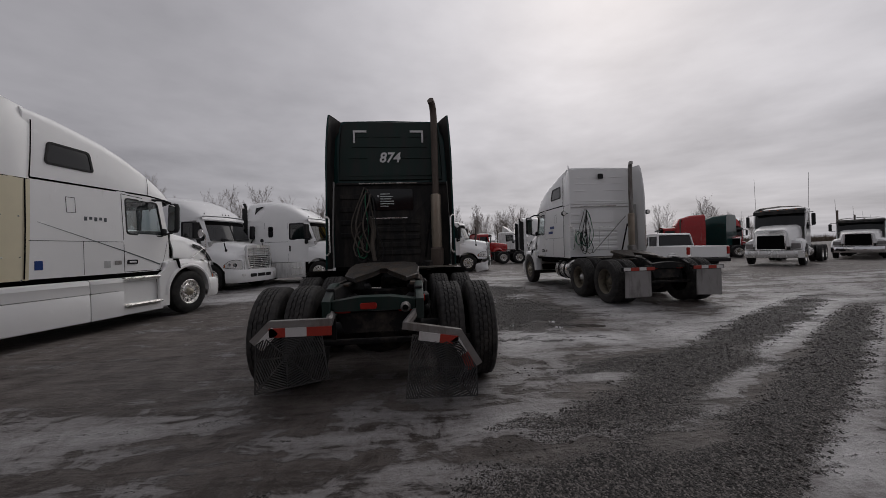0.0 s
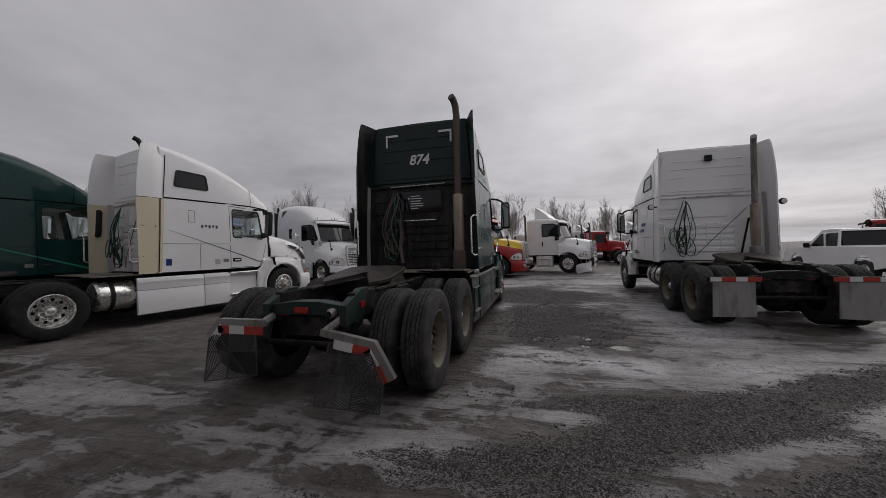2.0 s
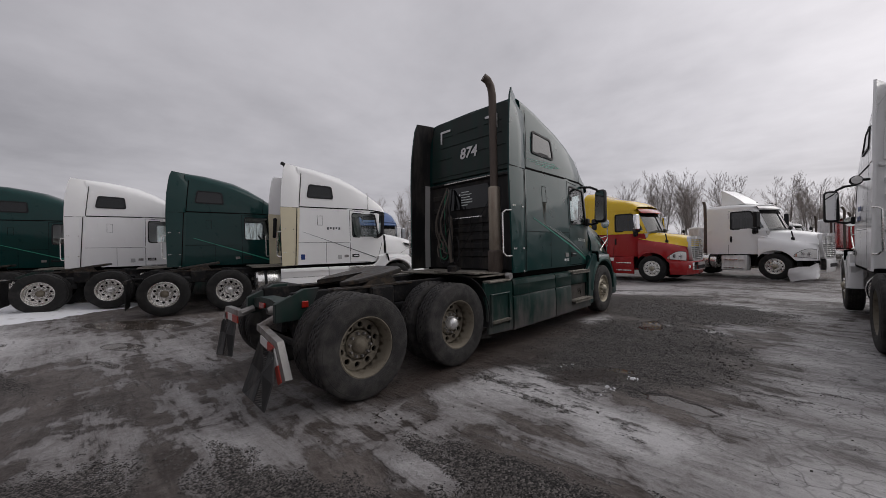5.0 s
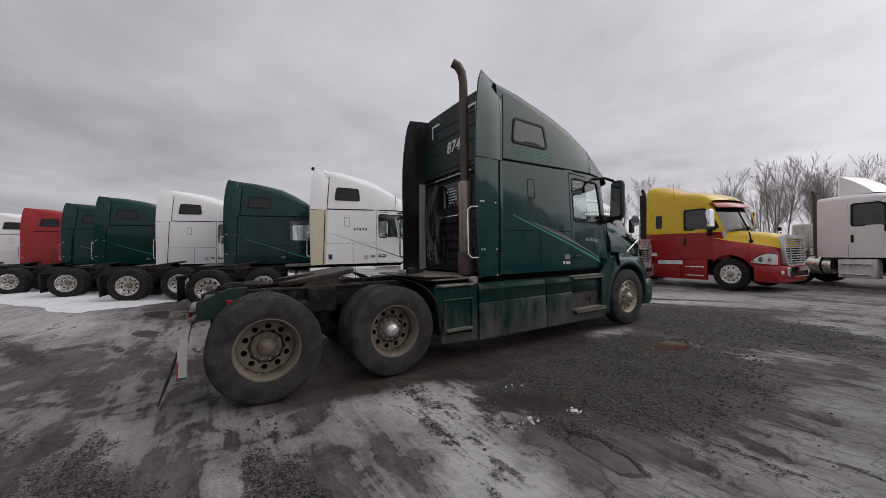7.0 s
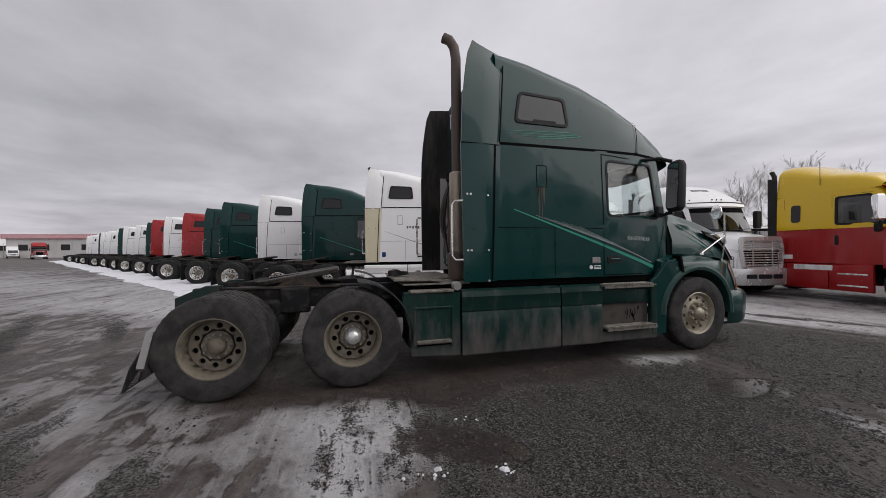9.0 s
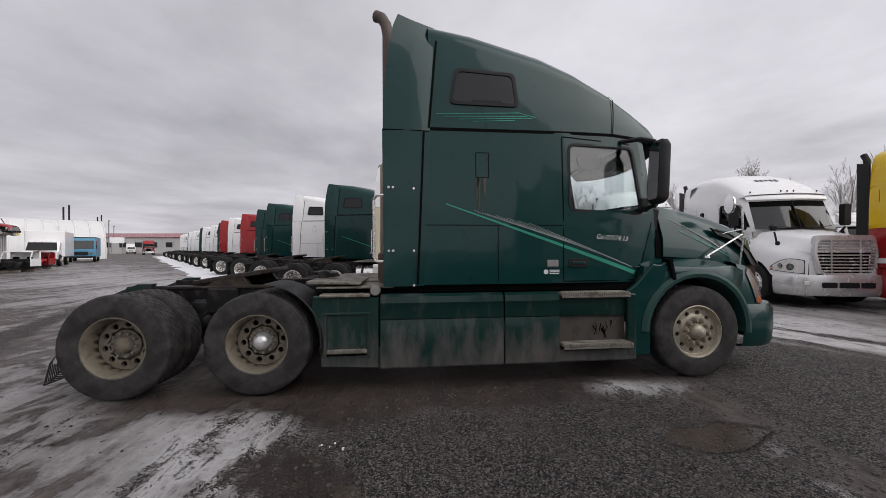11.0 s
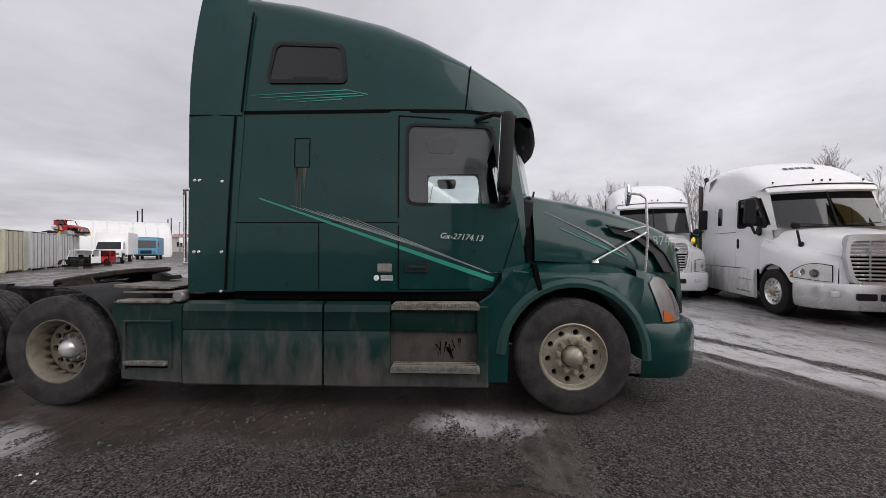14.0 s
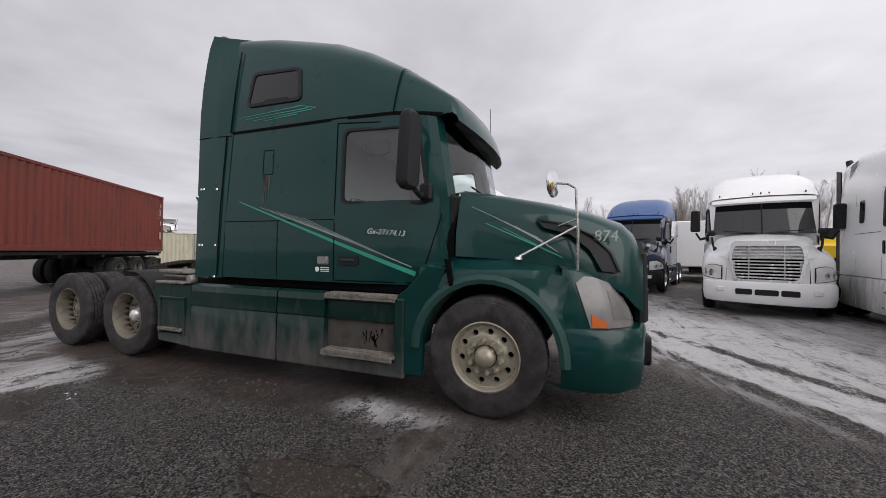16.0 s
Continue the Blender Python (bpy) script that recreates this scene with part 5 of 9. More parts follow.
    for sx in (-1, 1):
        rows = []
        for z in (1.62, 1.72, 2.05, 2.38, 2.62):
            y0 = skew(-0.62, z)
            rows.append([(sx * (bx(y0) - 0.03 * max(0, z - 1.7)), y0, z), (sx * (0.98 - 0.05 * (z - 1.6)), y0 + 0.10, z)])
        s.grid(rows)
    P("cab_shell", s, top_paint)
    P("cab_lower", s2, low_paint)
    lin = Shape().grid([[(x, -1.9, z) for x in (-1.1, 0, 1.1)] for z in (1.2, 2.0, 2.6)]).grid([[(x, y, 2.56) for x in (-1.1, 0, 1.1)] for y in (-1.9, -0.7)])
    lin.box((0, -0.42, 1.45), (2.0, 0.4, 0.6), 0.05)
    P("cab_lining", lin, CABIN)
    for sx in (-1, 1):
        P("seat", Shape().box((sx * 0.55, -1.45, 1.9), (0.5, 0.14, 0.7), 0.05).box((sx * 0.55, -1.2, 1.5), (0.5, 0.5, 0.15), 0.05), SEATM)
    # windscreen, dark band of the visor above
    rows = []
    for k in range(6):
        t = k / 5
        z = 1.66 + 0.78 * t
        y0 = skew(-0.62, z) + 0.10
        rows.append([(x * (0.985 - 0.045 * t), y0 + 0.20 * (1 - x * x), z) for x in (-1, -0.7, -0.35, 0, 0.35, 0.7, 1)])
    P("windscreen", Shape().grid(rows), PANE_DARK)
    P("screen_pillar", Shape().tube([tuple(Vector(r[3]) + Vector((0, 0.01, 0))) for r in rows], 0.015, 6), BLACK)
    for sx in (-1, 1):
        P("wiper", Shape().tube([(sx * 0.12, rows[0][3][1] + 0.02, 1.69), (sx * 0.75, rows[0][5][1] + 0.06, 1.73)], 0.012, 5), BLACK)
        # door window with its frame
        f = lambda p, d: (sx * (bx(p[0]) - 0.03 * max(0, p[1] - 1.7) + 0.008 - d), p[0], p[1])
        o = quad_round([(-1.40, 1.69), (-0.42, 1.66), (-0.62, 2.20), (-0.72, 2.42), (-1.40, 2.42)], 0.08)
        i_ = quad_round([(-1.35, 1.74), (-0.52, 1.72), (-0.66, 2.18), (-0.75, 2.37), (-1.35, 2.37)], 0.06)
        w = Shape()
        ring(w, o, i_, f, 0.03)
        P("window_rubber", w, BLACK)
        P("door_window", Shape().add([f(p, 0.02) for p in i_], [tuple(range(len(i_)))]), PANE_DARK)
        if sleeper:
            o = quad_round([(-2.42, 1.82), (-2.18, 1.82), (-2.18, 2.30), (-2.42, 2.30)], 0.07)
            P("sleeper_window", Shape().add([f(p, 0.002) for p in o], [tuple(range(len(o)))]), TINT)
        sm = Shape()
        for y0, z0, y1, z1 in ((-1.46, 1.0, -1.46, 2.45), (-1.46, 2.45, -0.72, 2.45), (-0.30, 1.0, -0.36, 1.62), (-2.6, 1.0, -2.6, 2.5), (-2.6, 1.62, -1.46, 1.62)):
            if not sleeper and y0 < -2.2:
                continue
            d = Vector((y1 - y0, z1 - z0)).normalized() * 0.004
            sm.add([f(p, 0.003) for p in ((y0 - d.y, z0 + d.x), (y1 - d.y, z1 + d.x), (y1 + d.y, z1 - d.x), (y0 + d.y, z0 - d.x))], [(0, 1, 2, 3)])
        P("panel_seam", sm, SEAM)["kind"] = "stuff"
        P("door_handle", Shape().prism(rounded(-1.40, -1.33, 1.32, 1.50, 0.03), "x", sx * 1.195, sx * 1.215, 0.004), BLACK)
    # roof
    if roof == "high":
        tops = [(back, 3.72), (back + 0.4, 3.77), (back + 0.8, 3.76), (-2.0, 3.67), (-1.5, 3.47), (-1.1, 3.16), (-0.85, 2.92), (-0.62, 2.70)]
    elif roof == "mid":
        tops = [(back, 3.76), (back + 0.25, 3.73), (back + 0.55, 3.60), (back + 0.90, 3.40), (-1.6, 3.28), (-1.1, 3.14), (-0.8, 2.98), (-0.62, 2.76)]
    else:
        tops = [(back, 2.78), (-1.9, 2.82), (-1.5, 2.82), (-1.1, 2.79), (-0.8, 2.74), (-0.62, 2.68)]
    rows = []
    for y, top in tops:
        x0 = bx(y) - 0.03
        low = 2.60
        sh = low + (top - low) * 0.62
        half = [(x0, low), (x0 - 0.02, low + (sh - low) * 0.5), (x0 - 0.06, sh)]
        for k in range(1, 6):
            a = math.pi / 2 * k / 5
            half.append((0.40 + (x0 - 0.46) * math.cos(a), sh + (top - sh) * math.sin(a)))
        half.append((0, top + 0.012))
        fy = 0.22 * max(0, (y + 1.5))
        rows.append([(x, y + fy * (1 - (x / 1.2) ** 2), z) for x, z in mirror_ring(half)])
    s = Shape().grid(rows)
    s.add(rows[0], [tuple(range(len(rows[0])))])
    rf = P("roof_fairing", s, roof_paint or top_paint, angle=60)
    # header above the screen, with a visor or a tinted band
    scr = []
    for t in (0.80, 1.0):
        z = 1.66 + 0.78 * t
        scr.append([(x * (0.985 - 0.045 * t), skew(-0.62, z) + 0.105 + 0.20 * (1 - x * x), z) for x in (-1, -0.7, -0.35, 0, 0.35, 0.7, 1)])
    head = [[(x * 1.03, y - 0.01, z) for x, y, z in scr[1]], [(x * 1.08, y + 0.03, z + 0.06) for x, y, z in scr[1]], [(x * 1.10, y - 0.02, z + 0.18) for x, y, z in scr[1]], [(x * 1.08, y - 0.12, z + 0.24) for x, y, z in scr[1]]]
    P("screen_header", Shape().grid(head), roof_paint or top_paint, angle=60)
    P("tint_band", Shape().grid(scr), SEAM)
    if visor:
        vr = []
        for k in range(4):
            t = k / 3
            vr.append([(x * 1.04, -0.66 + 0.26 * t + 0.26 * (1 - x * x), 2.66 - 0.20 * t * t - 0.03 * t) for x in (-1, -0.7, -0.35, 0, 0.35, 0.7, 1)])
        P("sun_visor", Shape().grid(vr).grid([[(x, y, z - 0.025) for x, y, z in r] for r in vr]).grid([vr[-1], [(x, y, z - 0.025) for x, y, z in vr[-1]]]), visor)
    for x in (-0.85, -0.16, 0.0, 0.16, 0.85):
        P("roof_lamp", Shape().box((x, -0.70 + 0.20 * (1 - x * x) + 0.03, 2.80), (0.03, 0.04, 0.06), 0.01), BLACK, rf)
    if roof == "high" and sleeper:
        for sx in (-1, 1):
            poly = quad_round([(back + 0.35, 2.95), (back + 0.55, 3.20), (back + 0.85, 3.42), (back + 0.42, 3.36)], 0.06)
            P("roof_window", Shape().add([(sx * (1.168 - 0.04 * (p[1] - 2.6)), p[0], p[1]) for p in poly], [tuple(range(len(poly)))]), TINT, rf)
    # bonnet and fenders in one flowing skin: half width, crown, bonnet shoulder and fender top along its length
    wide = [(-0.50, 1.16), (0.0, 1.20), (0.45, 1.185), (0.62, 1.145), (0.76, 1.075), (0.90, 0.965), (1.0, 0.845), (1.07, 0.71)]
    form = [(-0.50, 1.98, 0.99, 1.68), (0.0, 1.94, 0.86, 1.54), (0.45, 1.87, 0.75, 1.46), (0.76, 1.81, 0.69, 1.38), (1.0, 1.75, 0.64, 1.31), (1.07, 1.71, 0.62, 1.28)]
    spans = [-0.50, -0.44, -0.34, -0.2, 0.0, 0.2, 0.34, 0.46, 0.56, 0.615, 0.66, 0.76, 0.84, 0.90, 0.95, 1.0, 1.04, 1.07]

    def section(y):
        W = lerp(wide, y)[0]
        ct, hx, fz = lerp(form, y)
        hz = ct - 0.15
        low = 0.513 + math.sqrt(max(0.0, 0.615 ** 2 - y * y)) if abs(y) < 0.61 else 0.74
        side = [(W - 0.02, low), (W + 0.012, low + 0.012), (W + 0.010, low + 0.05), (W, max(low + 0.07, fz - 0.20)), (W - 0.035, max(low + 0.09, fz - 0.09)), (W - 0.11, max(low + 0.10, fz - 0.005)), (W * 0.55 + hx * 0.45, fz * 0.72 + hz * 0.28 - 0.03)]
        top = [side[-1], (hx + 0.035, hz - 0.07), (hx - 0.01, hz), (hx - 0.10, hz + 0.07), (hx * 0.55, ct - 0.025), (0.0, ct)]
        return side, top

    rows = [[(x, y, z) for x, z in mirror_ring(section(y)[1])] for y in spans]
    s = Shape().grid(rows)
    s.add(rows[-1], [tuple(range(len(rows[0])))])
    P("bonnet", s, low_paint if top_paint is low_paint else top_paint, angle=60)
    for sx in (-1, 1):
        P("fender", Shape().grid([[(sx * x, y, z) for x, z in section(y)[0]] for y in spans]), low_paint, angle=60)
        P("wheel_well", Shape().grid([[(sx * x, 0.64 * math.cos(a), 0.513 + 0.64 * math.sin(a)) for x in (0.62, 0.9, 1.13)] for a in [math.pi * k / 12 for k in range(13)]]), BLACK)
        s = Shape().grid([[(sx * x, 1.075, z) for x in (0.55, 0.70)] for z in (0.74, 1.0, 1.28)])
        P("nose_panel", s, low_paint)

        def on_nose(k, z, lift):
            # k runs from the outer end of the lamp to the grille
            y = 0.56 + 0.47 * k
            W = lerp(wide, y)[0]
            a = lerp([(0.45, 0.1), (0.76, 0.6), (1.03, 1.1)], y)[0]
            return (sx * (W + lift * math.cos(a)), y + lift * math.sin(a), z)

        def almond(k, grow=0.0):
            lo = 0.90 - 0.07 * k - grow
            return lo, max(lo + 0.02, 0.94 + 0.23 * math.sin(math.pi * (0.02 + 0.66 * k)) + grow)

        steps = [q / 12 for q in range(13)]
        rim_rows = [[on_nose(-0.03 + 1.05 * k, lo + (hi - lo) * q / 3, 0.016) for q in range(4)] for k in steps for lo, hi in (almond(k, 0.014),)]
        lens_rows = [[on_nose(k, lo + (hi - lo) * q / 4, 0.022 + 0.010 * math.sin(math.pi * q / 4)) for q in range(5)] for k in steps for lo, hi in (almond(k),)]
        hl = P("headlamp", Shape().grid(lens_rows), LENS_CLEAR, angle=60)
        part("lamp_rim", Shape().grid(rim_rows), BLACK, hl)
        part("turn_signal", Shape().grid([[on_nose(0.03 + 0.10 * k / 3, lo + 0.01 + (hi - lo - 0.02) * q / 3, 0.031) for q in range(4)] for k in range(4) for lo, hi in (almond(0.03 + 0.10 * k / 3),)]), LAMP_AMBER, hl)
        for kc, zc, rr in ((0.40, 1.00, 0.075), (0.70, 0.98, 0.085)):
            for r0, r1, mt, lift in ((rr, rr * 0.45, CHROME, 0.034), (rr * 0.45, 0.002, LENS, 0.036)):
                part("lamp_bowl", Shape().grid([[on_nose(kc + q * math.cos(a) * 1.25, zc + q * math.sin(a), lift) for q in (r0, r1)] for a in [2 * math.pi * n / 14 for n in range(15)]]), mt, hl)
    # chrome grille: shell and bars
    o = quad_round([(-0.57, 0.80), (0.57, 0.80), (0.67, 1.34), (0.61, 1.74), (-0.61, 1.74), (-0.67, 1.34)], 0.10)
    i_ = quad_round([(-0.52, 0.855), (0.52, 0.855), (0.61, 1.34), (0.56, 1.62), (-0.56, 1.62), (-0.61, 1.34)], 0.08)
    s = Shape()
    ring(s, o, i_, lambda p, d: (p[0], 1.16 - d + 0.05 * (1 - p[0] ** 2) - 0.05 * (p[1] - 0.8), p[1]), 0.12)
    g = P("grille", s, BRIGHT_STEEL)
    part("grille_back", Shape().prism(i_, "y", 1.02, 1.06), SEAM, g)
    for k in range(10):
        z = 0.90 + 0.074 * k
        w = 0.525 + 0.08 * min(1, (z - 0.85) / 0.49) - 0.045 * max(0, (z - 1.34) / 0.28)
        part("grille_bar", Shape().box((0, 1.17 - 0.05 * (z - 0.8), z), (2 * w, 0.035, 0.034), 0.010), BRIGHT_STEEL, g)
    for sx in (-1, 1):
        part("grille_upright", Shape().box((sx * 0.30, 1.163, 1.24), (0.022, 0.03, 0.76), 0.006), BRIGHT_STEEL, g)
    # bumper
    bp_mt = bumper or low_paint
    rows = []
    for z, k in ((0.80, 0.98), (0.74, 1.0), (0.50, 1.0), (0.34, 0.98), (0.30, 0.95)):
        rows.append([(x * k, 0.4 + (y - 0.4) * k, z) for x, y in ((-1.17, 0.62), (-1.15, 0.88), (-0.98, 1.10), (-0.5, 1.22), (0, 1.25), (0.5, 1.22), (0.98, 1.10), (1.15, 0.88), (1.17, 0.62))])
    if damaged:
        rows = [r[:6] for r in rows]
    s = Shape().grid(rows).grid([rows[-1], [(x * 0.9, y - 0.15, z) for x, y, z in rows[-1]]]).grid([rows[0], [(x * 0.9, y - 0.15, z) for x, y, z in rows[0]]])
    bp = P("bumper", s, bp_mt)
    if damaged:
        # the torn end hangs askew below the lamp, curled and creased
        torn = []
        for q in range(5):
            zz = 0.80 - 0.12 * q
            torn.append([(x + 0.03 * math.sin(q * 2.1 + i), y + 0.05 * math.sin(i * 1.7 + q), zz + 0.03 * math.sin(i * 2.3)) for i, (x, y) in enumerate(((0.46, 1.16), (0.64, 1.26), (0.86, 1.20), (1.04, 1.04), (1.14, 0.84), (1.13, 0.66)))])
        P("broken_bumper_end", Shape().grid(torn).grid([[(x - 0.03, y - 0.05, z) for x, y, z in r] for r in torn]), bp_mt, mm=pose(0.10, 0.10, -0.10, 6, 14, -8))
    for x0, x1 in ((-0.54, -0.24), (-0.20, 0.20), (0.24, 0.54)):
        if not (damaged and x1 > 0.5):
            part("bumper_intake", Shape().prism(rounded(x0, x1, 0.50, 0.63, 0.03), "y", 1.18, 1.258 - 0.06 * max(0.0, abs(x0 + x1) / 2 - 0.1), 0.006), BLACK, bp)
    tr = Shape()
    if low_paint is RED:
        ring(tr, rounded(-0.62, 0.62, 0.46, 0.76, 0.06), rounded(-0.56, 0.56, 0.49, 0.64, 0.04), lambda p, d: (p[0], 1.285 - d - 0.10 * p[0] ** 2, p[1]), 0.05)
        part("intake_trim", tr, CHROME, bp)
    for sx in (-1, 1):
        if not (damaged and sx > 0):
            part("fog_lamp", Shape().box((sx * 0.82, 1.165, 0.60), (0.14, 0.04, 0.11), 0.015, ), LENS_CLEAR, bp)
    # skirts, steps
    lowm = WHITE_DIRTY if low_paint is WHITE else low_paint
    if sleeper:
        for sx in (-1, 1):
            for y0, y1 in ((back, -2.55), (-2.53, -1.55), (-1.53, -0.66)):
                P("side_skirt", Shape().prism([(sx * a, b) for a, b in ((1.14, 0.98), (1.20, 0.95), (1.215, 0.70), (1.20, 0.62), (1.215, 0.34), (1.19, 0.28), (1.13, 0.28))], "y", y0, y1, 0.008), lowm)
            for z in (0.42, 0.72):
                P("step_tread", Shape().box((sx * 1.19, -1.05, z), (0.08, 0.6, 0.04), 0.008), ALU)
    else:
        for sx in (-1, 1):
            P("fuel_tank", Shape().lathe([(-3.35, 0.001), (-3.35, 0.28), (-3.31, 0.31), (-2.0, 0.31), (-1.96, 0.28), (-1.96, 0.001)], 22, (sx * 0.85, 0, 0.70), "y"), ALU)
            for yy in (-3.1, -2.65, -2.2):
                P("tank_strap", Shape().lathe([(yy - 0.03, 0.312), (yy - 0.03, 0.322), (yy + 0.03, 0.322), (yy + 0.03, 0.312)], 22, (sx * 0.85, 0, 0.70), "y"), BLACK)
            P("step_box", Shape().box((sx * 1.0, -1.3, 0.62), (0.36, 0.9, 0.62), 0.03), lowm)
            for z in (0.42, 0.76):
                P("step_tread", Shape().box((sx * 1.18, -1.3, z), (0.1, 0.7, 0.04), 0.008), ALU)
    # mirrors
    for sx in (-1, 1):
        mr = P("door_mirror", Shape().prism(quad_round([(-0.11, -0.30), (0.11, -0.30), (0.10, 0.30), (-0.10, 0.30)], 0.05), "y", -0.09, 0.05, 0.025), CHROME if low_paint is not WHITE else BLACK, mm=pose(sx * 1.40, -0.42, 2.36, 0, 0, -12 * sx))
        P("mirror_arm", Shape().tube([(sx * 1.10, -0.60, 1.62), (sx * 1.28, -0.46, 1.58), (sx * 1.38, -0.42, 1.72)], 0.028, 8).box((sx * 1.12, -0.62, 1.62), (0.08, 0.14, 0.16), 0.03), BLACK)
        P("bonnet_mirror", Shape().tube([(sx * 0.93, 0.46, 1.46), (sx * 0.97, 0.47, 1.66), (sx * 0.99, 0.44, 1.86)], 0.022, 6).box((sx * 1.0, 0.42, 1.97), (0.18, 0.09, 0.15), 0.04).box((sx * 0.93, 0.46, 1.52), (0.07, 0.11, 0.20), 0.025), BLACK)
    # exhaust and extenders behind the sleeper
    if sleeper:
        P("exhaust_pipe", Shape().tube([(0.95, back - 0.25, 1.2), (0.95, back - 0.25, 3.6), (0.95, back - 0.32, 3.75)], 0.065, 10), SOOT)
        for sx in (-1, 1):
            P("side_extender", Shape().prism([(back - 0.28, 1.05), (back, 1.05), (back, 3.45), (back - 0.26, 3.52)], "x", sx * 1.16, sx * 1.185, 0.008), BLACK if top_paint is not YELLOW else SOOT)
        P("deck_box", Shape().box((0, back - 0.5, 1.05), (1.0, 0.7, 0.12), 0.02), FRAME)
    else:
        P("exhaust_pipe", Shape().tube([(1.0, back - 0.15, 1.0), (1.0, back - 0.15, 3.1), (1.0, back - 0.2, 3.3)], 0.06, 10), STACK)
        P("headboard", Shape().box((0, back - 0.75, 1.75), (1.5, 0.5, 0.9), 0.05), lowm)
        rows = [[(x, -1.9 + 0.9 * t * 0.9, 2.85 + 0.80 * (1 - t) ** 0.8) for x in (-0.7, -0.5, 0, 0.5, 0.7)] for t in (0, 0.3, 0.6, 0.85, 1.0)]
        rows2 = [[(x * 1.0, y - 0.0, 2.82) for x, y, z in r] for r in rows]
        s = Shape().grid(rows).grid([[r[0], (r[0][0], r[0][1], 2.82)] for r in rows]).grid([[r[-1], (r[-1][0], r[-1][1], 2.82)] for r in rows]).grid([rows[0], [(x, y, 2.82) for x, y, z in rows[0]]])
        P("roof_deflector", s, top_paint)
    for sx in (-1, 1):
        P("mudflap", Shape().prism([(sx * 0.53, 0.25), (sx * 1.12, 0.25), (sx * 1.12, 0.9), (sx * 0.53, 0.9)], "y", tail + 0.12, tail + 0.14, 0.003), BLACK)
    return T


# ---- the yard: one sheet of frozen gravel to the horizon ----
ROWDIR = Vector((0.82, 0.572, 0)).normalized()


def ground_material():
    ma = bpy.data.materials.new("icy_gravel")
    ma.use_nodes = True
    nt = ma.node_tree
    N, L = nt.nodes.new, nt.links.new
    b = nt.nodes["Principled BSDF"]
    tc = N("ShaderNodeTexCoord")

    def noise_of(scale, detail=6.0, rough=0.55, dist=0.0, vec=None):
        n = N("ShaderNodeTexNoise")
        n.inputs["Scale"].default_value, n.inputs["Detail"].default_value, n.inputs["Roughness"].default_value, n.inputs["Distortion"].default_value = scale, detail, rough, dist
        L(vec or tc.outputs["Object"], n.inputs["Vector"])
        return n.outputs[0]

    def noise_tex(scale):
        n = N("ShaderNodeTexNoise")
        n.inputs["Scale"].default_value = scale
        L(tc.outputs["Object"], n.inputs["Vector"])
        return n.outputs["Color"]

    def ramp(v, a, c):
        n = N("ShaderNodeMapRange")
        n.inputs["From Min"].default_value, n.inputs["From Max"].default_value = a, c
        L(v, n.inputs["Value"])
        return n.outputs[0]

    def sums(op, a, c):
        n = N("ShaderNodeMath")
        n.operation = op
        for k, q in enumerate((a, c)):
            if isinstance(q, (int, float)):
                n.inputs[k].default_value = q
            else:
                L(q, n.inputs[k])
        return n.outputs[0]

    def blend(f, a, c, kind="RGBA"):
        n = N("ShaderNodeMix")
        n.data_type = kind
        L(f, n.inputs["Factor"])
        for k, q in (("A", a), ("B", c)):
            if isinstance(q, tuple):
                n.inputs[k].default_value = q + (1,)
            elif isinstance(q, (int, float)):
                n.inputs[k].default_value = q
            else:
                L(q, n.inputs[k])
        return n.outputs["Result"]

    def field(name):
        n = N("ShaderNodeAttribute")
        n.attribute_name = name
        return n.outputs["Fac"]

    # wheel tracks run with the rows
    def along(turn, stretch):
        mp = N("ShaderNodeMapping")
        mp.inputs["Rotation"].default_value = (0, 0, -turn)
        mp.inputs["Scale"].default_value = (stretch, 1.0, 1.0)
        L(tc.outputs["Object"], mp.inputs["Vector"])
        return mp.outputs[0]

    lane = math.atan2(ROWDIR.y, ROWDIR.x)
    tracks = noise_of(1.9, 9.0, 0.64, 0.5, along(lane, 0.10))
    treads = noise_of(6.5, 7.0, 0.62, 0.8, along(lane - 0.10, 0.16))
    broad = noise_of(0.45, 8.0, 0.60, 0.8)
    blotch = noise_of(2.6, 9.0, 0.66, 0.5)
    crumbs = noise_of(11.0, 7.0, 0.72)
    grit = noise_of(34.0, 6.0, 0.75)
    mean = lambda v, k: sums("MULTIPLY", sums("SUBTRACT", v, 0.5), k)

    def cells(scale):
        n = N("ShaderNodeTexVoronoi")
        n.inputs["Scale"].default_value = scale
        L(tc.outputs["Object"], n.inputs["Vector"])
        g = N("ShaderNodeSeparateColor")
        L(n.outputs["Color"], g.inputs[0])
        return n.outputs["Distance"], g.outputs[0], g.outputs[1]

    da, ra, sa = cells(92.0)
    db, rb, sb = cells(175.0)
    # frozen mud: grey-brown crust, darker where it is churned
    m0 = sums("ADD", sums("ADD", mean(broad, 0.9), mean(blotch, 1.0)), sums("ADD", mean(treads, 0.8), mean(crumbs, 0.5)))
    mud = blend(ramp(m0, -0.22, 0.26), (0.037, 0.028, 0.0235), (0.192, 0.168, 0.155))
    mud = blend(sums("MULTIPLY", ramp(grit, 0.54, 0.72), 0.7), mud, (0.20, 0.19, 0.184))
    mud = blend(sums("MULTIPLY", ramp(sums("ADD", mean(crumbs, 1.0), mean(grit, 0.7)), 0.10, 0.24), 0.75), mud, (0.026, 0.023, 0.021))
    # ice: level set by place, edges by noise
    v = sums("ADD", mean(broad, 1.4), mean(tracks, 1.7))
    v = sums("ADD", v, sums("ADD", mean(blotch, 1.4), mean(treads, 0.7)))
    v = sums("ADD", v, field("ice"))
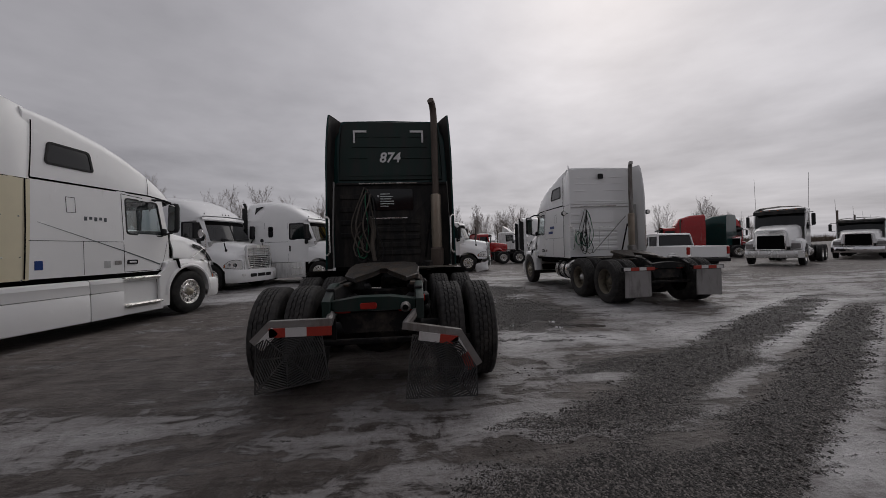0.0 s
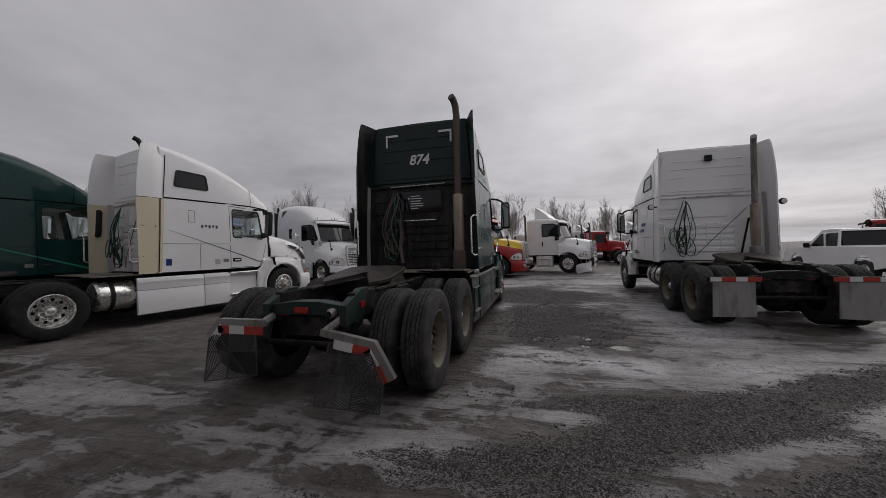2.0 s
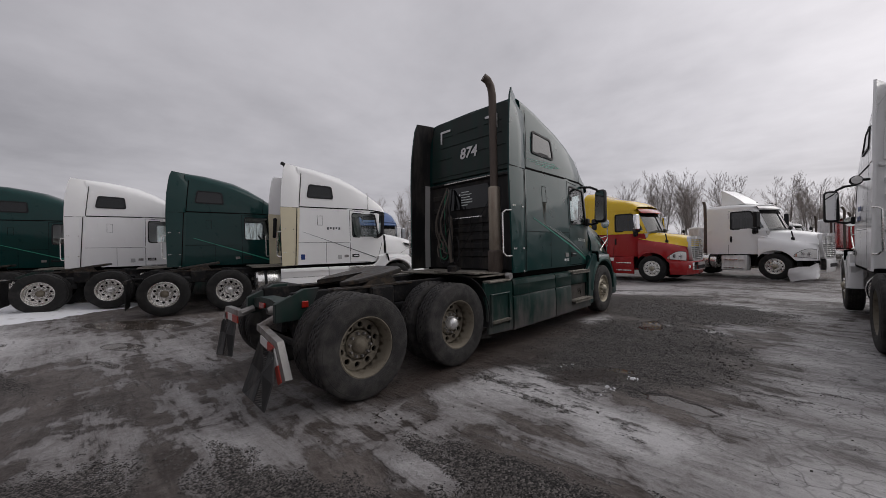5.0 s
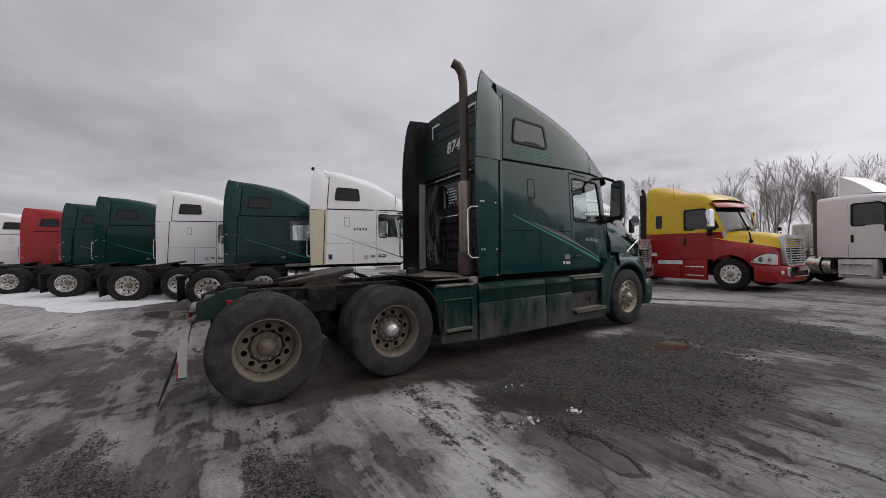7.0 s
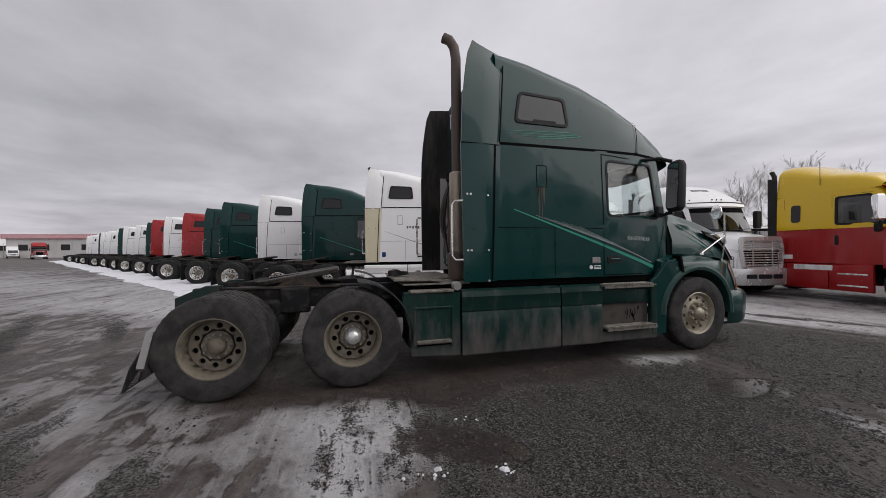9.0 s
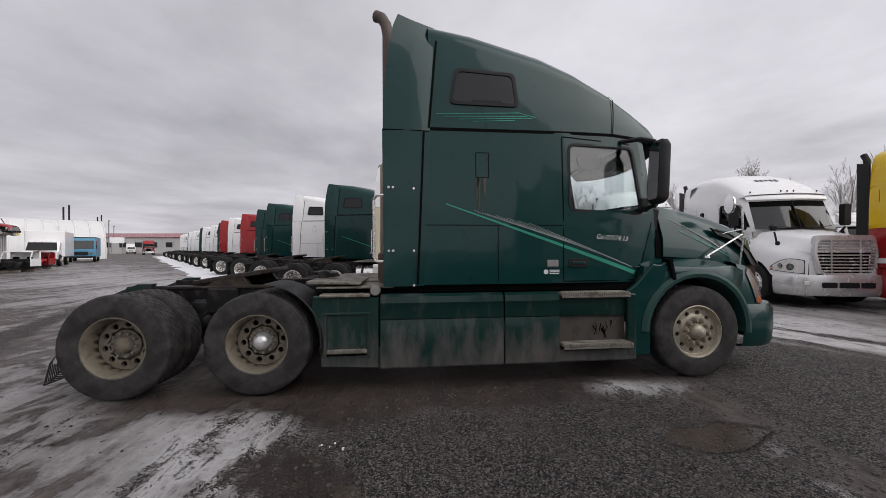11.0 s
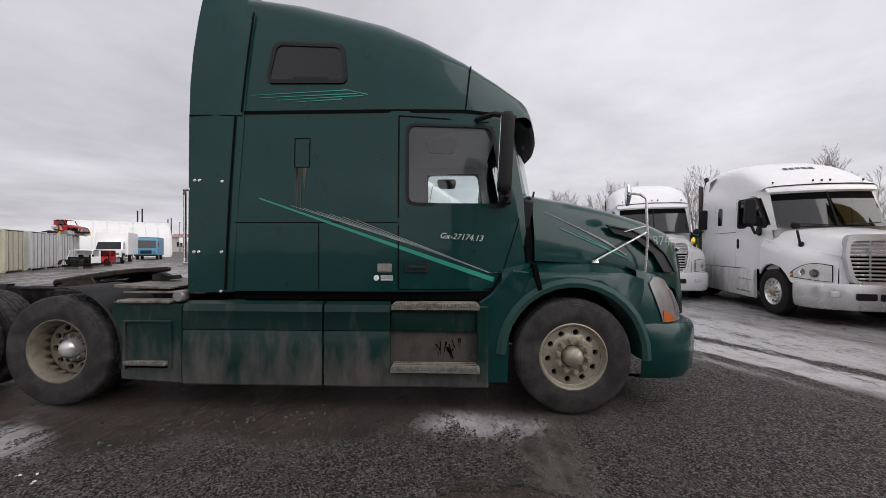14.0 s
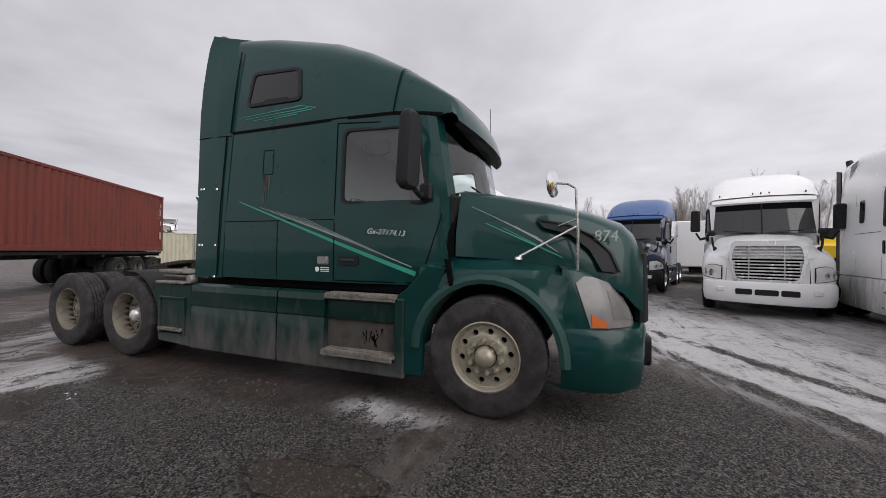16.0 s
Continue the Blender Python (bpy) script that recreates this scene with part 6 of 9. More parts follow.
    ice = ramp(v, 0.50, 0.585)
    hard = ramp(sums("ADD", v, sums("ADD", mean(crumbs, 0.9), mean(grit, 0.5))), 0.56, 1.20)
    crack = N("ShaderNodeTexVoronoi")
    crack.feature = "DISTANCE_TO_EDGE"
    crack.inputs["Scale"].default_value = 5.2
    warp = N("ShaderNodeVectorMath")
    warp.operation = "MULTIPLY_ADD"
    L(noise_tex(3.0), warp.inputs[0])
    warp.inputs[1].default_value = (0.35, 0.35, 0.0)
    L(tc.outputs["Object"], warp.inputs[2])
    L(warp.outputs[0], crack.inputs["Vector"])
    icecol = blend(hard, (0.168, 0.155, 0.151), (0.50, 0.492, 0.493))
    icecol = blend(ramp(mean(blotch, 1.0), 0.02, 0.22), icecol, (0.20, 0.192, 0.19))
    line = sums("MULTIPLY", ramp(sums("ADD", crack.outputs["Distance"], mean(grit, 0.05)), 0.05, 0.012), ramp(field("cracked"), 0.25, 0.6))
    icecol = blend(sums("MULTIPLY", ramp(sums("ADD", mean(treads, 1.0), mean(crumbs, 0.6)), 0.07, 0.16), 0.65), icecol, (0.072, 0.066, 0.062))
    icecol = blend(sums("MULTIPLY", line, 0.5), icecol, (0.085, 0.078, 0.074))
    icecol = blend(sums("MULTIPLY", ramp(sums("ADD", grit, sums("MULTIPLY", crumbs, 0.5)), 0.80, 0.94), 0.7), icecol, (0.080, 0.075, 0.071))
    base = blend(ice, mud, icecol)
    # gravel: single dark stones, thick in the tracks and thin between
    dens = sums("ADD", sums("ADD", field("gravel"), mean(tracks, 2.0)), sums("ADD", mean(blotch, 1.5), mean(treads, 1.3)))
    dens = sums("ADD", dens, mean(crumbs, 0.7))
    thick = ramp(dens, 0.34, 0.84)
    on_a = sums("LESS_THAN", ra, thick)
    on_b = sums("LESS_THAN", rb, sums("MULTIPLY", thick, 0.9))
    stone_a = blend(sums("POWER", sa, 2.2), (0.0065, 0.0056, 0.0052), (0.255, 0.232, 0.218))
    stone_b = blend(sums("POWER", sb, 2.2), (0.0075, 0.0064, 0.0058), (0.270, 0.245, 0.230))
    col = blend(on_b, base, stone_b)
    col = blend(on_a, col, stone_a)
    # damp brown mud, trodden in with finer stones, and shade painted under the truck
    damp_shade = ramp(sums("ADD", field("damp_shade"), sums("ADD", mean(blotch, 0.9), mean(crumbs, 0.5))), 0.40, 0.62)
    col = blend(sums("MULTIPLY", damp_shade, 0.8), col, blend(ramp(crumbs, 0.40, 0.62), (0.030, 0.021, 0.017), (0.062, 0.046, 0.038)))
    wet = ramp(sums("ADD", field("wet"), mean(blotch, 0.7)), 0.5, 0.6)
    col = blend(sums("MULTIPLY", wet, 0.75), col, (0.054, 0.044, 0.036))
    L(col, b.inputs["Base Color"])
    rough = blend(ramp(broad, 0.40, 0.62), 0.50, 0.78, "FLOAT")
    rough = blend(ice, rough, sums("ADD", 0.36, sums("MULTIPLY", grit, 0.3)), "FLOAT")
    rough = blend(on_a, rough, 0.75, "FLOAT")
    rough = blend(damp_shade, rough, 0.38, "FLOAT")
    rough = blend(wet, rough, 0.06, "FLOAT")
    L(rough, b.inputs["Roughness"])
    b.inputs["Specular IOR Level"].default_value = 0.4
    pebble = sums("ADD", sums("MULTIPLY", on_a, sums("SUBTRACT", 0.016, sums("MULTIPLY", da, 0.020))), sums("MULTIPLY", on_b, sums("SUBTRACT", 0.008, sums("MULTIPLY", db, 0.010))))
    h = sums("ADD", pebble, sums("ADD", sums("MULTIPLY", grit, 0.008), sums("ADD", sums("MULTIPLY", crumbs, 0.020), sums("MULTIPLY", blotch, 0.045))))
    h = sums("ADD", h, sums("ADD", sums("MULTIPLY", treads, 0.03), sums("MULTIPLY", ice, 0.012)))
    h = sums("MULTIPLY", h, sums("SUBTRACT", 1.0, sums("MULTIPLY", wet, 0.97)))
    bp = N("ShaderNodeBump")
    bp.inputs["Strength"].default_value, bp.inputs["Distance"].default_value = 1.0, 1.0
    L(h, bp.inputs["Height"])
    L(bp.outputs[0], b.inputs["Normal"])
    return ma


# spots: centre, half sizes, turn in degrees, strength
ICE_TRUCK = [(3.15, -0.16, 0.46, 0.30, -12, 0.85), (2.2, 0.35, 0.62, 0.50, 30, 1.1), (1.68, -0.3, 0.34, 0.5, 0, 0.36), (2.1, -0.6, 0.6, 0.5, 20, 0.36), (2.18, 3.52, 0.07, 0.12, 0, 0.8), (1.35, 3.93, 0.26, 0.56, 0, 0.85), (2.5, 4.17, 0.14, 0.20, 8, 0.7), (3.12, 3.98, 0.30, 0.22, 8, 0.75),
             (2.08, 3.04, 0.07, 0.10, 0, 0.7), (2.45, -1.70, 0.30, 0.24, 0, 0.5), (2.65, 2.15, 0.12, 0.16, 0, 0.7), (3.4, 7.1, 0.5, 0.5, 0, 0.5), (1.6, -1.7, 0.9, 0.9, 10, 0.2), (3.45, 4.6, 0.4, 0.3, 0, 0.5)]
ICE_LANE = [(-2.9, 7.0, 2.6, 0.7, 20, 0.55), (-6.5, 10.0, 2.4, 1.0, 35, 0.6), (-1.0, 7.6, 2.4, 0.35, 28, 0.55), (-3.0, 8.9, 10.0, 1.9, 35, 0.62), (-3.2, 7.9, 2.2, 0.8, 35, 0.7), (2.0, 9.0, 7, 1.4, 20, 0.45), (9, 8, 5, 2, 20, 0.6), (12, 4, 6, 1.6, 32, 0.5), (-9.0, -6.0, 8.0, 1.6, 34, 0.4), (-4.0, -3.4, 3.0, 0.7, 34, 0.22)]
ICE_ROAD = [(-6.0, -6.8, 5.5, 2.0, 35, 0.22), (-15.0, -13.6, 11.0, 3.6, 35, 0.52), (-38.0, -30.0, 22.0, 6.0, 35, 0.55), (-75.0, -56.0, 26.0, 9.0, 35, 0.5)]
ICE_TRACKS = [(4.80, 2.6, 0.95, 2.5, -8, 0.72), (0.2, -2.9, 1.6, 0.7, 20, 0.25), (2.85, -0.35, 0.5, 0.5, 0, 0.1), (0.6, -3.4, 2.4, 0.5, 20, 0.25), (4.6, 0.9, 1.0, 0.6, 20, 0.12), (6.8, 0.9, 5.0, 0.40, 27, 0.46), (6.1, -0.42, 4.4, 0.20, 31, 0.6), (6.2, -1.26, 4.2, 0.14, 32, 0.55), (6.0, -2.7, 4.5, 0.45, 32, 0.5), (3.2, -3.4, 1.0, 0.25, 25, 0.5), (4.4, -0.9, 1.0, 0.35, 20, 0.15)]
ICE = ICE_TRUCK + ICE_LANE + ICE_ROAD + ICE_TRACKS
GRAVEL_TRUCK = [(2.6, 0.9, 0.8, 0.7, 20, 0.45), (2.5, 2.5, 1.1, 1.7, 0, 0.95), (2.2, 6.0, 1.7, 1.3, 0, 0.95), (1.6, 0.3, 0.3, 0.6, 0, 0.4), (0.9, 7.2, 2.5, 0.5, 33, 0.7), (0.9, 6.3, 2.0, 0.5, 15, 0.7), (-0.4, 7.33, 3.4, 0.14, 26, 0.75), (-0.9, 8.15, 3.6, 0.14, 28, 0.75)]
GRAVEL_TRACKS = [(6.5, 0.30, 6.0, 0.34, 31, 0.95), (6.2, -0.95, 4.6, 0.28, 32, 0.95), (6.6, -1.50, 4.4, 0.20, 32, 0.95), (-1.3, -5.0, 5.0, 0.28, 27, 0.8), (3.2, -1.9, 1.4, 0.22, 24, 0.6), (1.9, -2.9, 1.2, 0.12, 28, 0.6), (3.0, -1.2, 0.9, 0.22, 18, 0.75), (-1.5, -3.6, 1.6, 0.16, 25, 0.5), (-3.2, -4.4, 1.4, 0.2, 30, 0.5), (1.3, -3.6, 0.9, 0.4, 25, 0.6)]
GRAVEL = GRAVEL_TRUCK + GRAVEL_TRACKS
WET = [(2.32, 3.92, 0.24, 0.60, 8, 0.8), (-5.6, -2.55, 1.15, 0.46, 35, 1.3), (-3.5, -2.9, 0.5, 0.2, 25, 0.9), (3.4, 0.58, 0.42, 0.16, 0, 0.7), (2.75, 1.15, 0.22, 0.16, 0, 0.7), (1.5, 0.9, 0.8, 0.5, 0, 0.25), (-2.4, -3.1, 0.5, 0.12, 20, 0.6), (-0.4, 8.4, 2.5, 0.4, 33, 0.35)]
# brown mud; the two large spots also paint the shade under the truck
DAMP_SHADE = [(0.4, 1.9, 1.05, 2.6, 0, 0.85), (1.45, 0.95, 0.45, 0.45, 20, 0.7), (2.5, 0.72, 0.30, 0.55, -26, 0.75), (1.3, -0.35, 0.3, 0.8, 0, 0.5), (2.25, 3.95, 0.42, 0.70, 8, 0.5), (0.3, 4.6, 1.0, 0.9, 0, 0.6), (1.5, 2.5, 0.22, 0.8, 0, 0.45), (1.0, -1.4, 0.5, 0.5, 0, 0.4)]
CRACKED = [(5.0, 2.4, 1.3, 2.6, -8, 1.0), (4.4, 0.9, 1.2, 0.8, 20, 0.7), (-2.5, 9.2, 7.0, 1.6, 30, 0.4)]


def spot_sum(spots, x, y, base):
    """Soft-edged sum of the spots at arrays of places."""
    out = np.full(x.shape, base)
    for cx, cy, rx, ry, turn, k in spots:
        a = radians(turn)
        u, w = (x - cx) * math.cos(a) + (y - cy) * math.sin(a), -(x - cx) * math.sin(a) + (y - cy) * math.cos(a)
        q = (u / rx) ** 2 + (w / ry) ** 2
        out = out + k * np.exp(-q ** 1.5 * 0.7)
    return out


def ground_height(x, y):
    """Slight rolls and ruts, flat enough for things to stand on."""
    v = -x * ROWDIR.y + y * ROWDIR.x
    z = 0.014 * noise.noise(Vector((x * 0.8, y * 0.8, 0))) + 0.009 * noise.noise(Vector((x * 2.7, y * 2.7, 3))) + 0.006 * noise.noise(Vector((x * 6.5, y * 6.5, 5)))
    z += 0.016 * noise.noise(Vector((v * 2.4, (x * ROWDIR.x + y * ROWDIR.y) * 0.15, 9)))
    return z - 0.014


def build_ground():
    def spread(lo, hi, step):
        far = [2, 6, 15, 35, 80, 200, 600, 2000]
        return [lo - d for d in far[::-1]] + list(np.arange(lo, hi, step)) + [hi + d for d in [0] + far]
    xs, ys = spread(-9.0, 10.0, 0.10), spread(-8.0, 12.0, 0.10)
    s = Shape()
    s.grid([[(x, y, ground_height(x, y) if -9 <= x <= 10 and -8 <= y <= 12 else -0.014) for x in xs] for y in ys])
    me = bpy.data.meshes.new("ground")
    me.from_pydata(s.v, [], s.f)
    me.polygons.foreach_set("use_smooth", [True] * len(me.polygons))
    me.materials.append(ground_material())
    v = np.array(s.v)
    for name, spots, base in (("ice", ICE, 0.27), ("gravel", GRAVEL, 0.02), ("wet", WET, 0.0), ("damp_shade", DAMP_SHADE, 0.0), ("cracked", CRACKED, 0.0)):
        at = me.attributes.new(name, "FLOAT", "POINT")
        at.data.foreach_set("value", spot_sum(spots, v[:, 0], v[:, 1], base).astype(np.float32))
    return tagged(new("ground", me), "dark frozen gravel yard with grey ice, ruts and wet patches", "ground", kind="structure")


build_ground()


def stones(name, label, count, seed, pick, size, material, lift=0.0):
    """Loose lumps pressed into the ground, as one object."""
    rnd = random.Random(seed)
    s = Shape()
    base = [(-1, -1, -0.6), (1, -1, -0.6), (1, 1, -0.6), (-1, 1, -0.6), (-0.7, -0.7, 0.6), (0.7, -0.7, 0.6), (0.7, 0.7, 0.6), (-0.7, 0.7, 0.6)]
    faces = [(0, 1, 5, 4), (1, 2, 6, 5), (2, 3, 7, 6), (3, 0, 4, 7), (4, 5, 6, 7)]
    for _ in range(count):
        x, y = pick(rnd)
        r = size[0] * (size[1] / size[0]) ** (rnd.random() ** 2.2)
        m = pose(x, y, ground_height(x, y) + r * 0.25 + lift, rnd.uniform(-20, 20), rnd.uniform(-20, 20), rnd.uniform(0, 360))
        s.add([(p[0] * r * rnd.uniform(0.6, 1.2), p[1] * r * rnd.uniform(0.6, 1.2), p[2] * r * rnd.uniform(0.6, 1.1)) for p in base], faces, m)
    me = bpy.data.meshes.new(name)
    me.from_pydata(s.v, [], s.f)
    me.materials.append(material)
    return tagged(new(name, me), label, "stones", kind="stuff")


def in_spots(spots):
    def pick(rnd):
        while True:
            cx, cy, rx, ry, turn, k = rnd.choice(spots)
            r, a = math.sqrt(rnd.random()) * 1.2, rnd.uniform(0, 2 * math.pi)
            u, w = r * rx * math.cos(a), r * ry * math.sin(a)
            t = radians(turn)
            x, y = cx + u * math.cos(t) - w * math.sin(t), cy + u * math.sin(t) + w * math.cos(t)
            if -8 < x < 9.5 and -7 < y < 11.5:
                return x, y
    return pick


stones("gravel", "loose dark gravel on the yard", 9000, 2, in_spots(GRAVEL_TRUCK[1:3] + GRAVEL_TRACKS[:3]), (0.005, 0.016), STONE)
stones("mud_crumbs", "crumbs of dark mud beside the drive wheels", 260, 5, in_spots([(1.6, -0.6, 0.55, 1.2, 0, 1), (1.5, 2.0, 0.5, 1.0, 0, 1), (3.0, 1.5, 1.5, 2.0, 0, 1)]), (0.004, 0.013), GREASE)


def chunk_line(rnd):
    a, b = rnd.choice((((2.79, 0.24), (2.84, 0.58)), ((2.13, 0.78), (2.18, 1.04)), ((2.88, 0.86), (2.93, 0.98))))
    t = rnd.random()
    return a[0] + (b[0] - a[0]) * t + rnd.gauss(0, 0.03), a[1] + (b[1] - a[1]) * t + rnd.gauss(0, 0.03)


stones("ice_chunks", "small broken lumps of dirty white ice", 26, 8, chunk_line, (0.006, 0.024), SNOW)


def snow_strip(name, label, a, b, width, height, seed):
    """A low bank of snow with ragged edges from a to b."""
    a, b = Vector(a), Vector(b)
    d = b - a
    side = Vector((-d.y, d.x, 0)).normalized()
    n = int(d.length / 0.5)
    rows = []
    for i in range(n + 1):
        c = a + d * (i / n)
        end = min(1.0, i / 3, (n - i) / 3)
        row = []
        for j in range(13):
            q = j / 12 * 2 - 1
            w = width / 2 * (1 + 0.35 * noise.noise(Vector((i * 0.22, (1 if q > 0 else -1) * 5, seed))))
            p = c + side * (q * w)
            h = height * (1 - q * q) ** 0.6 * end * (0.55 + 0.8 * abs(noise.noise(Vector((p.x * 0.9, p.y * 0.9, seed)))) + 0.25 * noise.noise(Vector((p.x * 3, p.y * 3, seed))))
            row.append((p.x, p.y, h - 0.03))
        rows.append(row)
    return tagged(part(name, Shape().grid(rows), SNOW, angle=80), label, "snow", kind="stuff")


ROW0, STEP, ROW_TURN = Vector((-7.2, -0.53, 0)), Vector((-3.05, -2.16, 0)), -11
snow_strip("snow_bank", "bank of dirty white snow under the row of trucks", ROW0 + STEP * 0.40 + Vector((0, -1.75, 0)), ROW0 + STEP * 21 + Vector((0.3, -1.75, 0)), 3.7, 0.13, 3)


# ---- the parked trucks ----
main = sleeper_truck("semi_truck", "dark green sleeper tractor with grimy skirts and teal stripes", GREEN, GREEN_DIRTY, SOOT, detail=2, rim=RIM, arch=ARCH)
tail_lights(main)

white_neighbour = sleeper_truck("semi_truck", "white sleeper tractor unit with grey mudflaps and a work lamp", WHITE, WHITE_DIRTY, WHITE, detail=1, rim=RIM, m=pose(6.12, 3.30, 0), skirts=False, stack_top=3.98, tread=True)
tail_lights(white_neighbour)
straight_flaps(white_neighbour, FLAP_GREY)
# its tandem stands close behind the cab: the running gear moves up and the frame is shorter
for ob in white_neighbour.children:
    kind = ob.name.split(".")[0]
    if kind in ("drive_axle", "inner_tyre", "air_spring", "suspension_bracket", "fifth_wheel", "coupling_mount", "crossmember", "rear_crossmember", "tow_pan", "rail_end", "under_bar", "tail_lamp", "flap_bar", "mudflap") or (kind == "wheel" and ob.location.y < 2):
        ob.location.y += 0.72
    elif kind == "fuel_tank" or kind == "tank_strap":
        ob.location.y += 0.95
    elif kind == "frame_rail":
        ob.scale.y, ob.location.y = 0.897, 0.54
    elif kind != "wheel":
        # its cab and roof are lower than the green truck's
        ob.scale.z, ob.location.z = 0.95, ob.location.z * 0.95

# row of sleepers along the road

GROUP_A = "row of sleeper trucks along the road"
tical = sleeper_truck("semi_truck", "white sleeper tractor unit with a cream side panel and grey swoosh", WHITE, WHITE, WHITE_DIRTY, GROUP_A, 1, ALU, extender=CREAM, stack_top=3.99, m=pose(*ROW0, 0, 0, ROW_TURN))
straight_flaps(tical, BLACK)
green_row = sleeper_truck("semi_truck", "dark green sleeper tractor unit parked in a row on snow", GREEN, GREEN_DIRTY, SOOT, GROUP_A, 1, ALU, extender=GREEN, arch=GREEN, stack_top=3.6, m=pose(*(ROW0 + STEP), 0, 0, ROW_TURN))
straight_flaps(green_row, BLACK)
white_row = sleeper_truck("semi_truck", "white sleeper tractor unit parked in a row on snow", WHITE, WHITE, WHITE_DIRTY, GROUP_A, 1, ALU, stack_top=3.6, m=pose(*(ROW0 + STEP * 2), 0, 0, ROW_TURN))
straight_flaps(white_row, BLACK)
red_row = sleeper_truck("semi_truck", "red sleeper tractor unit parked in a row on snow", RED, RED, RED, GROUP_A, 0, ALU, stack_top=3.6, m=pose(*(ROW0 + STEP * 5), 0, 0, ROW_TURN))
straight_flaps(red_row, BLACK)
ORDER = "-g-ggrwrgwwgwwwgwww"
for k, c in enumerate(ORDER):
    if k in (0, 1, 2, 5):
        continue
    src = {"g": green_row, "w": white_row, "r": red_row}[c]
    copy_thing(src, pose(*(ROW0 + STEP * k + Vector((0.1 * math.sin(k * 3.1), 0.25 * math.sin(k * 1.7), 0))), 0, 0, ROW_TURN))

# second row, noses towards the yard
GROUP_B = "row of aero trucks facing the yard"
HEAD_B = -109
aero_truck("semi_truck", "white aero sleeper tractor with a chrome grille", WHITE, WHITE, GROUP_B, "high", pose(-6.95, 10.0, 0, 0, 0, HEAD_B))
basra = aero_truck("semi_truck", "white aero sleeper tractor with a steel bumper and dark roof lettering", WHITE, WHITE, GROUP_B, "high", pose(-3.55, 12.0, 0, 0, 0, HEAD_B + 6), bumper=BRIGHT_STEEL)
yellow = aero_truck("semi_truck", "yellow over red aero sleeper tractor with a chrome grille", RED, YELLOW, GROUP_B, "mid", pose(0.4, 13.35, 0, 0, 0, HEAD_B + 12), visor=RED)
blue = aero_truck("semi_truck", "dark blue aero sleeper tractor with a faded blue roof", NAVY, NAVY, GROUP_B, "high", pose(-11.4, 7.7, 0, 0, 0, HEAD_B), roof_paint=BLUE, bumper=BLACK)
aero_truck("semi_truck", "white day cab tractor with a torn front bumper", WHITE, WHITE, "", "day", pose(4.0, 16.4, 0, 0, 0, -107), sleeper=False, damaged=True)


# ---- containers ----
def container(name, label, length, paint, m, group="", doors=True):
    T = thing(name, label, "container", group, m)
    w, h = 2.44, 2.6
    for sy in (-1, 1):
        s = Shape()
        pitch = 0.28
        n = int((length - 0.24) / pitch)
        pts = []
        for k in range(n):
            x = -length / 2 + 0.12 + k * pitch
            pts += [(x, 0.0), (x + 0.07, 0.036), (x + 0.14, 0.036), (x + 0.21, 0.0)]
        pts.append((length / 2 - 0.12, 0.0))
        s.grid([[(x, sy * (w / 2 - 0.045 + d), z) for x, d in pts] for z in (0.16, h - 0.1)])
        part("corrugated_side", s, paint, T, angle=20)
        part("bottom_rail", Shape().box((0, sy * (w / 2 - 0.04), 0.09), (length, 0.08, 0.16), 0.01), paint, T)
        part("top_rail", Shape().box((0, sy * (w / 2 - 0.03), h - 0.05), (length, 0.06, 0.1), 0.01), paint, T)
        for sx in (-1, 1):
            part("corner_post", Shape().box((sx * (length / 2 - 0.07), sy * (w / 2 - 0.06), h / 2), (0.14, 0.12, h), 0.012), paint, T)
            part("corner_casting", Shape().box((sx * (length / 2 - 0.08), sy * (w / 2 - 0.08), h - 0.06), (0.17, 0.17, 0.125), 0.012), paint, T)
    part("roof", Shape().box((0, 0, h - 0.03), (length - 0.05, w - 0.06, 0.04), 0.01), paint, T)
    part("end_wall", Shape().box((-length / 2 + 0.04, 0, h / 2), (0.05, w - 0.16, h - 0.1), 0.01), paint, T)
    for sy in (-1, 1):
        d = part("container_door", Shape().box((length / 2 - 0.03, sy * 0.56, h / 2 + 0.02), (0.05, 1.08, h - 0.24), 0.012), paint, T)
        for q in (-0.25, 0.25):
            part("lock_rod", Shape().tube([(length / 2 + 0.01, sy * (0.56 + q), 0.15), (length / 2 + 0.01, sy * (0.56 + q), h - 0.1)], 0.018, 6), STEEL, d)
    part("floor", Shape().box((0, 0, 0.12), (length - 0.1, w - 0.1, 0.06), 0.005), paint, T)
    return T


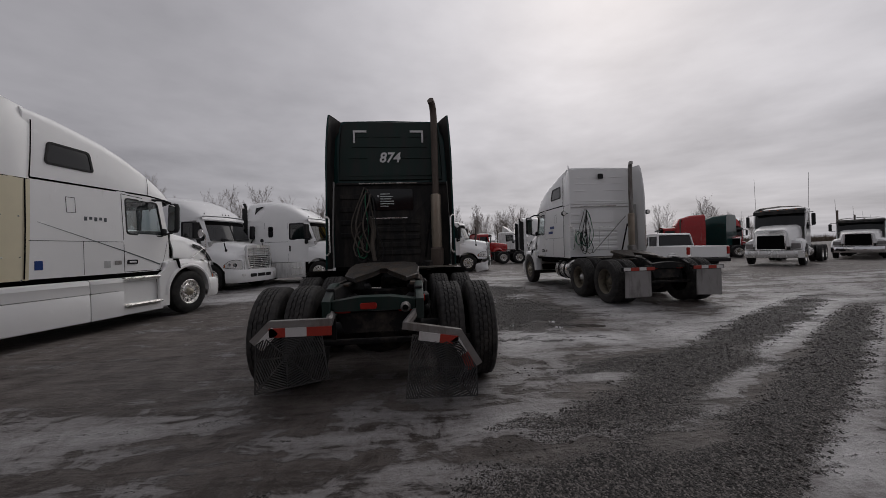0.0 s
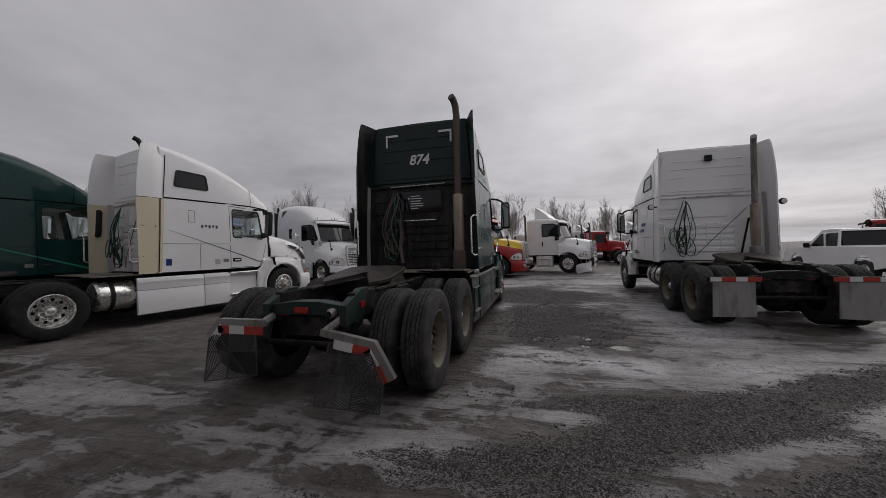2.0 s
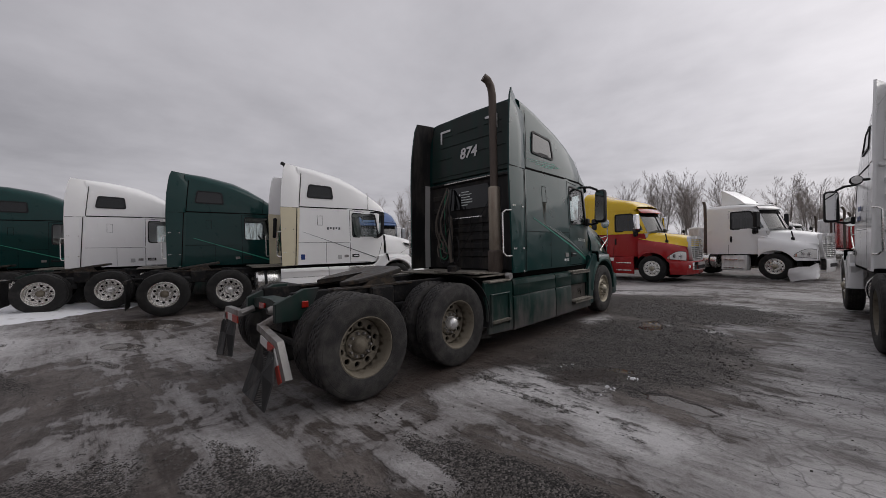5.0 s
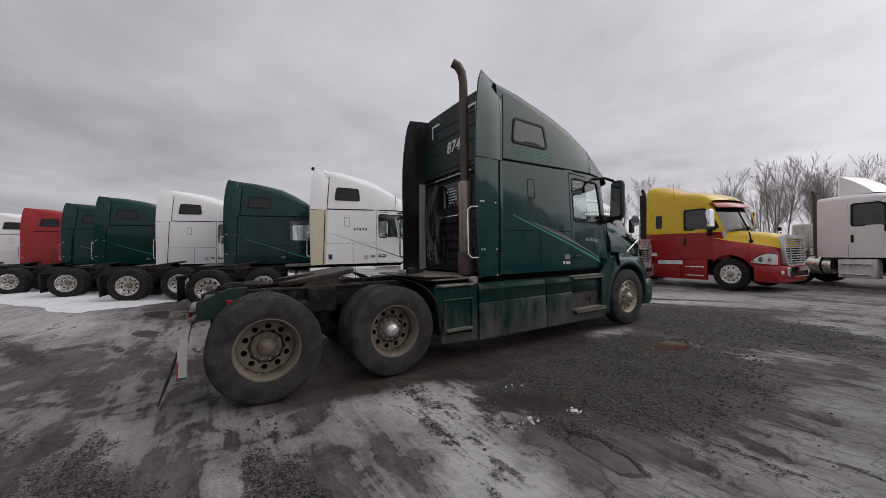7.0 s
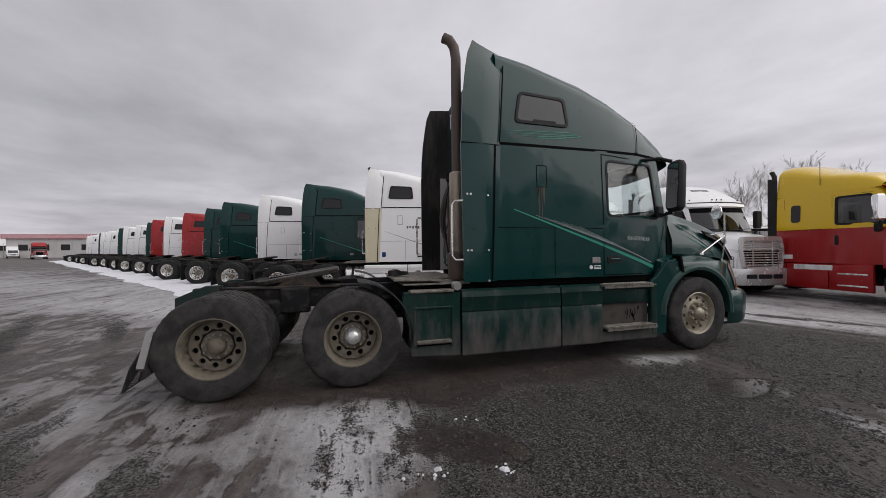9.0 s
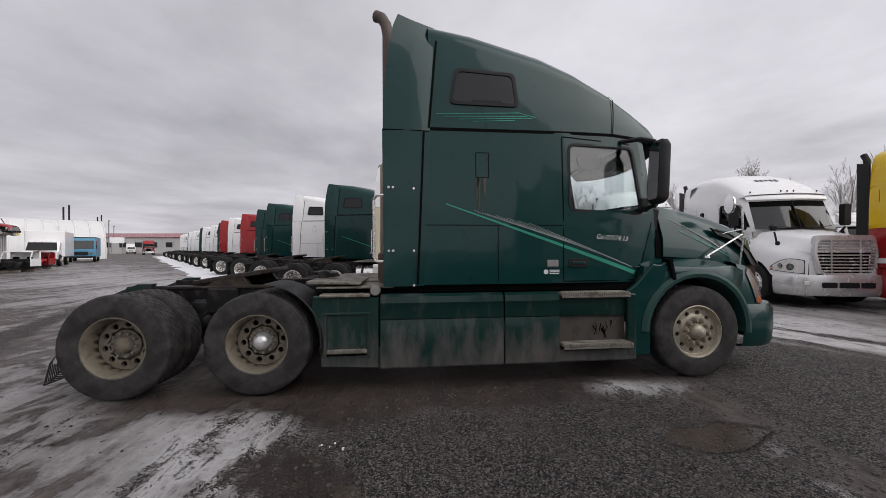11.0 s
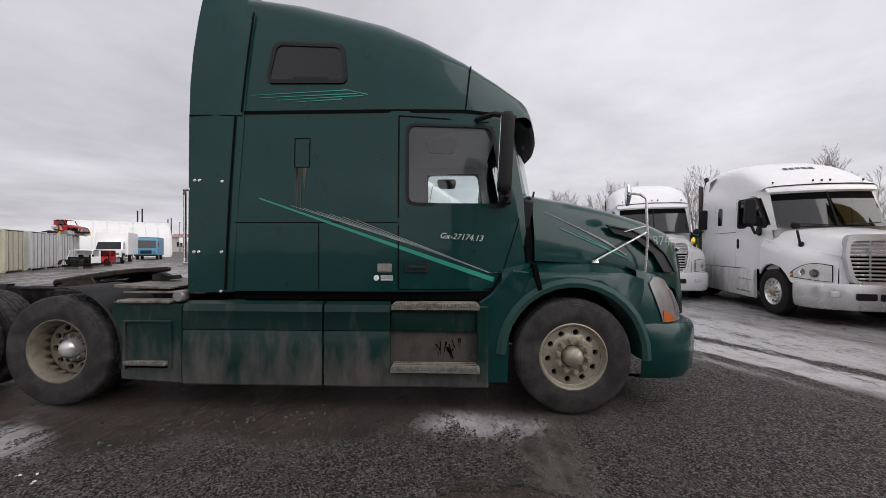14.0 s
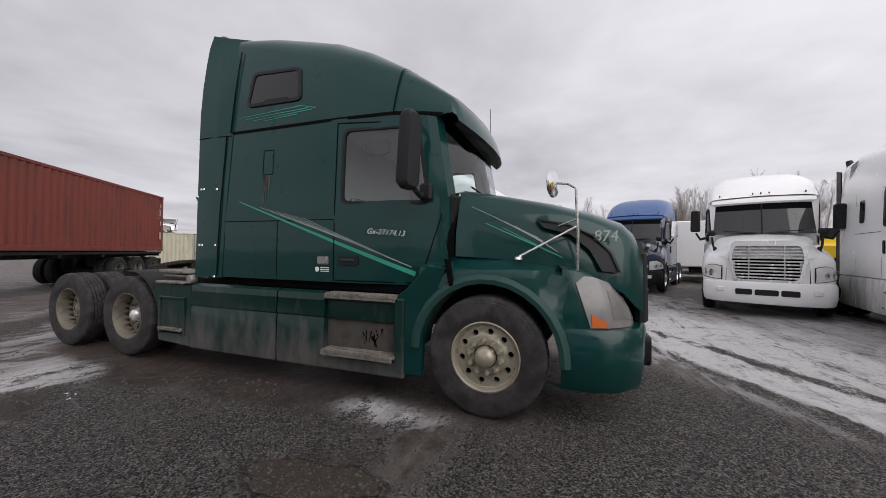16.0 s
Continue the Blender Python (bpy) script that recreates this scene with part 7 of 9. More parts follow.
def trailer(m):
    """Container chassis with three axles at its +x end."""
    T = thing("container_trailer", "black three-axle container chassis on landing legs", "trailer", "", m)
    for sy in (-1, 1):
        part("chassis_beam", Shape().box((0, sy * 0.5, 1.14), (12.2, 0.14, 0.26), 0.01), FRAME, T)
        part("side_rail", Shape().box((0, sy * 1.12, 1.2), (12.2, 0.08, 0.10), 0.01), FRAME, T)
        lg = part("landing_leg", Shape().box((-3.4, sy * 0.75, 0.62), (0.14, 0.14, 1.1), 0.012), FRAME, T)
        part("leg_foot", Shape().box((-3.4, sy * 0.75, 0.045), (0.3, 0.3, 0.05), 0.01), FRAME, lg)
    part("leg_brace", Shape().tube([(-3.4, -0.75, 0.4), (-3.4, 0.75, 0.9)], 0.03, 6).tube([(-3.4, 0.75, 0.5), (-2.2, 0.5, 1.05)], 0.03, 6).tube([(-3.4, -0.75, 0.5), (-2.2, -0.5, 1.05)], 0.03, 6), FRAME, T)
    for x in (-5.6, -2.0, 0.0, 2.0, 5.9):
        part("crossmember", Shape().box((x, 0, 1.14), (0.12, 2.3, 0.18), 0.01), FRAME, T)
    for x in (2.9, 4.15, 5.4):
        part("axle", Shape().tube([(x, -0.95, 0.513), (x, 0.95, 0.513)], 0.07, 8).box((x, 0.5, 0.8), (0.5, 0.1, 0.4), 0.02).box((x, -0.5, 0.8), (0.5, 0.1, 0.4), 0.02), FRAME, T)
        for sy in (1, -1):
            w = part("wheel", RIMS[RIM][0], RIM, T, m=pose(x, sy * 1.08, 0.513, 0, 0, 90 if sy > 0 else -90))
            part("tyre", TYRE_FAR, RUBBER, w)
            part("hub_cap", HUBS["plain"], RIM, w)
            part("inner_tyre", TYRE_FAR, RUBBER, T, m=pose(x, sy * 0.75, 0.513, 0, 0, 90))
    for sy in (-1, 1):
        part("mudflap", Shape().box((6.1, sy * 0.85, 0.62), (0.02, 0.6, 0.6), 0.004), BLACK, T)
    return T


CONT_YAW = math.degrees(math.atan2(-ROWDIR.y, -ROWDIR.x))
end_far, nrm = Vector((-7.2, -13.1, 0)), Vector((0.558, -0.83, 0))
mid = end_far + ROWDIR * 6.1 + nrm * 1.22
trailer(pose(*mid, 0, 0, CONT_YAW))
red_box = container("shipping_container", "long rust-red corrugated container on a trailer chassis", 12.2, CORTEN, pose(mid.x, mid.y, 1.272, 0, 0, CONT_YAW))
for sy in (-1, 1):
    pl = part("side_plate", Shape().box((-5.25, sy * 1.217, 2.16), (0.46, 0.012, 0.62), 0.004), GREYWHITE, red_box, "pale-framed plate with a dark field")
    part("plate_field", Shape().box((-5.25, sy * 1.2245, 2.19), (0.38, 0.004, 0.44), 0.001), NAVY, pl)
    for k in range(2):
        part("plate_stripe", Shape().prism([(-0.14, 0.0), (-0.02, 0.07), (0.14, 0.10), (0.12, 0.05), (-0.02, 0.02), (-0.12, -0.06)], "y", -0.002, 0.002), YELLOW, pl, m=pose(-5.25, sy * 1.2275, 2.24 - 0.13 * k))
    for k, (z0, z1) in enumerate(((2.25, 2.05), (1.98, 1.66), (1.58, 1.50), (1.42, 1.22))):
        for q in range(2):
            if (k + q) % 3:
                part("writing_bar", Shape().box((5.72 + 0.14 * q, sy * 1.217, (z0 + z1) / 2), (0.035, 0.006, z0 - z1), 0.001), GREYWHITE, red_box)
    part("warning_plate", Shape().box((5.84, sy * 1.217, 0.72), (0.12, 0.006, 0.34), 0.001), BEIGE, red_box)


# ---- what is particular to the green truck ----
def on_side(p, lift=0.004):
    return (side_x(p[0], p[1]) + lift, p[0], p[1])


def strip(shape, a, b, w0, w1, put, n=8):
    """A narrow band from a to b, tapering from w0 to w1, laid on a surface by put."""
    d = Vector((b[0] - a[0], b[1] - a[1]))
    q = Vector((-d.y, d.x)).normalized()
    rows = []
    for k in range(n + 1):
        t = k / n
        w = w0 + (w1 - w0) * t
        c = Vector(a) + d * t
        rows.append([put((c.x + q.x * w, c.y + q.y * w)), put((c.x - q.x * w, c.y - q.y * w))])
    return shape.grid(rows)


def flip(put, side):
    return lambda p: (side * put(p)[0],) + tuple(put(p)[1:])


def green_stripes(T, main_one):
    for side in (1, -1):
        put = flip(on_side, side)
        part("teal_stripe", strip(Shape(), (1.90, 1.935), (4.06, 1.185), 0.006, 0.022, put, 14), STRIPE, T)
        if main_one:
            for k in range(6):
                part("silver_stripe", strip(Shape(), (2.20 + 0.12 * k, 1.865 - 0.026 * k), (3.52 + 0.10 * k, 1.440 - 0.038 * k), 0.002, 0.005, put, 10), SILVER_STRIPE, T)
            rput = flip(lambda p: (roof_x(p[0], p[1]) + 0.005, p[0], p[1]), side)
            for a, b in (((1.80, 2.90), (2.72, 2.94)), ((1.88, 2.875), (2.80, 2.905)), ((2.05, 2.85), (2.86, 2.885)), ((2.2, 2.83), (2.66, 2.855)), ((2.66, 2.95), (2.90, 2.895))):
                part("teal_stripe", strip(Shape(), a, b, 0.002, 0.005, rput, 6), STRIPE, T)


def main_details(T):
    green_stripes(T, True)
    for side in (1, -1):
        hp = flip(lambda p: (hood_x(p[0], p[1]) + 0.012, p[0], p[1]), side)
        for k in range(5):
            part("silver_stripe", strip(Shape(), (4.56 + 0.10 * k, 1.82 - 0.046 * k), (5.16 + 0.04 * k, 1.53 - 0.030 * k), 0.0015, 0.0035, hp, 6), SILVER_STRIPE, T)
        part("teal_stripe", strip(Shape(), (4.70, 1.66), (5.30, 1.39), 0.003, 0.006, hp, 6), STRIPE, T)
        part("teal_stripe", strip(Shape(), (4.85, 1.62), (5.36, 1.36), 0.002, 0.004, hp, 6), STRIPE, T)
    # unit number on the bonnet side and on the back of the roof
    lettering("874", 0.135, SILVER_STRIPE, T, pose(hood_x(5.68, 1.50) + 0.042, 5.70, 1.545, 78, 0, 104), "unit_number", 0.004, 0.15)
    lettering("874", 0.27, INK, T, pose(-0.02, 1.665, 3.20, 90, 0, 0), "unit_number", 0.003, 0.2, 0.025)
    lettering("Gx-27174.13", 0.075, CHALK, T, pose(side_x(3.75, 1.57) + 0.012, 3.76, 1.575, 90, 4, 95), "chalk_mark", 0.0008, 0.3)
    for sx in (-1, 1):
        x = -0.03 + sx * 0.68
        part("marker_tape", Shape().prism([(x, 3.74), (x - sx * 0.26, 3.74), (x - sx * 0.26, 3.70), (x - sx * 0.035, 3.70), (x - sx * 0.035, 3.50), (x, 3.50)], "y", 1.660, 1.668), INK, T)
    # chalk lines that cannot be read, on the back window
    rnd = random.Random(3)
    for k in range(6):
        w = rnd.uniform(0.14, 0.34)
        part("chalk_mark", Shape().box((-0.12 + w / 2 - 0.1, 1.688, 2.50 - 0.048 * k), (w, 0.003, 0.018), 0.001), CHALK, T)
    part("chalk_dot", Shape().lathe([(0, 0.02), (-0.003, 0.001)], 12, (-0.26, 1.688, 2.46), "y"), INK, T)
    # badge by the door
    part("side_marker", Shape().prism(rounded(3.0, 3.12, 1.265, 1.335, 0.012), "x", side_x(3.06, 1.3) + 0.004, side_x(3.06, 1.3) + 0.018, 0.004), STEEL, T)
    part("round_sticker", Shape().lathe([(0, 0.026), (0.003, 0.001)], 16, (side_x(3.0, 1.2) + 0.002, 2.99, 1.205)), INK, T)
    for k in range(3):
        part("sticker_bar", Shape().box((side_x(3.1, 1.2) + 0.003, 3.085, 1.222 - 0.018 * k), (0.004, 0.11, 0.009), 0.001), INK, T)
    # rust runs below the hatch, torn dirt behind the step
    rnd = random.Random(11)
    for k in range(9):
        y, z0 = 2.235 + rnd.uniform(0, 0.12), 2.215
        part("rust_run", strip(Shape(), (y, z0), (y + rnd.uniform(-0.01, 0.01), z0 - rnd.uniform(0.12, 0.42)), 0.010, 0.002, lambda p: on_side(p, 0.0025), 4), RUST, T)
    # mesh mudflaps hung from bent bars: the right one sags
    for side, run, low, tilt in ((1, ((0.27, 0.70), (0.80, 0.61), (0.97, 0.31)), (0.05, 0.06), -17), (-1, ((0.36, 0.76), (0.90, 0.76), (1.05, 0.60)), (0.17, 0.27), -10)):
        hang = Matrix.Translation((0, -1.98, run[1][1])) @ Matrix.Rotation(radians(tilt), 4, "X") @ Matrix.Translation((0, 1.98, -run[1][1]))
        bar = part("flap_bar", Shape().tube([(side * x, -2.0, z) for x, z in run], 0.046, 4), STEEL, T, "bent steel bar")
        for (a, b), spans in ((run[:2], ((0.30, 0.66, TAPE_W), (0.66, 0.98, TAPE_R)) if side > 0 else ((0.0, 0.40, TAPE_R), (0.40, 0.74, TAPE_W), (0.74, 1.0, TAPE_R))), (run[1:], ((0.04, 0.52, TAPE_W), (0.52, 0.98, TAPE_R)) if side > 0 else ((0.0, 0.95, TAPE_W),))):
            a, b = Vector(a), Vector(b)
            d = b - a
            q = Vector((d.y, -d.x)).normalized()
            for t0, t1, mt in spans:
                c = [a + d * t0 + q * 0.030, a + d * t1 + q * 0.030, a + d * t1 + q * 0.110, a + d * t0 + q * 0.110]
                part("reflective_tape", Shape().prism([(side * v.x, v.y) for v in c], "y", -2.048, -2.036), mt, bar)
        part("flap_bracket", Shape().tube([(side * 0.40, -1.86, 0.80), (side * (run[0][0] + 0.03), -2.0, run[0][1])], 0.04, 8), STEEL, T)
        # the flap: rim, close wires in four fields and a cross
        (xa, za), (xb, zb), (xc, zc) = run
        corners = [Vector(c) for c in ((xa + 0.09, za - 0.10), (xb - 0.02, zb - 0.09), (xc - 0.04, zc - 0.02), (xc - 0.05, low[0]), (xa + 0.02, low[1]))]
        cen = sum(corners, Vector((0, 0))) / 5
        fl = Shape()
        for k in range(5):
            fl.tube([(side * corners[k].x, -2.02, corners[k].y), (side * corners[(k + 1) % 5].x, -2.02, corners[(k + 1) % 5].y)], 0.007, 4)

        def clip(p, d):
            """The stretch of a line inside the flap's outline."""
            lo, hi = -9.0, 9.0
            for k in range(5):
                a, b = corners[k], corners[(k + 1) % 5]
                e = b - a
                n = Vector((e.y, -e.x))
                if n.dot(cen - a) < 0:
                    n = -n
                den, num = n.dot(d), n.dot(p - a)
                if abs(den) < 1e-9:
                    continue
                t = -num / den
                if den > 0:
                    lo = max(lo, t)
                else:
                    hi = min(hi, t)
            return (lo, hi) if hi > lo + 0.02 else None
        for ang in (0, 45, 90, 135):
            d = Vector((math.cos(radians(ang - 4)), math.sin(radians(ang - 4))))
            r = clip(cen, d)
            if r:
                a, b = cen + d * r[0], cen + d * r[1]
                fl.tube([(side * a.x, -2.02, a.y), (side * b.x, -2.02, b.y)], 0.008, 4)
        for quarter in range(8):
            ang = radians(quarter * 45 - 4 + 22.5)
            d = Vector((-math.sin(ang), math.cos(ang)))
            out_ = Vector((math.cos(ang), math.sin(ang)))
            for k in range(1, 22):
                p = cen + out_ * (0.020 * k)
                r = clip(p, d)
                if not r:
                    continue
                half = 0.020 * k * 0.414
                lo, hi = max(r[0], -half), min(r[1], half)
                if hi - lo < 0.01:
                    continue
                a, b = p + d * lo, p + d * hi
                w = 0.0060
                fl.add([(side * (a.x - out_.x * w), -2.02, a.y - out_.y * w), (side * (b.x - out_.x * w), -2.02, b.y - out_.y * w), (side * (b.x + out_.x * w), -2.02, b.y + out_.y * w), (side * (a.x + out_.x * w), -2.02, a.y + out_.y * w),
                        (side * a.x, -2.028, a.y), (side * b.x, -2.028, b.y)], [(0, 1, 5, 4), (4, 5, 2, 3), (0, 3, 2, 1)])
        part("mesh_mudflap", fl, FLAP, T, "black mesh mudflap", hang)
    # red lamps at the tail
    part("tail_lamp", Shape().prism(rounded(-0.13, 0.03, 0.84, 0.90, 0.02), "y", -1.885, -1.862, 0.005), LAMP_RED, T)
    part("side_lamp", Shape().box((0.485, -1.62, 0.90), (0.02, 0.07, 0.07), 0.006), LAMP_RED, T)
    part("glad_hand", Shape().lathe([(-0.04, 0.03), (0.0, 0.05), (0.05, 0.05), (0.07, 0.02)], 10, (0.30, -1.90, 0.85), "y"), STEEL, T)
    # long aerial on the far side and wipers
    part("aerial", Shape().tube([(-1.02, 4.30, 2.62), (-1.06, 4.28, 3.55)], 0.005, 5), BLACK, T)
    for sx in (-1, 1):
        part("wiper", Shape().tube([(sx * 0.15, 4.60, 1.97), (sx * 0.75, 4.50, 2.04)], 0.010, 5), BLACK, T)
    # diagonal stay from bonnet to fender
    part("bonnet_stay", Shape().tube([(1.16, 4.02, 1.03), (1.13, 4.12, 1.16)], 0.016, 6), BLACK, T)


rnd = random.Random(21)
for k in range(14):
    y, z = 3.62 + rnd.gauss(0, 0.07), 0.60 + rnd.gauss(0, 0.035)
    part("scratch", strip(Shape(), (y, z), (y + rnd.uniform(-0.03, 0.06), z - rnd.uniform(0.03, 0.12)), rnd.uniform(0.003, 0.010), 0.002, lambda p: (1.1475, p[0], p[1]), 3), SEAM, main)
RUST = mat("rust_stain", (0.075, 0.07, 0.055), 0.7, var=0.3, bump=0.0)
main_details(main)
green_stripes(green_row, False)
for ob in list(scene.objects):
    if ob.parent is None and ob.name.startswith("semi_truck") and ob is not green_row and ob.get("label") == green_row["label"]:
        green_stripes(ob, False)


for sx in (-1, 1):
    lp = part("work_lamp", Shape().lathe([(-0.04, 0.03), (-0.03, 0.065), (0.03, 0.07)], 14, (sx * 1.30, 1.34, 2.33), "y").tube([(sx * 1.17, 1.36, 2.33), (sx * 1.27, 1.35, 2.33)], 0.018, 6), BLACK, white_neighbour)
    part("lamp_glass", Shape().lathe([(-0.045, 0.055), (-0.05, 0.001)], 14, (sx * 1.30, 1.34, 2.33), "y"), LENS_CLEAR, lp)


def white_details(T, lamp):
    for side in (1, -1):
        part("grey_stripe", strip(Shape(), (1.80, 2.02), (4.05, 1.22), 0.003, 0.014, flip(on_side, side), 12), GREY_INK, T)
    part("rear_lamp", Shape().box((0.02, 1.63, 3.72), (0.16, 0.07, 0.15), 0.02), BLACK, T) if lamp else None


white_details(tical, False)
part("rear_lamp", Shape().box((0.02, 1.63, 3.47), (0.16, 0.07, 0.15), 0.02), BLACK, white_neighbour)
for x, z, w in ((0.2, 2.46, 0.30), (0.2, 2.41, 0.24), (0.18, 2.36, 0.16), (0.16, 2.31, 0.12)):
    part("marker_line", Shape().box((x, 1.706, z), (w, 0.004, 0.012), 0.001), GREY_INK, white_neighbour)
for k, (y, z, w) in enumerate(((2.62, 2.13, 0.40),)):
    for q in range(5):
        part("name_bar", Shape().box((side_x(2.7, 2.13) + 0.003, 2.52 + 0.085 * q, 2.13 + 0.012 * (q % 2)), (0.004, 0.05, 0.075 - 0.02 * (q % 2)), 0.001), GREY_INK, tical)
part("blue_sticker", Shape().box((side_x(2.0, 1.3) + 0.003, 1.80, 1.30), (0.004, 0.11, 0.15), 0.001), BLUE_INK, tical)
for k in range(2):
    part("name_bar", Shape().box((-1.168, 2.55 + 0.12 * k, 1.98 - 0.16 * k), (0.004, 0.34, 0.08), 0.001), BLUE_INK, white_neighbour)
for T, y in ((tical, 2.90), (white_row, 2.90)):
    part("side_sticker", Shape().box((side_x(2.9, 1.25) + 0.003, 2.86, 1.27), (0.004, 0.12, 0.13), 0.001), GREYWHITE, T)
# plain bars for the names on the aero trucks
for T, n in ((basra, 5),):
    for k in range(n):
        part("name_bar", Shape().box((0, 0, 0), (0.10, 0.13, 0.008), 0.002), GREY_INK, T, m=pose(-0.26 + 0.13 * k, -1.23, 3.475, -38, 0, 0))
for k in range(3):
    part("name_bar", Shape().box((1.185, -1.75 + 0.11 * k, 2.24), (0.006, 0.075, 0.12), 0.001), GREY_INK, yellow)
part("name_bar", Shape().box((1.188, -1.64, 2.10), (0.006, 0.36, 0.03), 0.001), GREY_INK, yellow)
part("white_step_panel", Shape().box((1.205, -1.9, 0.86), (0.02, 0.9, 0.14), 0.01), WHITE_DIRTY, yellow)
part("white_plate", Shape().box((1.20, -2.55, 1.14), (0.01, 0.34, 0.12), 0.004), WHITE, yellow)
part("aerial", Shape().tube([(1.14, -1.75, 2.6), (1.14, -1.75, 3.75)], 0.008, 5), BLACK, yellow)


# ---- vocational truck with a square bonnet: forward is +y, steering axle at y = 0 ----
def square_truck(name, label, paint, m, sleeper=False, load="", bonnet_open=False, bumper=CHROME, tall=1.0, stacks=(-1, 1)):
    T = thing(name, label, "truck", "", m)

    def P(nm, s, mt, par=T, lab="", mm=None, angle=35):
        s.v = [(x, y, z if z < 0.95 else 0.95 + (z - 0.95) * tall) for x, y, z in s.v]
        return part(nm, s, mt, par, lab, mm, angle)

    for sx in (-1, 1):
        P("frame_rail", Shape().box((sx * 0.43, -3.0, 0.9), (0.08, 8.2, 0.26), 0.012), FRAME)
        wheel(T, 0.0, sx, "front", ALU, "front", inner=False, x=1.05, tyre=TYRE_FAR)
        for y in (-4.9, -6.2):
            wheel(T, y, sx, "rear", ALU, "plain", tyre=TYRE_FAR)
    for y in (-4.9, -6.2):
        P("drive_axle", Shape().lathe([(-0.9, 0.1), (-0.2, 0.12), (0, 0.22), (0.2, 0.12), (0.9, 0.1)], 12, (0, y, 0.513)), FRAME)
    P("front_axle", Shape().box((0, 0, 0.45), (1.7, 0.12, 0.12), 0.02), FRAME)
    # bonnet and fenders
    bm = pose(0, 1.2, 1.1, -38, 0, 0) @ pose(0, -1.2, -1.1) if bonnet_open else None
    rows = []
    for y, w, zt in ((-0.75, 0.92, 1.92), (0.1, 0.84, 1.86), (0.9, 0.74, 1.76), (1.12, 0.70, 1.70)):
        rows.append([(x, y, z) for x, z in mirror_ring([(w + 0.02, 1.0), (w, zt - 0.30), (w - 0.05, zt - 0.10), (w - 0.2, zt - 0.02), (0, zt)])])
    b = Shape().grid(rows)
    b.add(rows[-1], [tuple(range(len(rows[0])))])
    P("bonnet", b, paint, mm=bm, angle=50)
    for sx in (-1, 1):
        rows_f = []
        for k in range(11):
            a = radians(-5 + 185 * k / 10)
            c_, s_ = math.cos(a), math.sin(a)
            rows_f.append([(sx * 0.75, 0.60 * c_, 0.513 + 0.60 * s_), (sx * 1.2, 0.60 * c_, 0.513 + 0.60 * s_), (sx * 1.21, 0.66 * c_, 0.513 + 0.68 * s_), (sx * 1.1, 0.72 * c_, 0.513 + 0.78 * s_), (sx * 0.8, 0.80 * c_, 0.513 + 0.88 * max(0, s_) + 0.78 * min(0, s_))])
        P("fender", Shape().grid(rows_f), paint, angle=60)
        P("headlamp", Shape().box((sx * 0.92, 0.84, 1.02), (0.36, 0.14, 0.22), 0.03), LENS)
        P("lamp_housing", Shape().prism([(sx * 0.70, 0.85), (sx * 1.14, 0.85), (sx * 1.10, 1.20), (sx * 0.72, 1.30)], "y", 0.45, 0.82, 0.03), paint)
    gr = P("grille", Shape().prism(quad_round([(-0.62, 0.82), (0.62, 0.82), (0.60, 1.66), (-0.60, 1.66)], 0.08), "y", 1.10, 1.17, 0.012), CHROME, mm=bm)
    part("grille_mesh", Shape().prism(quad_round([(-0.56, 0.88), (0.56, 0.88), (0.54, 1.60), (-0.54, 1.60)], 0.06), "y", 1.165, 1.18, 0.004), SEAM, gr)
    P("bumper", Shape().prism([(-1.22, 0.75), (-1.05, 1.20), (-0.9, 1.28), (0.9, 1.28), (1.05, 1.20), (1.22, 0.75), (1.0, 0.9), (-1.0, 0.9)], "z", 0.42, 0.80, 0.02), bumper)
    # cab
    back = -2.05
    s = Shape()
    for sx in (-1, 1):
        prof = [(back, 1.0), (-0.72, 1.0), (-0.72, 1.75), (-0.80, 1.80), (-1.0, 2.48), (back, 2.52)]
        hole = [(-1.80, 1.78), (-1.0, 1.78), (-0.94, 1.80), (-1.12, 2.38), (-1.78, 2.40), (-1.82, 2.3)]
        ring(s, prof, [(-1.85, 1.70), (-0.92, 1.70), (-0.88, 1.76), (-0.95, 1.85), (-1.10, 2.38), (-1.80, 2.40)], lambda p, d: (sx * (1.08 - d), p[0], p[1]), 0.05)
        P("door_window", Shape().add([(sx * 1.06, y, z) for y, z in ((-1.85, 1.70), (-0.92, 1.70), (-0.88, 1.76), (-0.95, 1.85), (-1.10, 2.38), (-1.80, 2.40))], [(0, 1, 2, 3, 4, 5)]), TINT)
    rw = [[(x, y, z) for x, z in mirror_ring([(1.08, 2.50), (1.02, 2.62), (0.8, 2.70), (0, 2.74)])] for y in (back, -1.6, -1.1, -0.92)]
    s.grid(rw)
    s.grid([[(x, back, z) for x in (-1.08, 0, 1.08)] for z in (1.0, 1.8, 2.6)])
    P("cab_shell", s, paint)
    ws = [[(x, y + 0.12 * (1 - x * x), z) for x in (-1.02, -0.5, 0, 0.5, 1.02)] for y, z in ((-0.78, 1.80), (-0.98, 2.50))]
    P("windscreen", Shape().grid(ws), TINT)
    P("sun_visor", Shape().prism([(-0.86, 2.44), (-0.60, 2.38), (-0.62, 2.52), (-0.90, 2.60)], "x", -1.06, 1.06, 0.012), SOOT)
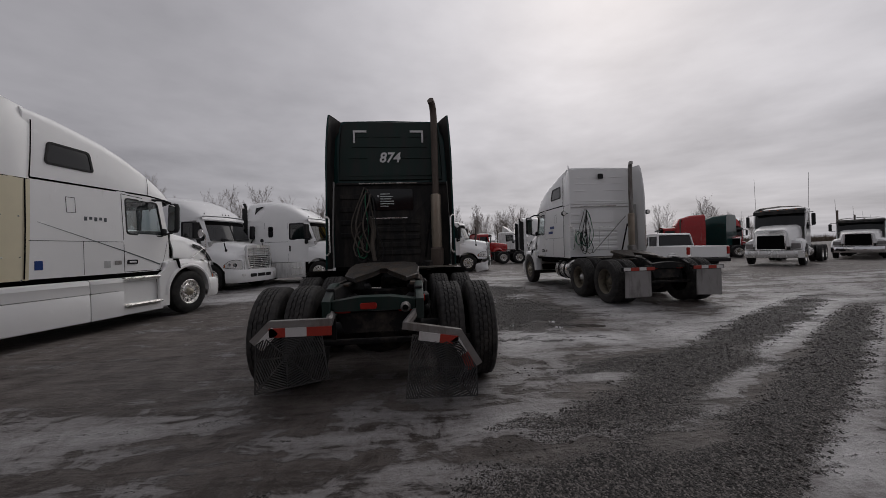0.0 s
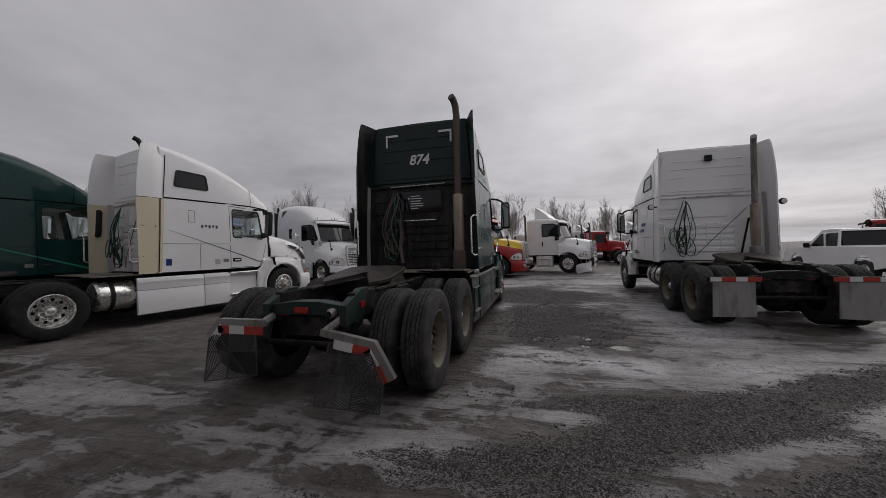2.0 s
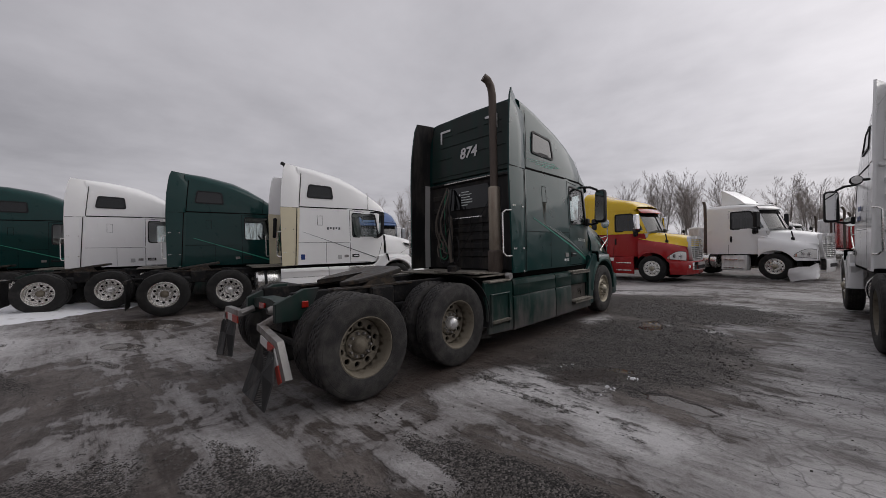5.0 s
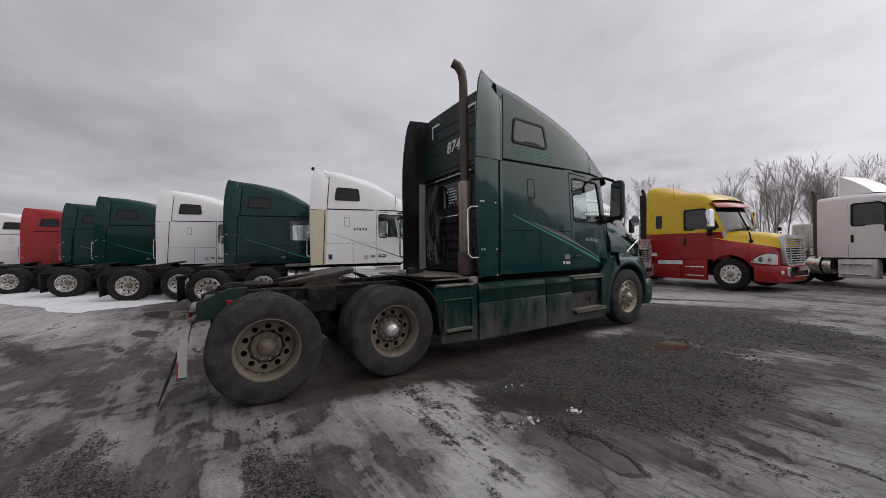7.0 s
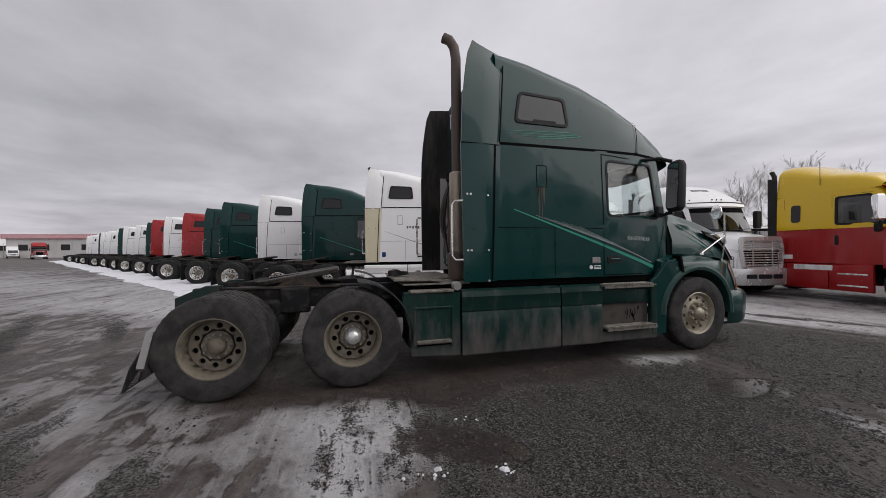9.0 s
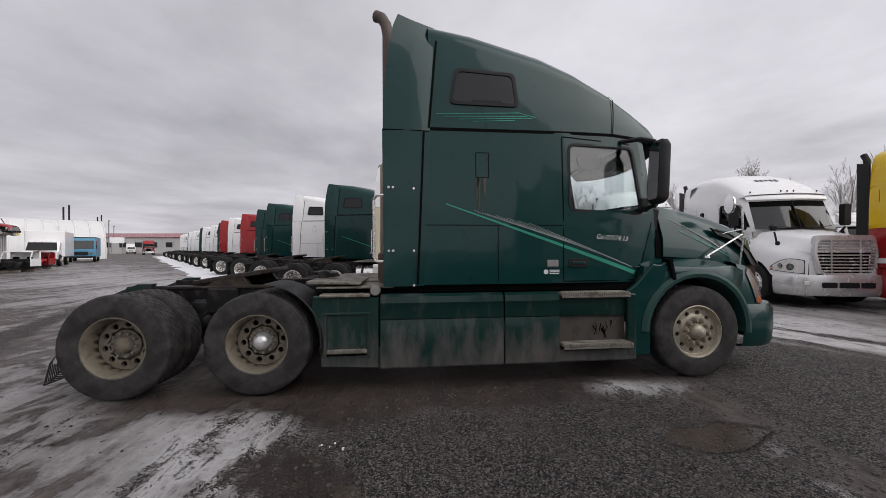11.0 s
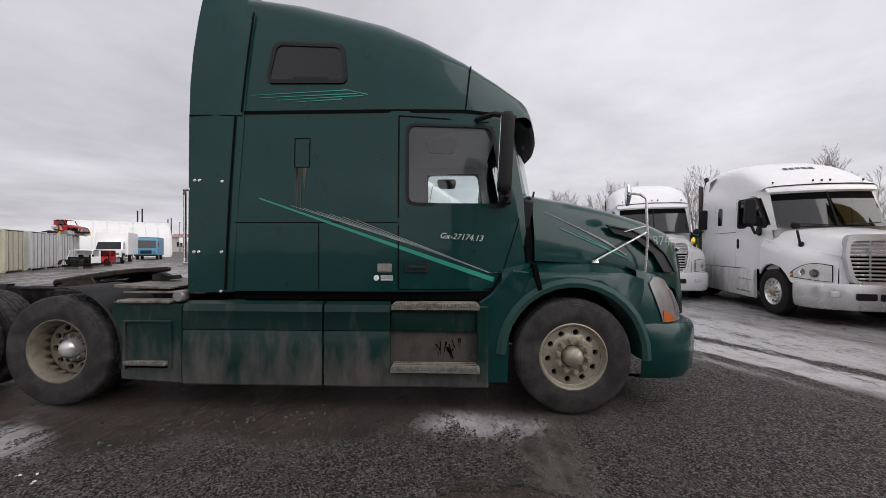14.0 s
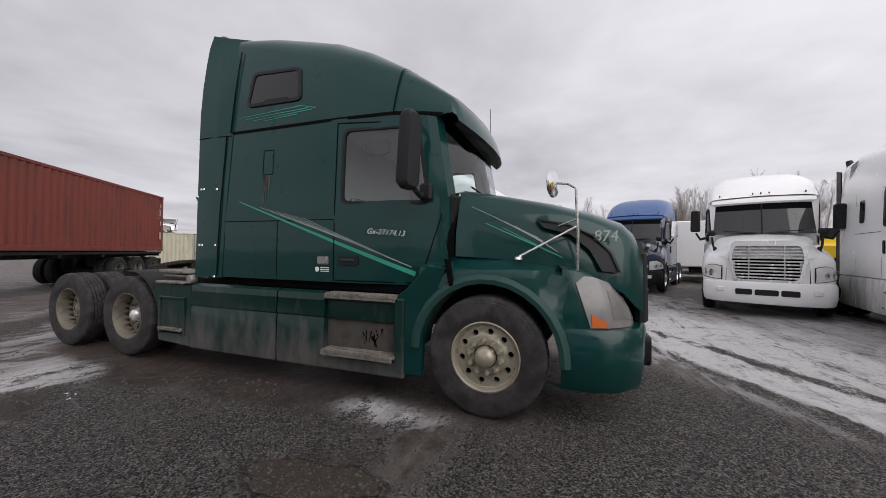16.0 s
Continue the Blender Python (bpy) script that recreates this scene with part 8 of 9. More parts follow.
    for sx in (-1, 1):
        if sx in stacks:
            P("exhaust_pipe", Shape().tube([(sx * 1.12, back - 0.15, 1.0), (sx * 1.12, back - 0.15, 3.15), (sx * 1.12, back - 0.25, 3.35)], 0.06, 8), STACK)
        P("door_mirror", Shape().box((sx * 1.36, -0.85, 2.1), (0.16, 0.08, 0.5), 0.03).tube([(sx * 1.08, -0.9, 2.4), (sx * 1.36, -0.85, 2.4)], 0.015, 5).tube([(sx * 1.08, -0.9, 1.85), (sx * 1.36, -0.85, 1.85)], 0.015, 5), BLACK)
        P("fuel_tank", Shape().lathe([(-2.6, 0.001), (-2.6, 0.28), (-1.2, 0.28), (-1.2, 0.001)], 18, (sx * 0.85, 0, 0.68), "y"), ALU)
        P("aerial", Shape().tube([(sx * 1.1, -1.4, 2.6), (sx * 1.15, -1.4, 4.1)], 0.008, 5), BLACK)
    if sleeper:
        rows = [[(x, y, z) for x, z in mirror_ring([(1.15, 1.0), (1.15, 2.6), (1.08, zt - 0.2), (0.9, zt), (0, zt + 0.03)])] for y, zt in ((-4.0, 3.7), (-3.0, 3.65), (-2.2, 3.4), (-1.9, 2.8))]
        sl = Shape().grid(rows)
        sl.add(rows[0], [tuple(range(len(rows[0])))])
        P("sleeper_box", sl, paint, angle=50)
    if load == "flat":
        P("load_body", Shape().box((0, -4.9, 1.2), (2.4, 4.8, 0.16), 0.02).box((0, -2.5, 1.9), (2.3, 0.08, 1.3), 0.02), FRAME)
    return T


def pickup_truck(m):
    """Crew cab pickup: forward +y, rear axle at y = -1.85, front at 1.85."""
    T = thing("pickup_truck", "white crew cab pickup with a dented tailgate", "pickup", "", m)
    P = lambda nm, s, mt, par=T, lab="", mm=None, angle=35: part(nm, s, mt, par, lab, mm, angle)
    for y in (-1.85, 1.85):
        for sx in (-1, 1):
            w = P("wheel", Shape().lathe([(0.10, 0.21), (0.12, 0.22), (0.10, 0.20), (0.05, 0.17), (0.06, 0.06), (0.07, 0.001)], 18), ALU, mm=pose(sx * 0.82, y, 0.38, 0, 0, 0 if sx > 0 else 180))
            part("tyre", Shape().lathe([(-0.12, 0.21), (-0.13, 0.30), (-0.10, 0.375), (0.10, 0.375), (0.13, 0.30), (0.12, 0.21)], 24), RUBBER, w)
    for sx in (-1, 1):
        # side skin with the two wheel openings
        top = [(-2.85, 0.62), (-2.85, 1.17), (-0.72, 1.20), (1.15, 1.16), (2.65, 1.08), (2.80, 0.62)]
        pts = [(-2.85, 0.52)]
        for cy in (-1.85, 1.85):
            pts += [(cy + 0.48 * math.cos(a), 0.42 + 0.48 * math.sin(a)) for a in [radians(180 - 22.5 * k) for k in range(9)]]
        pts += [(2.82, 0.52), (2.80, 0.85), (2.65, 1.06), (1.15, 1.16), (-0.72, 1.20), (-2.85, 1.18)]
        P("body_side", Shape().prism(pts, "x", sx * 0.93, sx * 0.98, 0.01), WHITE)
        # greenhouse
        s = Shape()
        ring(s, [(-0.72, 1.18), (1.30, 1.15), (0.50, 1.76), (-0.60, 1.80)], [(-0.60, 1.22), (1.02, 1.20), (0.42, 1.70), (-0.52, 1.72)], lambda p, d: (sx * (0.95 - d - 0.16 * max(0, (p[1] - 1.2))), p[0], p[1]), 0.04)
        P("window_frame", s, WHITE)
        P("side_window", Shape().add([(sx * (0.93 - 0.16 * max(0, z - 1.2)), y, z) for y, z in ((-0.60, 1.22), (1.02, 1.20), (0.42, 1.70), (-0.52, 1.72))], [(0, 1, 2, 3)]), TINT)
        P("door_pillar", Shape().box((sx * 0.915, 0.12, 1.46), (0.05, 0.08, 0.5), 0.01), WHITE)
        P("tail_lamp", Shape().box((sx * 0.92, -2.84, 0.98), (0.14, 0.08, 0.34), 0.02), LAMP_RED)
        P("door_mirror", Shape().box((sx * 1.08, 0.95, 1.25), (0.2, 0.1, 0.2), 0.03), BLACK)
        P("headlamp", Shape().box((sx * 0.80, 2.74, 0.92), (0.3, 0.12, 0.2), 0.03), LENS)
    P("roof", Shape().prism([(-0.62, 1.78), (0.50, 1.75), (0.42, 1.84), (-0.2, 1.88), (-0.55, 1.85)], "x", -0.86, 0.86, 0.02), WHITE)
    P("rear_window", Shape().add([(-0.84, -0.70, 1.22), (0.84, -0.70, 1.22), (0.80, -0.58, 1.74), (-0.80, -0.58, 1.74)], [(0, 1, 2, 3)]), TINT)
    P("windscreen", Shape().add([(-0.9, 1.22, 1.18), (0.9, 1.22, 1.18), (0.80, 0.48, 1.76), (-0.80, 0.48, 1.76)], [(0, 1, 2, 3)]), TINT)
    P("bonnet", Shape().prism([(1.18, 1.10), (2.70, 1.02), (2.74, 1.08), (2.4, 1.16), (1.2, 1.2)], "x", -0.92, 0.92, 0.02), WHITE)
    P("bed", Shape().box((0, -1.78, 0.72), (1.86, 2.1, 0.08), 0.01).box((0, -0.74, 1.0), (1.86, 0.05, 0.45), 0.01), WHITE)
    P("tailgate", Shape().box((0, -2.86, 0.92), (1.66, 0.06, 0.52), 0.02), WHITE)
    P("bumper", Shape().box((0, -2.95, 0.55), (1.8, 0.18, 0.16), 0.03), BLACK)
    P("front_bumper", Shape().box((0, 2.82, 0.58), (1.86, 0.16, 0.26), 0.04), CHROME)
    P("chassis", Shape().box((0, 0, 0.42), (1.4, 5.2, 0.16), 0.03), FRAME)
    return T


def box_truck(name, label, cab_paint, box_paint, m, length=4.6):
    T = thing(name, label, "truck", "", m)
    P = lambda nm, s, mt, par=T: part(nm, s, mt, par)
    for y in (0.0, -3.6):
        for sx in (-1, 1):
            wheel(T, y, sx, "front", RIM, "front", inner=False, x=0.98, tyre=TYRE_FAR)
    P("cargo_box", Shape().box((0, -1.2 - length / 2, 1.95), (2.4, length, 2.3), 0.05), box_paint)
    P("chassis", Shape().box((0, -2.4, 0.62), (0.9, 6.2, 0.22), 0.02), FRAME)
    P("cab_body", Shape().prism([(-1.2, 0.6), (1.0, 0.6), (1.05, 1.15), (0.2, 1.35), (-0.25, 2.15), (-1.2, 2.2)], "x", -1.0, 1.0, 0.05), cab_paint)
    P("windscreen", Shape().add([(-0.9, 0.22, 1.38), (0.9, 0.22, 1.38), (0.82, -0.20, 2.08), (-0.82, -0.20, 2.08)], [(0, 1, 2, 3)]), TINT)
    for sx in (-1, 1):
        P("door_window", Shape().add([(sx * 1.004, 0.0, 1.38), (sx * 1.004, -0.95, 1.38), (sx * 1.004, -0.95, 2.05), (sx * 1.004, -0.30, 2.05)], [(0, 1, 2, 3)]), TINT)
        P("headlamp", Shape().box((sx * 0.75, 1.03, 0.92), (0.3, 0.08, 0.2), 0.02), LENS)
    P("grille", Shape().box((0, 1.04, 0.92), (1.0, 0.05, 0.26), 0.01), BLACK)
    P("bumper", Shape().box((0, 1.08, 0.58), (2.0, 0.14, 0.22), 0.03), CHROME)
    return T


def step_van(m):
    T = thing("delivery_van", "faded sky-blue walk-in delivery van", "van", "", m)
    P = lambda nm, s, mt, par=T: part(nm, s, mt, par)
    for y in (0.0, -3.4):
        for sx in (-1, 1):
            wheel(T, y, sx, "front", RIM, "front", inner=False, x=0.98, tyre=TYRE_FAR)
    P("van_body", Shape().prism([(-5.2, 0.55), (1.1, 0.55), (1.15, 1.35), (0.75, 2.75), (-5.2, 2.85)], "x", -1.12, 1.12, 0.06), VANBLUE)
    P("windscreen", Shape().add([(-0.98, 1.13, 1.50), (0.98, 1.13, 1.50), (0.96, 0.86, 2.45), (-0.96, 0.86, 2.45)], [(0, 1, 2, 3)]), TINT)
    for sx in (-1, 1):
        P("door_window", Shape().add([(sx * 1.125, 0.8, 1.5), (sx * 1.125, -0.3, 1.5), (sx * 1.125, -0.3, 2.4), (sx * 1.125, 0.6, 2.4)], [(0, 1, 2, 3)]), TINT)
        P("headlamp", Shape().box((sx * 0.8, 1.16, 1.02), (0.26, 0.06, 0.26), 0.02), LENS)
    P("grille", Shape().box((0, 1.15, 1.0), (1.1, 0.06, 0.4), 0.01), BLACK)
    P("bumper", Shape().box((0, 1.2, 0.58), (2.3, 0.16, 0.22), 0.03), BLACK)
    P("roof_edge", Shape().box((0, -2.2, 2.86), (2.2, 5.9, 0.05), 0.02), WHITE)
    return T


def loose_cab(label, paint, m, bonnet=True):
    """A stripped cab shell on a bare frame: open windows, an empty engine bay and, if kept, its bonnet."""
    T = thing("salvaged_cab", label, "cab", "", m)
    for sx in (-1, 1):
        part("side_panel", Shape().prism([(-1.2, 0.55), (0.25, 0.55), (0.25, 1.30), (-1.2, 1.30)], "x", sx * 1.06, sx * 1.10, 0.015), paint, T)
        part("door_pillar", Shape().prism([(-1.2, 1.30), (-0.98, 1.30), (-0.98, 1.98), (-1.2, 1.98)], "x", sx * 1.03, sx * 1.08, 0.012).prism([(0.16, 1.30), (0.25, 1.30), (-0.06, 1.98), (-0.16, 1.98)], "x", sx * 1.03, sx * 1.08, 0.012), paint, T)
        part("fender", Shape().grid([[(sx * x, 1.0 + 0.56 * math.cos(a), 0.50 + 0.52 * math.sin(a)) for x in (0.72, 1.0, 1.06)] for a in [math.pi * k / 10 for k in range(11)]]), paint if bonnet else FRAME, T)
        part("frame_rail", Shape().box((sx * 0.42, 0.2, 0.36), (0.09, 3.4, 0.24), 0.02), FRAME, T)
    part("back_panel", Shape().box((0, -1.18, 1.25), (2.1, 0.05, 1.45), 0.02), paint, T)
    rows = [[(x, y, z + 0.06 * (1 - (x / 1.08) ** 2)) for x in (-1.08, -0.8, -0.3, 0.3, 0.8, 1.08)] for y, z in ((-1.22, 1.98), (-0.7, 2.06), (-0.2, 2.04), (-0.02, 1.96))]
    part("roof", Shape().grid(rows).grid([[(x, y, z - 0.05) for x, y, z in r] for r in rows]), paint, T)
    part("firewall", Shape().box((0, 0.24, 0.92), (2.1, 0.06, 0.75), 0.02), FRAME, T)
    part("interior", Shape().box((0, -0.5, 0.62), (2.0, 1.3, 0.2), 0.03).box((0.5, -0.75, 1.1), (0.45, 0.16, 0.8), 0.05).box((-0.5, -0.75, 1.1), (0.45, 0.16, 0.8), 0.05), SEAM, T)
    if bonnet:
        rows = [[(x, y, z) for x, z in mirror_ring([(w, zs), (w * 0.95, zt - 0.06), (w * 0.6, zt), (0, zt + 0.03)])] for y, w, zs, zt in ((0.28, 0.98, 0.95, 1.34), (0.8, 0.90, 0.92, 1.26), (1.3, 0.80, 0.85, 1.14), (1.6, 0.70, 0.72, 1.0))]
        part("bonnet", Shape().grid(rows), paint, T)
        part("grille", Shape().box((0, 1.58, 0.66), (1.3, 0.06, 0.55), 0.02), STEEL, T)
    else:
        part("engine", Shape().box((0, 0.9, 0.78), (0.6, 1.1, 0.6), 0.08).lathe([(1.45, 0.36), (1.5, 0.36), (1.52, 0.30)], 14, (0, 0, 0.8), "y"), FRAME, T)
    for y in (-0.9, 1.0):
        part("prop", Shape().box((0, y, 0.12), (1.6, 0.16, 0.24), 0.02), WOODM, T)
    return T


# ---- east side ----
roll_off = square_truck("tractor_unit", "white tractor unit with a black grille and steel bumper", WHITE, pose(20.4, 12.4, 0, 0, 0, 121), tall=1.30, stacks=(), bumper=BRIGHT_STEEL)
for k in range(5):
    part("marker_lamp", Shape().lathe([(0.0, 0.035), (0.03, 0.03), (0.05, 0.012)], 8, (-0.72 + 0.36 * k, -0.66, 3.02), "z"), LAMP_AMBER, roll_off)
part("exhaust_pipe", Shape().tube([(1.14, -2.2, 1.0), (1.14, -2.2, 2.9), (1.16, -2.3, 3.25)], 0.065, 8), STACK, roll_off)
pickup_truck(pose(14.0, 12.4, 0, 0, 0, -4))
square_truck("salvage_truck", "red sleeper truck with a worn dark sun visor", RED, pose(22.0, 25.0, 0, 0, 0, 62), sleeper=True)
square_truck("salvage_truck", "dark green sleeper truck among the stored trucks", GREEN, pose(26.8, 27.0, 0, 0, 0, 28), sleeper=True)
square_truck("salvage_truck", "red tractor unit with tall exhaust pipes", RED, pose(29.5, 24.5, 0, 0, 0, 144), sleeper=True)
square_truck("flatbed_truck", "white flatbed truck parked along the lane", WHITE, pose(29.6, 15.2, 0, 0, 0, 122), load="flat")
GROUP_E = "vehicles along the far lane"
far_a = square_truck("flatbed_truck", "dark flatbed truck parked along the lane", NAVY, pose(37.5, 19.8, 0, 0, 0, 122), load="flat")
tagged(far_a, group=GROUP_E)
for k in range(6):
    copy_thing(far_a, pose(46.5 + 9.0 * k, 25.5 + 5.4 * k, 0, 0, 0, 119 + 3 * (k % 3)))
far_b = aero_truck("semi_truck", "white day cab tractor parked behind the rows", WHITE_DIRTY, WHITE_DIRTY, "tractors in the back row", "day", pose(-6.5, 34.0, 0, 0, 0, -115), sleeper=False)
for x, y, r in ((12.5, 33, -120), (8.0, 35, -110), (-14, 30, -112), (-22, 26, -118), (16.5, 38, 150), (5.0, 40, -105)):
    copy_thing(far_b, pose(x, y, 0, 0, 0, r))
square_truck("salvage_truck", "red tractor without its bonnet behind the white trucks", RED, pose(8.2, 28.0, 0, 0, 0, -80))
square_truck("salvage_truck", "dark tractor with its frame bare", NAVY, pose(9.2, 33.5, 0, 0, 0, -95), load="")
aero_truck("semi_truck", "white aero sleeper tractor parked behind the yard", WHITE, WHITE, "", "high", pose(13.2, 24.0, 0, 0, 0, -96))
box_truck("box_truck", "white box truck behind the parked trucks", WHITE, WHITE, pose(-27, 14, 0, 0, 0, -110))
box_truck("box_truck", "white box trailer truck behind the blue truck", WHITE_DIRTY, WHITE, pose(-22, 13.0, 0, 0, 0, 75))
T = thing("skip_container", "green steel skip with a yellow machine beside it", "skip", "", pose(-17.0, 16.6, 0, 0, 0, -20))
part("skip_body", Shape().prism([(-2.6, 0.15), (2.6, 0.15), (3.0, 2.3), (2.92, 2.3), (2.5, 0.25), (-2.5, 0.25), (-2.92, 2.3), (-3.0, 2.3)], "y", -1.1, 1.1, 0.02).box((0, -1.1, 1.2), (5.4, 0.06, 2.1), 0.01).box((0, 1.1, 1.2), (5.4, 0.06, 2.1), 0.01), GREENBOX, T)
for k in range(6):
    part("rib", Shape().box((-2.3 + 0.92 * k, -1.15, 1.2), (0.08, 0.05, 2.0), 0.01), GREENBOX, T)
T = thing("flat_trailer", "long black flat trailer standing on its legs", "trailer", "", pose(-14.6, 15.4, 0, 0, 0, -20))
part("deck", Shape().box((0, 0, 1.25), (9.0, 2.4, 0.22), 0.02), FRAME, T)
for x in (-3.6, 3.0):
    for sy in (-0.8, 0.8):
        part("leg", Shape().box((x, sy, 0.56), (0.14, 0.14, 1.16), 0.01), FRAME, T)
T = thing("yellow_machine", "small yellow machine on the flat trailer", "machine", "", pose(-14.0, 15.2, 1.36, 0, 0, -20))
part("body", Shape().prism([(-0.9, 0.0), (0.9, 0.0), (0.9, 0.45), (0.3, 0.8), (-0.7, 0.8), (-0.9, 0.5)], "y", -0.5, 0.5, 0.04), YELLOW, T)
part("post", Shape().box((0.2, 0, 0.95), (0.08, 0.8, 0.4), 0.01), BLACK, T)

# ---- west side: beyond the trailer, along the road ----
AIM = math.degrees(math.atan2(ROWDIR.y, ROWDIR.x))
TO_ROAD = Vector((-0.558, 0.83, 0))
FACE = math.degrees(math.atan2(TO_ROAD.y, TO_ROAD.x))
container("shipping_container", "beige corrugated container with closed doors", 6.06, BEIGE, pose(*(Vector((-16.1, -23.2, 0)) - TO_ROAD * 3.03), 0, 0, FACE))
cw = None
for k in range(4):
    q = Vector((-17.6, -24.1, 0)) - ROWDIR * (1.25 + 2.5 * k) - TO_ROAD * (3.03 + 0.12 * (k % 2))
    if cw is None:
        cw = container("shipping_container", "pale grey corrugated container with closed doors", 6.06, GREYWHITE, pose(*q, 0, 0, FACE), "grey containers by the road")
    else:
        copy_thing(cw, pose(*q, 0, 0, FACE))
box_truck("box_truck", "white box truck facing the road", WHITE, WHITE, pose(-28.2, -29.7, 0, 0, 0, -55), 5.2)
step_van(pose(-39.0, -35.7, 0, 0, 0, -55))
loose_cab("white salvaged truck cab without its bonnet on the ground", WHITE, pose(-20.2, -23.6, 0, 0, 0, -75) @ Matrix.Scale(0.66, 4), False)
loose_cab("red salvaged truck bonnet on the ground", RED, pose(-23.6, -25.7, 0, 0, 0, -70) @ Matrix.Scale(0.62, 4))
loose_cab("red salvaged cab shell stored on the containers", RED, pose(-24.4, -29.2, 2.60, 0, 0, 20) @ Matrix.Scale(0.62, 4))
loose_cab("white and red salvaged fairing stored on the containers", WHITE, pose(-15.2, -25.8, 2.60, 0, 0, -40) @ Matrix.Scale(0.62, 4))
T = thing("scrap_pile", "grey and yellow scrap parts on top of the containers", "scrap", "", pose(-25.2, -30.2, 2.60, 0, 0, AIM))
rnd = random.Random(21)
for k in range(22):
    mt = (STEEL, GREYWHITE, YELLOW, STEEL, FRAME)[k % 5]
    top = k % 3 == 0
    size = (rnd.uniform(0.5, 1.3), rnd.uniform(0.3, 0.8), rnd.uniform(0.25, 0.4))
    place = pose(-2.5 + 0.25 * k + rnd.uniform(-0.1, 0.1), rnd.uniform(-0.5, 0.5) if top else rnd.uniform(-0.9, 0.9), (0.46 if top else 0.0) + size[2] / 2, rnd.uniform(-4, 4), rnd.uniform(-4, 4), rnd.uniform(0, 90))
    if k % 4 == 1:
        part("scrap_part", Shape().tube([(-size[0] / 2, 0, 0), (0, 0.1, 0.05), (size[0] / 2, 0, 0)], 0.10, 8), mt, T, m=place)
    else:
        part("scrap_part", Shape().prism([(-size[0] / 2, -size[2] / 2), (size[0] / 2, -size[2] / 2), (size[0] * 0.4, size[2] * 0.3), (size[0] * 0.1, size[2] / 2), (-size[0] * 0.45, size[2] * 0.2)], "y", -size[1] / 2, size[1] / 2, 0.03), mt, T, m=place)


def arched_hall(m, length, width, height, label):
    T = thing("fabric_building", label, "building", "", m)
    arc = [(width / 2 * math.cos(a), height * (math.sin(a) ** 0.8 if math.sin(a) > 0 else 0)) for a in [math.pi * k / 20 for k in range(21)]]
    bays = 8
    for b in range(bays):
        x0, x1 = -length / 2 + length * b / bays, -length / 2 + length * (b + 1) / bays
        part("roof_bay", Shape().grid([[(x, y, z) for y, z in arc] for x in (x0 + 0.04, x1 - 0.04)]), TARP, T)
        part("arch_rib", Shape().tube([(x0, y, z + 0.03) for y, z in arc], 0.09, 5), TARP, T)
    for sx in (-1, 1):
        part("end_wall", Shape().add([(sx * length / 2, y, z) for y, z in arc], [tuple(range(len(arc)))]), CLAD, T)
    part("gate", Shape().box((length / 2 + 0.03, 0, 2.4), (0.1, 5.0, 4.8), 0.02), GREYWHITE, T)
    return T


arched_hall(pose(-52.8, -53.0, 0, 0, 0, -45), 12.5, 12, 6.0, "white fabric-covered arched storage hall")
arched_hall(pose(-68.0, -62.5, 0, 0, 0, -45), 8, 10, 5.6, "smaller white fabric arched hall")
T = thing("low_building", "long pale low building with a red eave", "building", "", pose(-118, -74, 0, 0, 0, -90))
part("wall", Shape().box((0, 0, 2.6), (46, 9, 5.2), 0.05), CLAD, T)
part("roof", Shape().prism([(-5.0, 5.2), (5.0, 5.2), (0, 6.6)], "x", -23.4, 23.4, 0.05), RED, T)
for k in range(9):
    part("window", Shape().box((-18 + 4.5 * k, 4.52, 2.8), (2.0, 0.06, 1.6), 0.02), TINT, T)
square_truck("semi_truck", "red tractor unit far down the road", RED, pose(-89.5, -63.5, 0, 0, 0, -55), sleeper=True)
pole = thing("light_pole", "grey steel pole with two floodlights", "lamp post", "poles along the road", pose(-93, -75.4, 0, 0, 0, AIM))
part("pole", Shape().tube([(0, 0, 0), (0, 0, 9.0)], [0.13, 0.08], 8), STEEL, pole)
part("arm", Shape().tube([(-0.8, 0, 8.9), (0.8, 0, 8.9)], 0.05, 6), STEEL, pole)
for sx in (-1, 1):
    part("floodlight", Shape().box((sx * 0.8, 0.1, 8.8), (0.45, 0.3, 0.25), 0.04), STEEL, pole)
for x, y in ((-116, -92),):
    copy_thing(pole, pose(x, y, 0, 0, 0, AIM))
stk = thing("exhaust_mast", "pair of tall dark pipes standing upright", "pipe", "tall pipes by the halls", pose(-55.0, -51.2, 0))
for d in (0.0, 0.9):
    part("pipe", Shape().tube([(d, 0, 0), (d, 0, 8.4 - 0.5 * d)], 0.11, 8), SOOT, stk)
copy_thing(stk, pose(-72.7, -60.8, 0))
T = thing("road_sign", "white sign board on posts by the road", "sign", "", pose(-86, -68.1, 0, 0, 0, -55))
part("board", Shape().box((0, 0, 3.6), (2.6, 0.1, 1.4), 0.02), WHITE, T)
for sx in (-1, 1):
    part("post", Shape().tube([(sx * 1.0, 0, 0), (sx * 1.0, 0, 3.4)], 0.06, 6), STEEL, T)
for k in range(3):
    part("sign_bar", Shape().box((0, -0.06, 3.95 - 0.35 * k), (2.0 - 0.3 * k, 0.02, 0.16), 0.005), GREY_INK, T)
rnd = random.Random(5)
for k in range(4):
    pk = box_truck("box_truck", "small white truck far down the road", WHITE, WHITE, pose(-112, -84, 0, 0, 0, -55)) if k == 0 else copy_thing(pk, pose(-112 - 9 * k, -84 - 6 * k, 0, 0, 0, -60 + 15 * k))


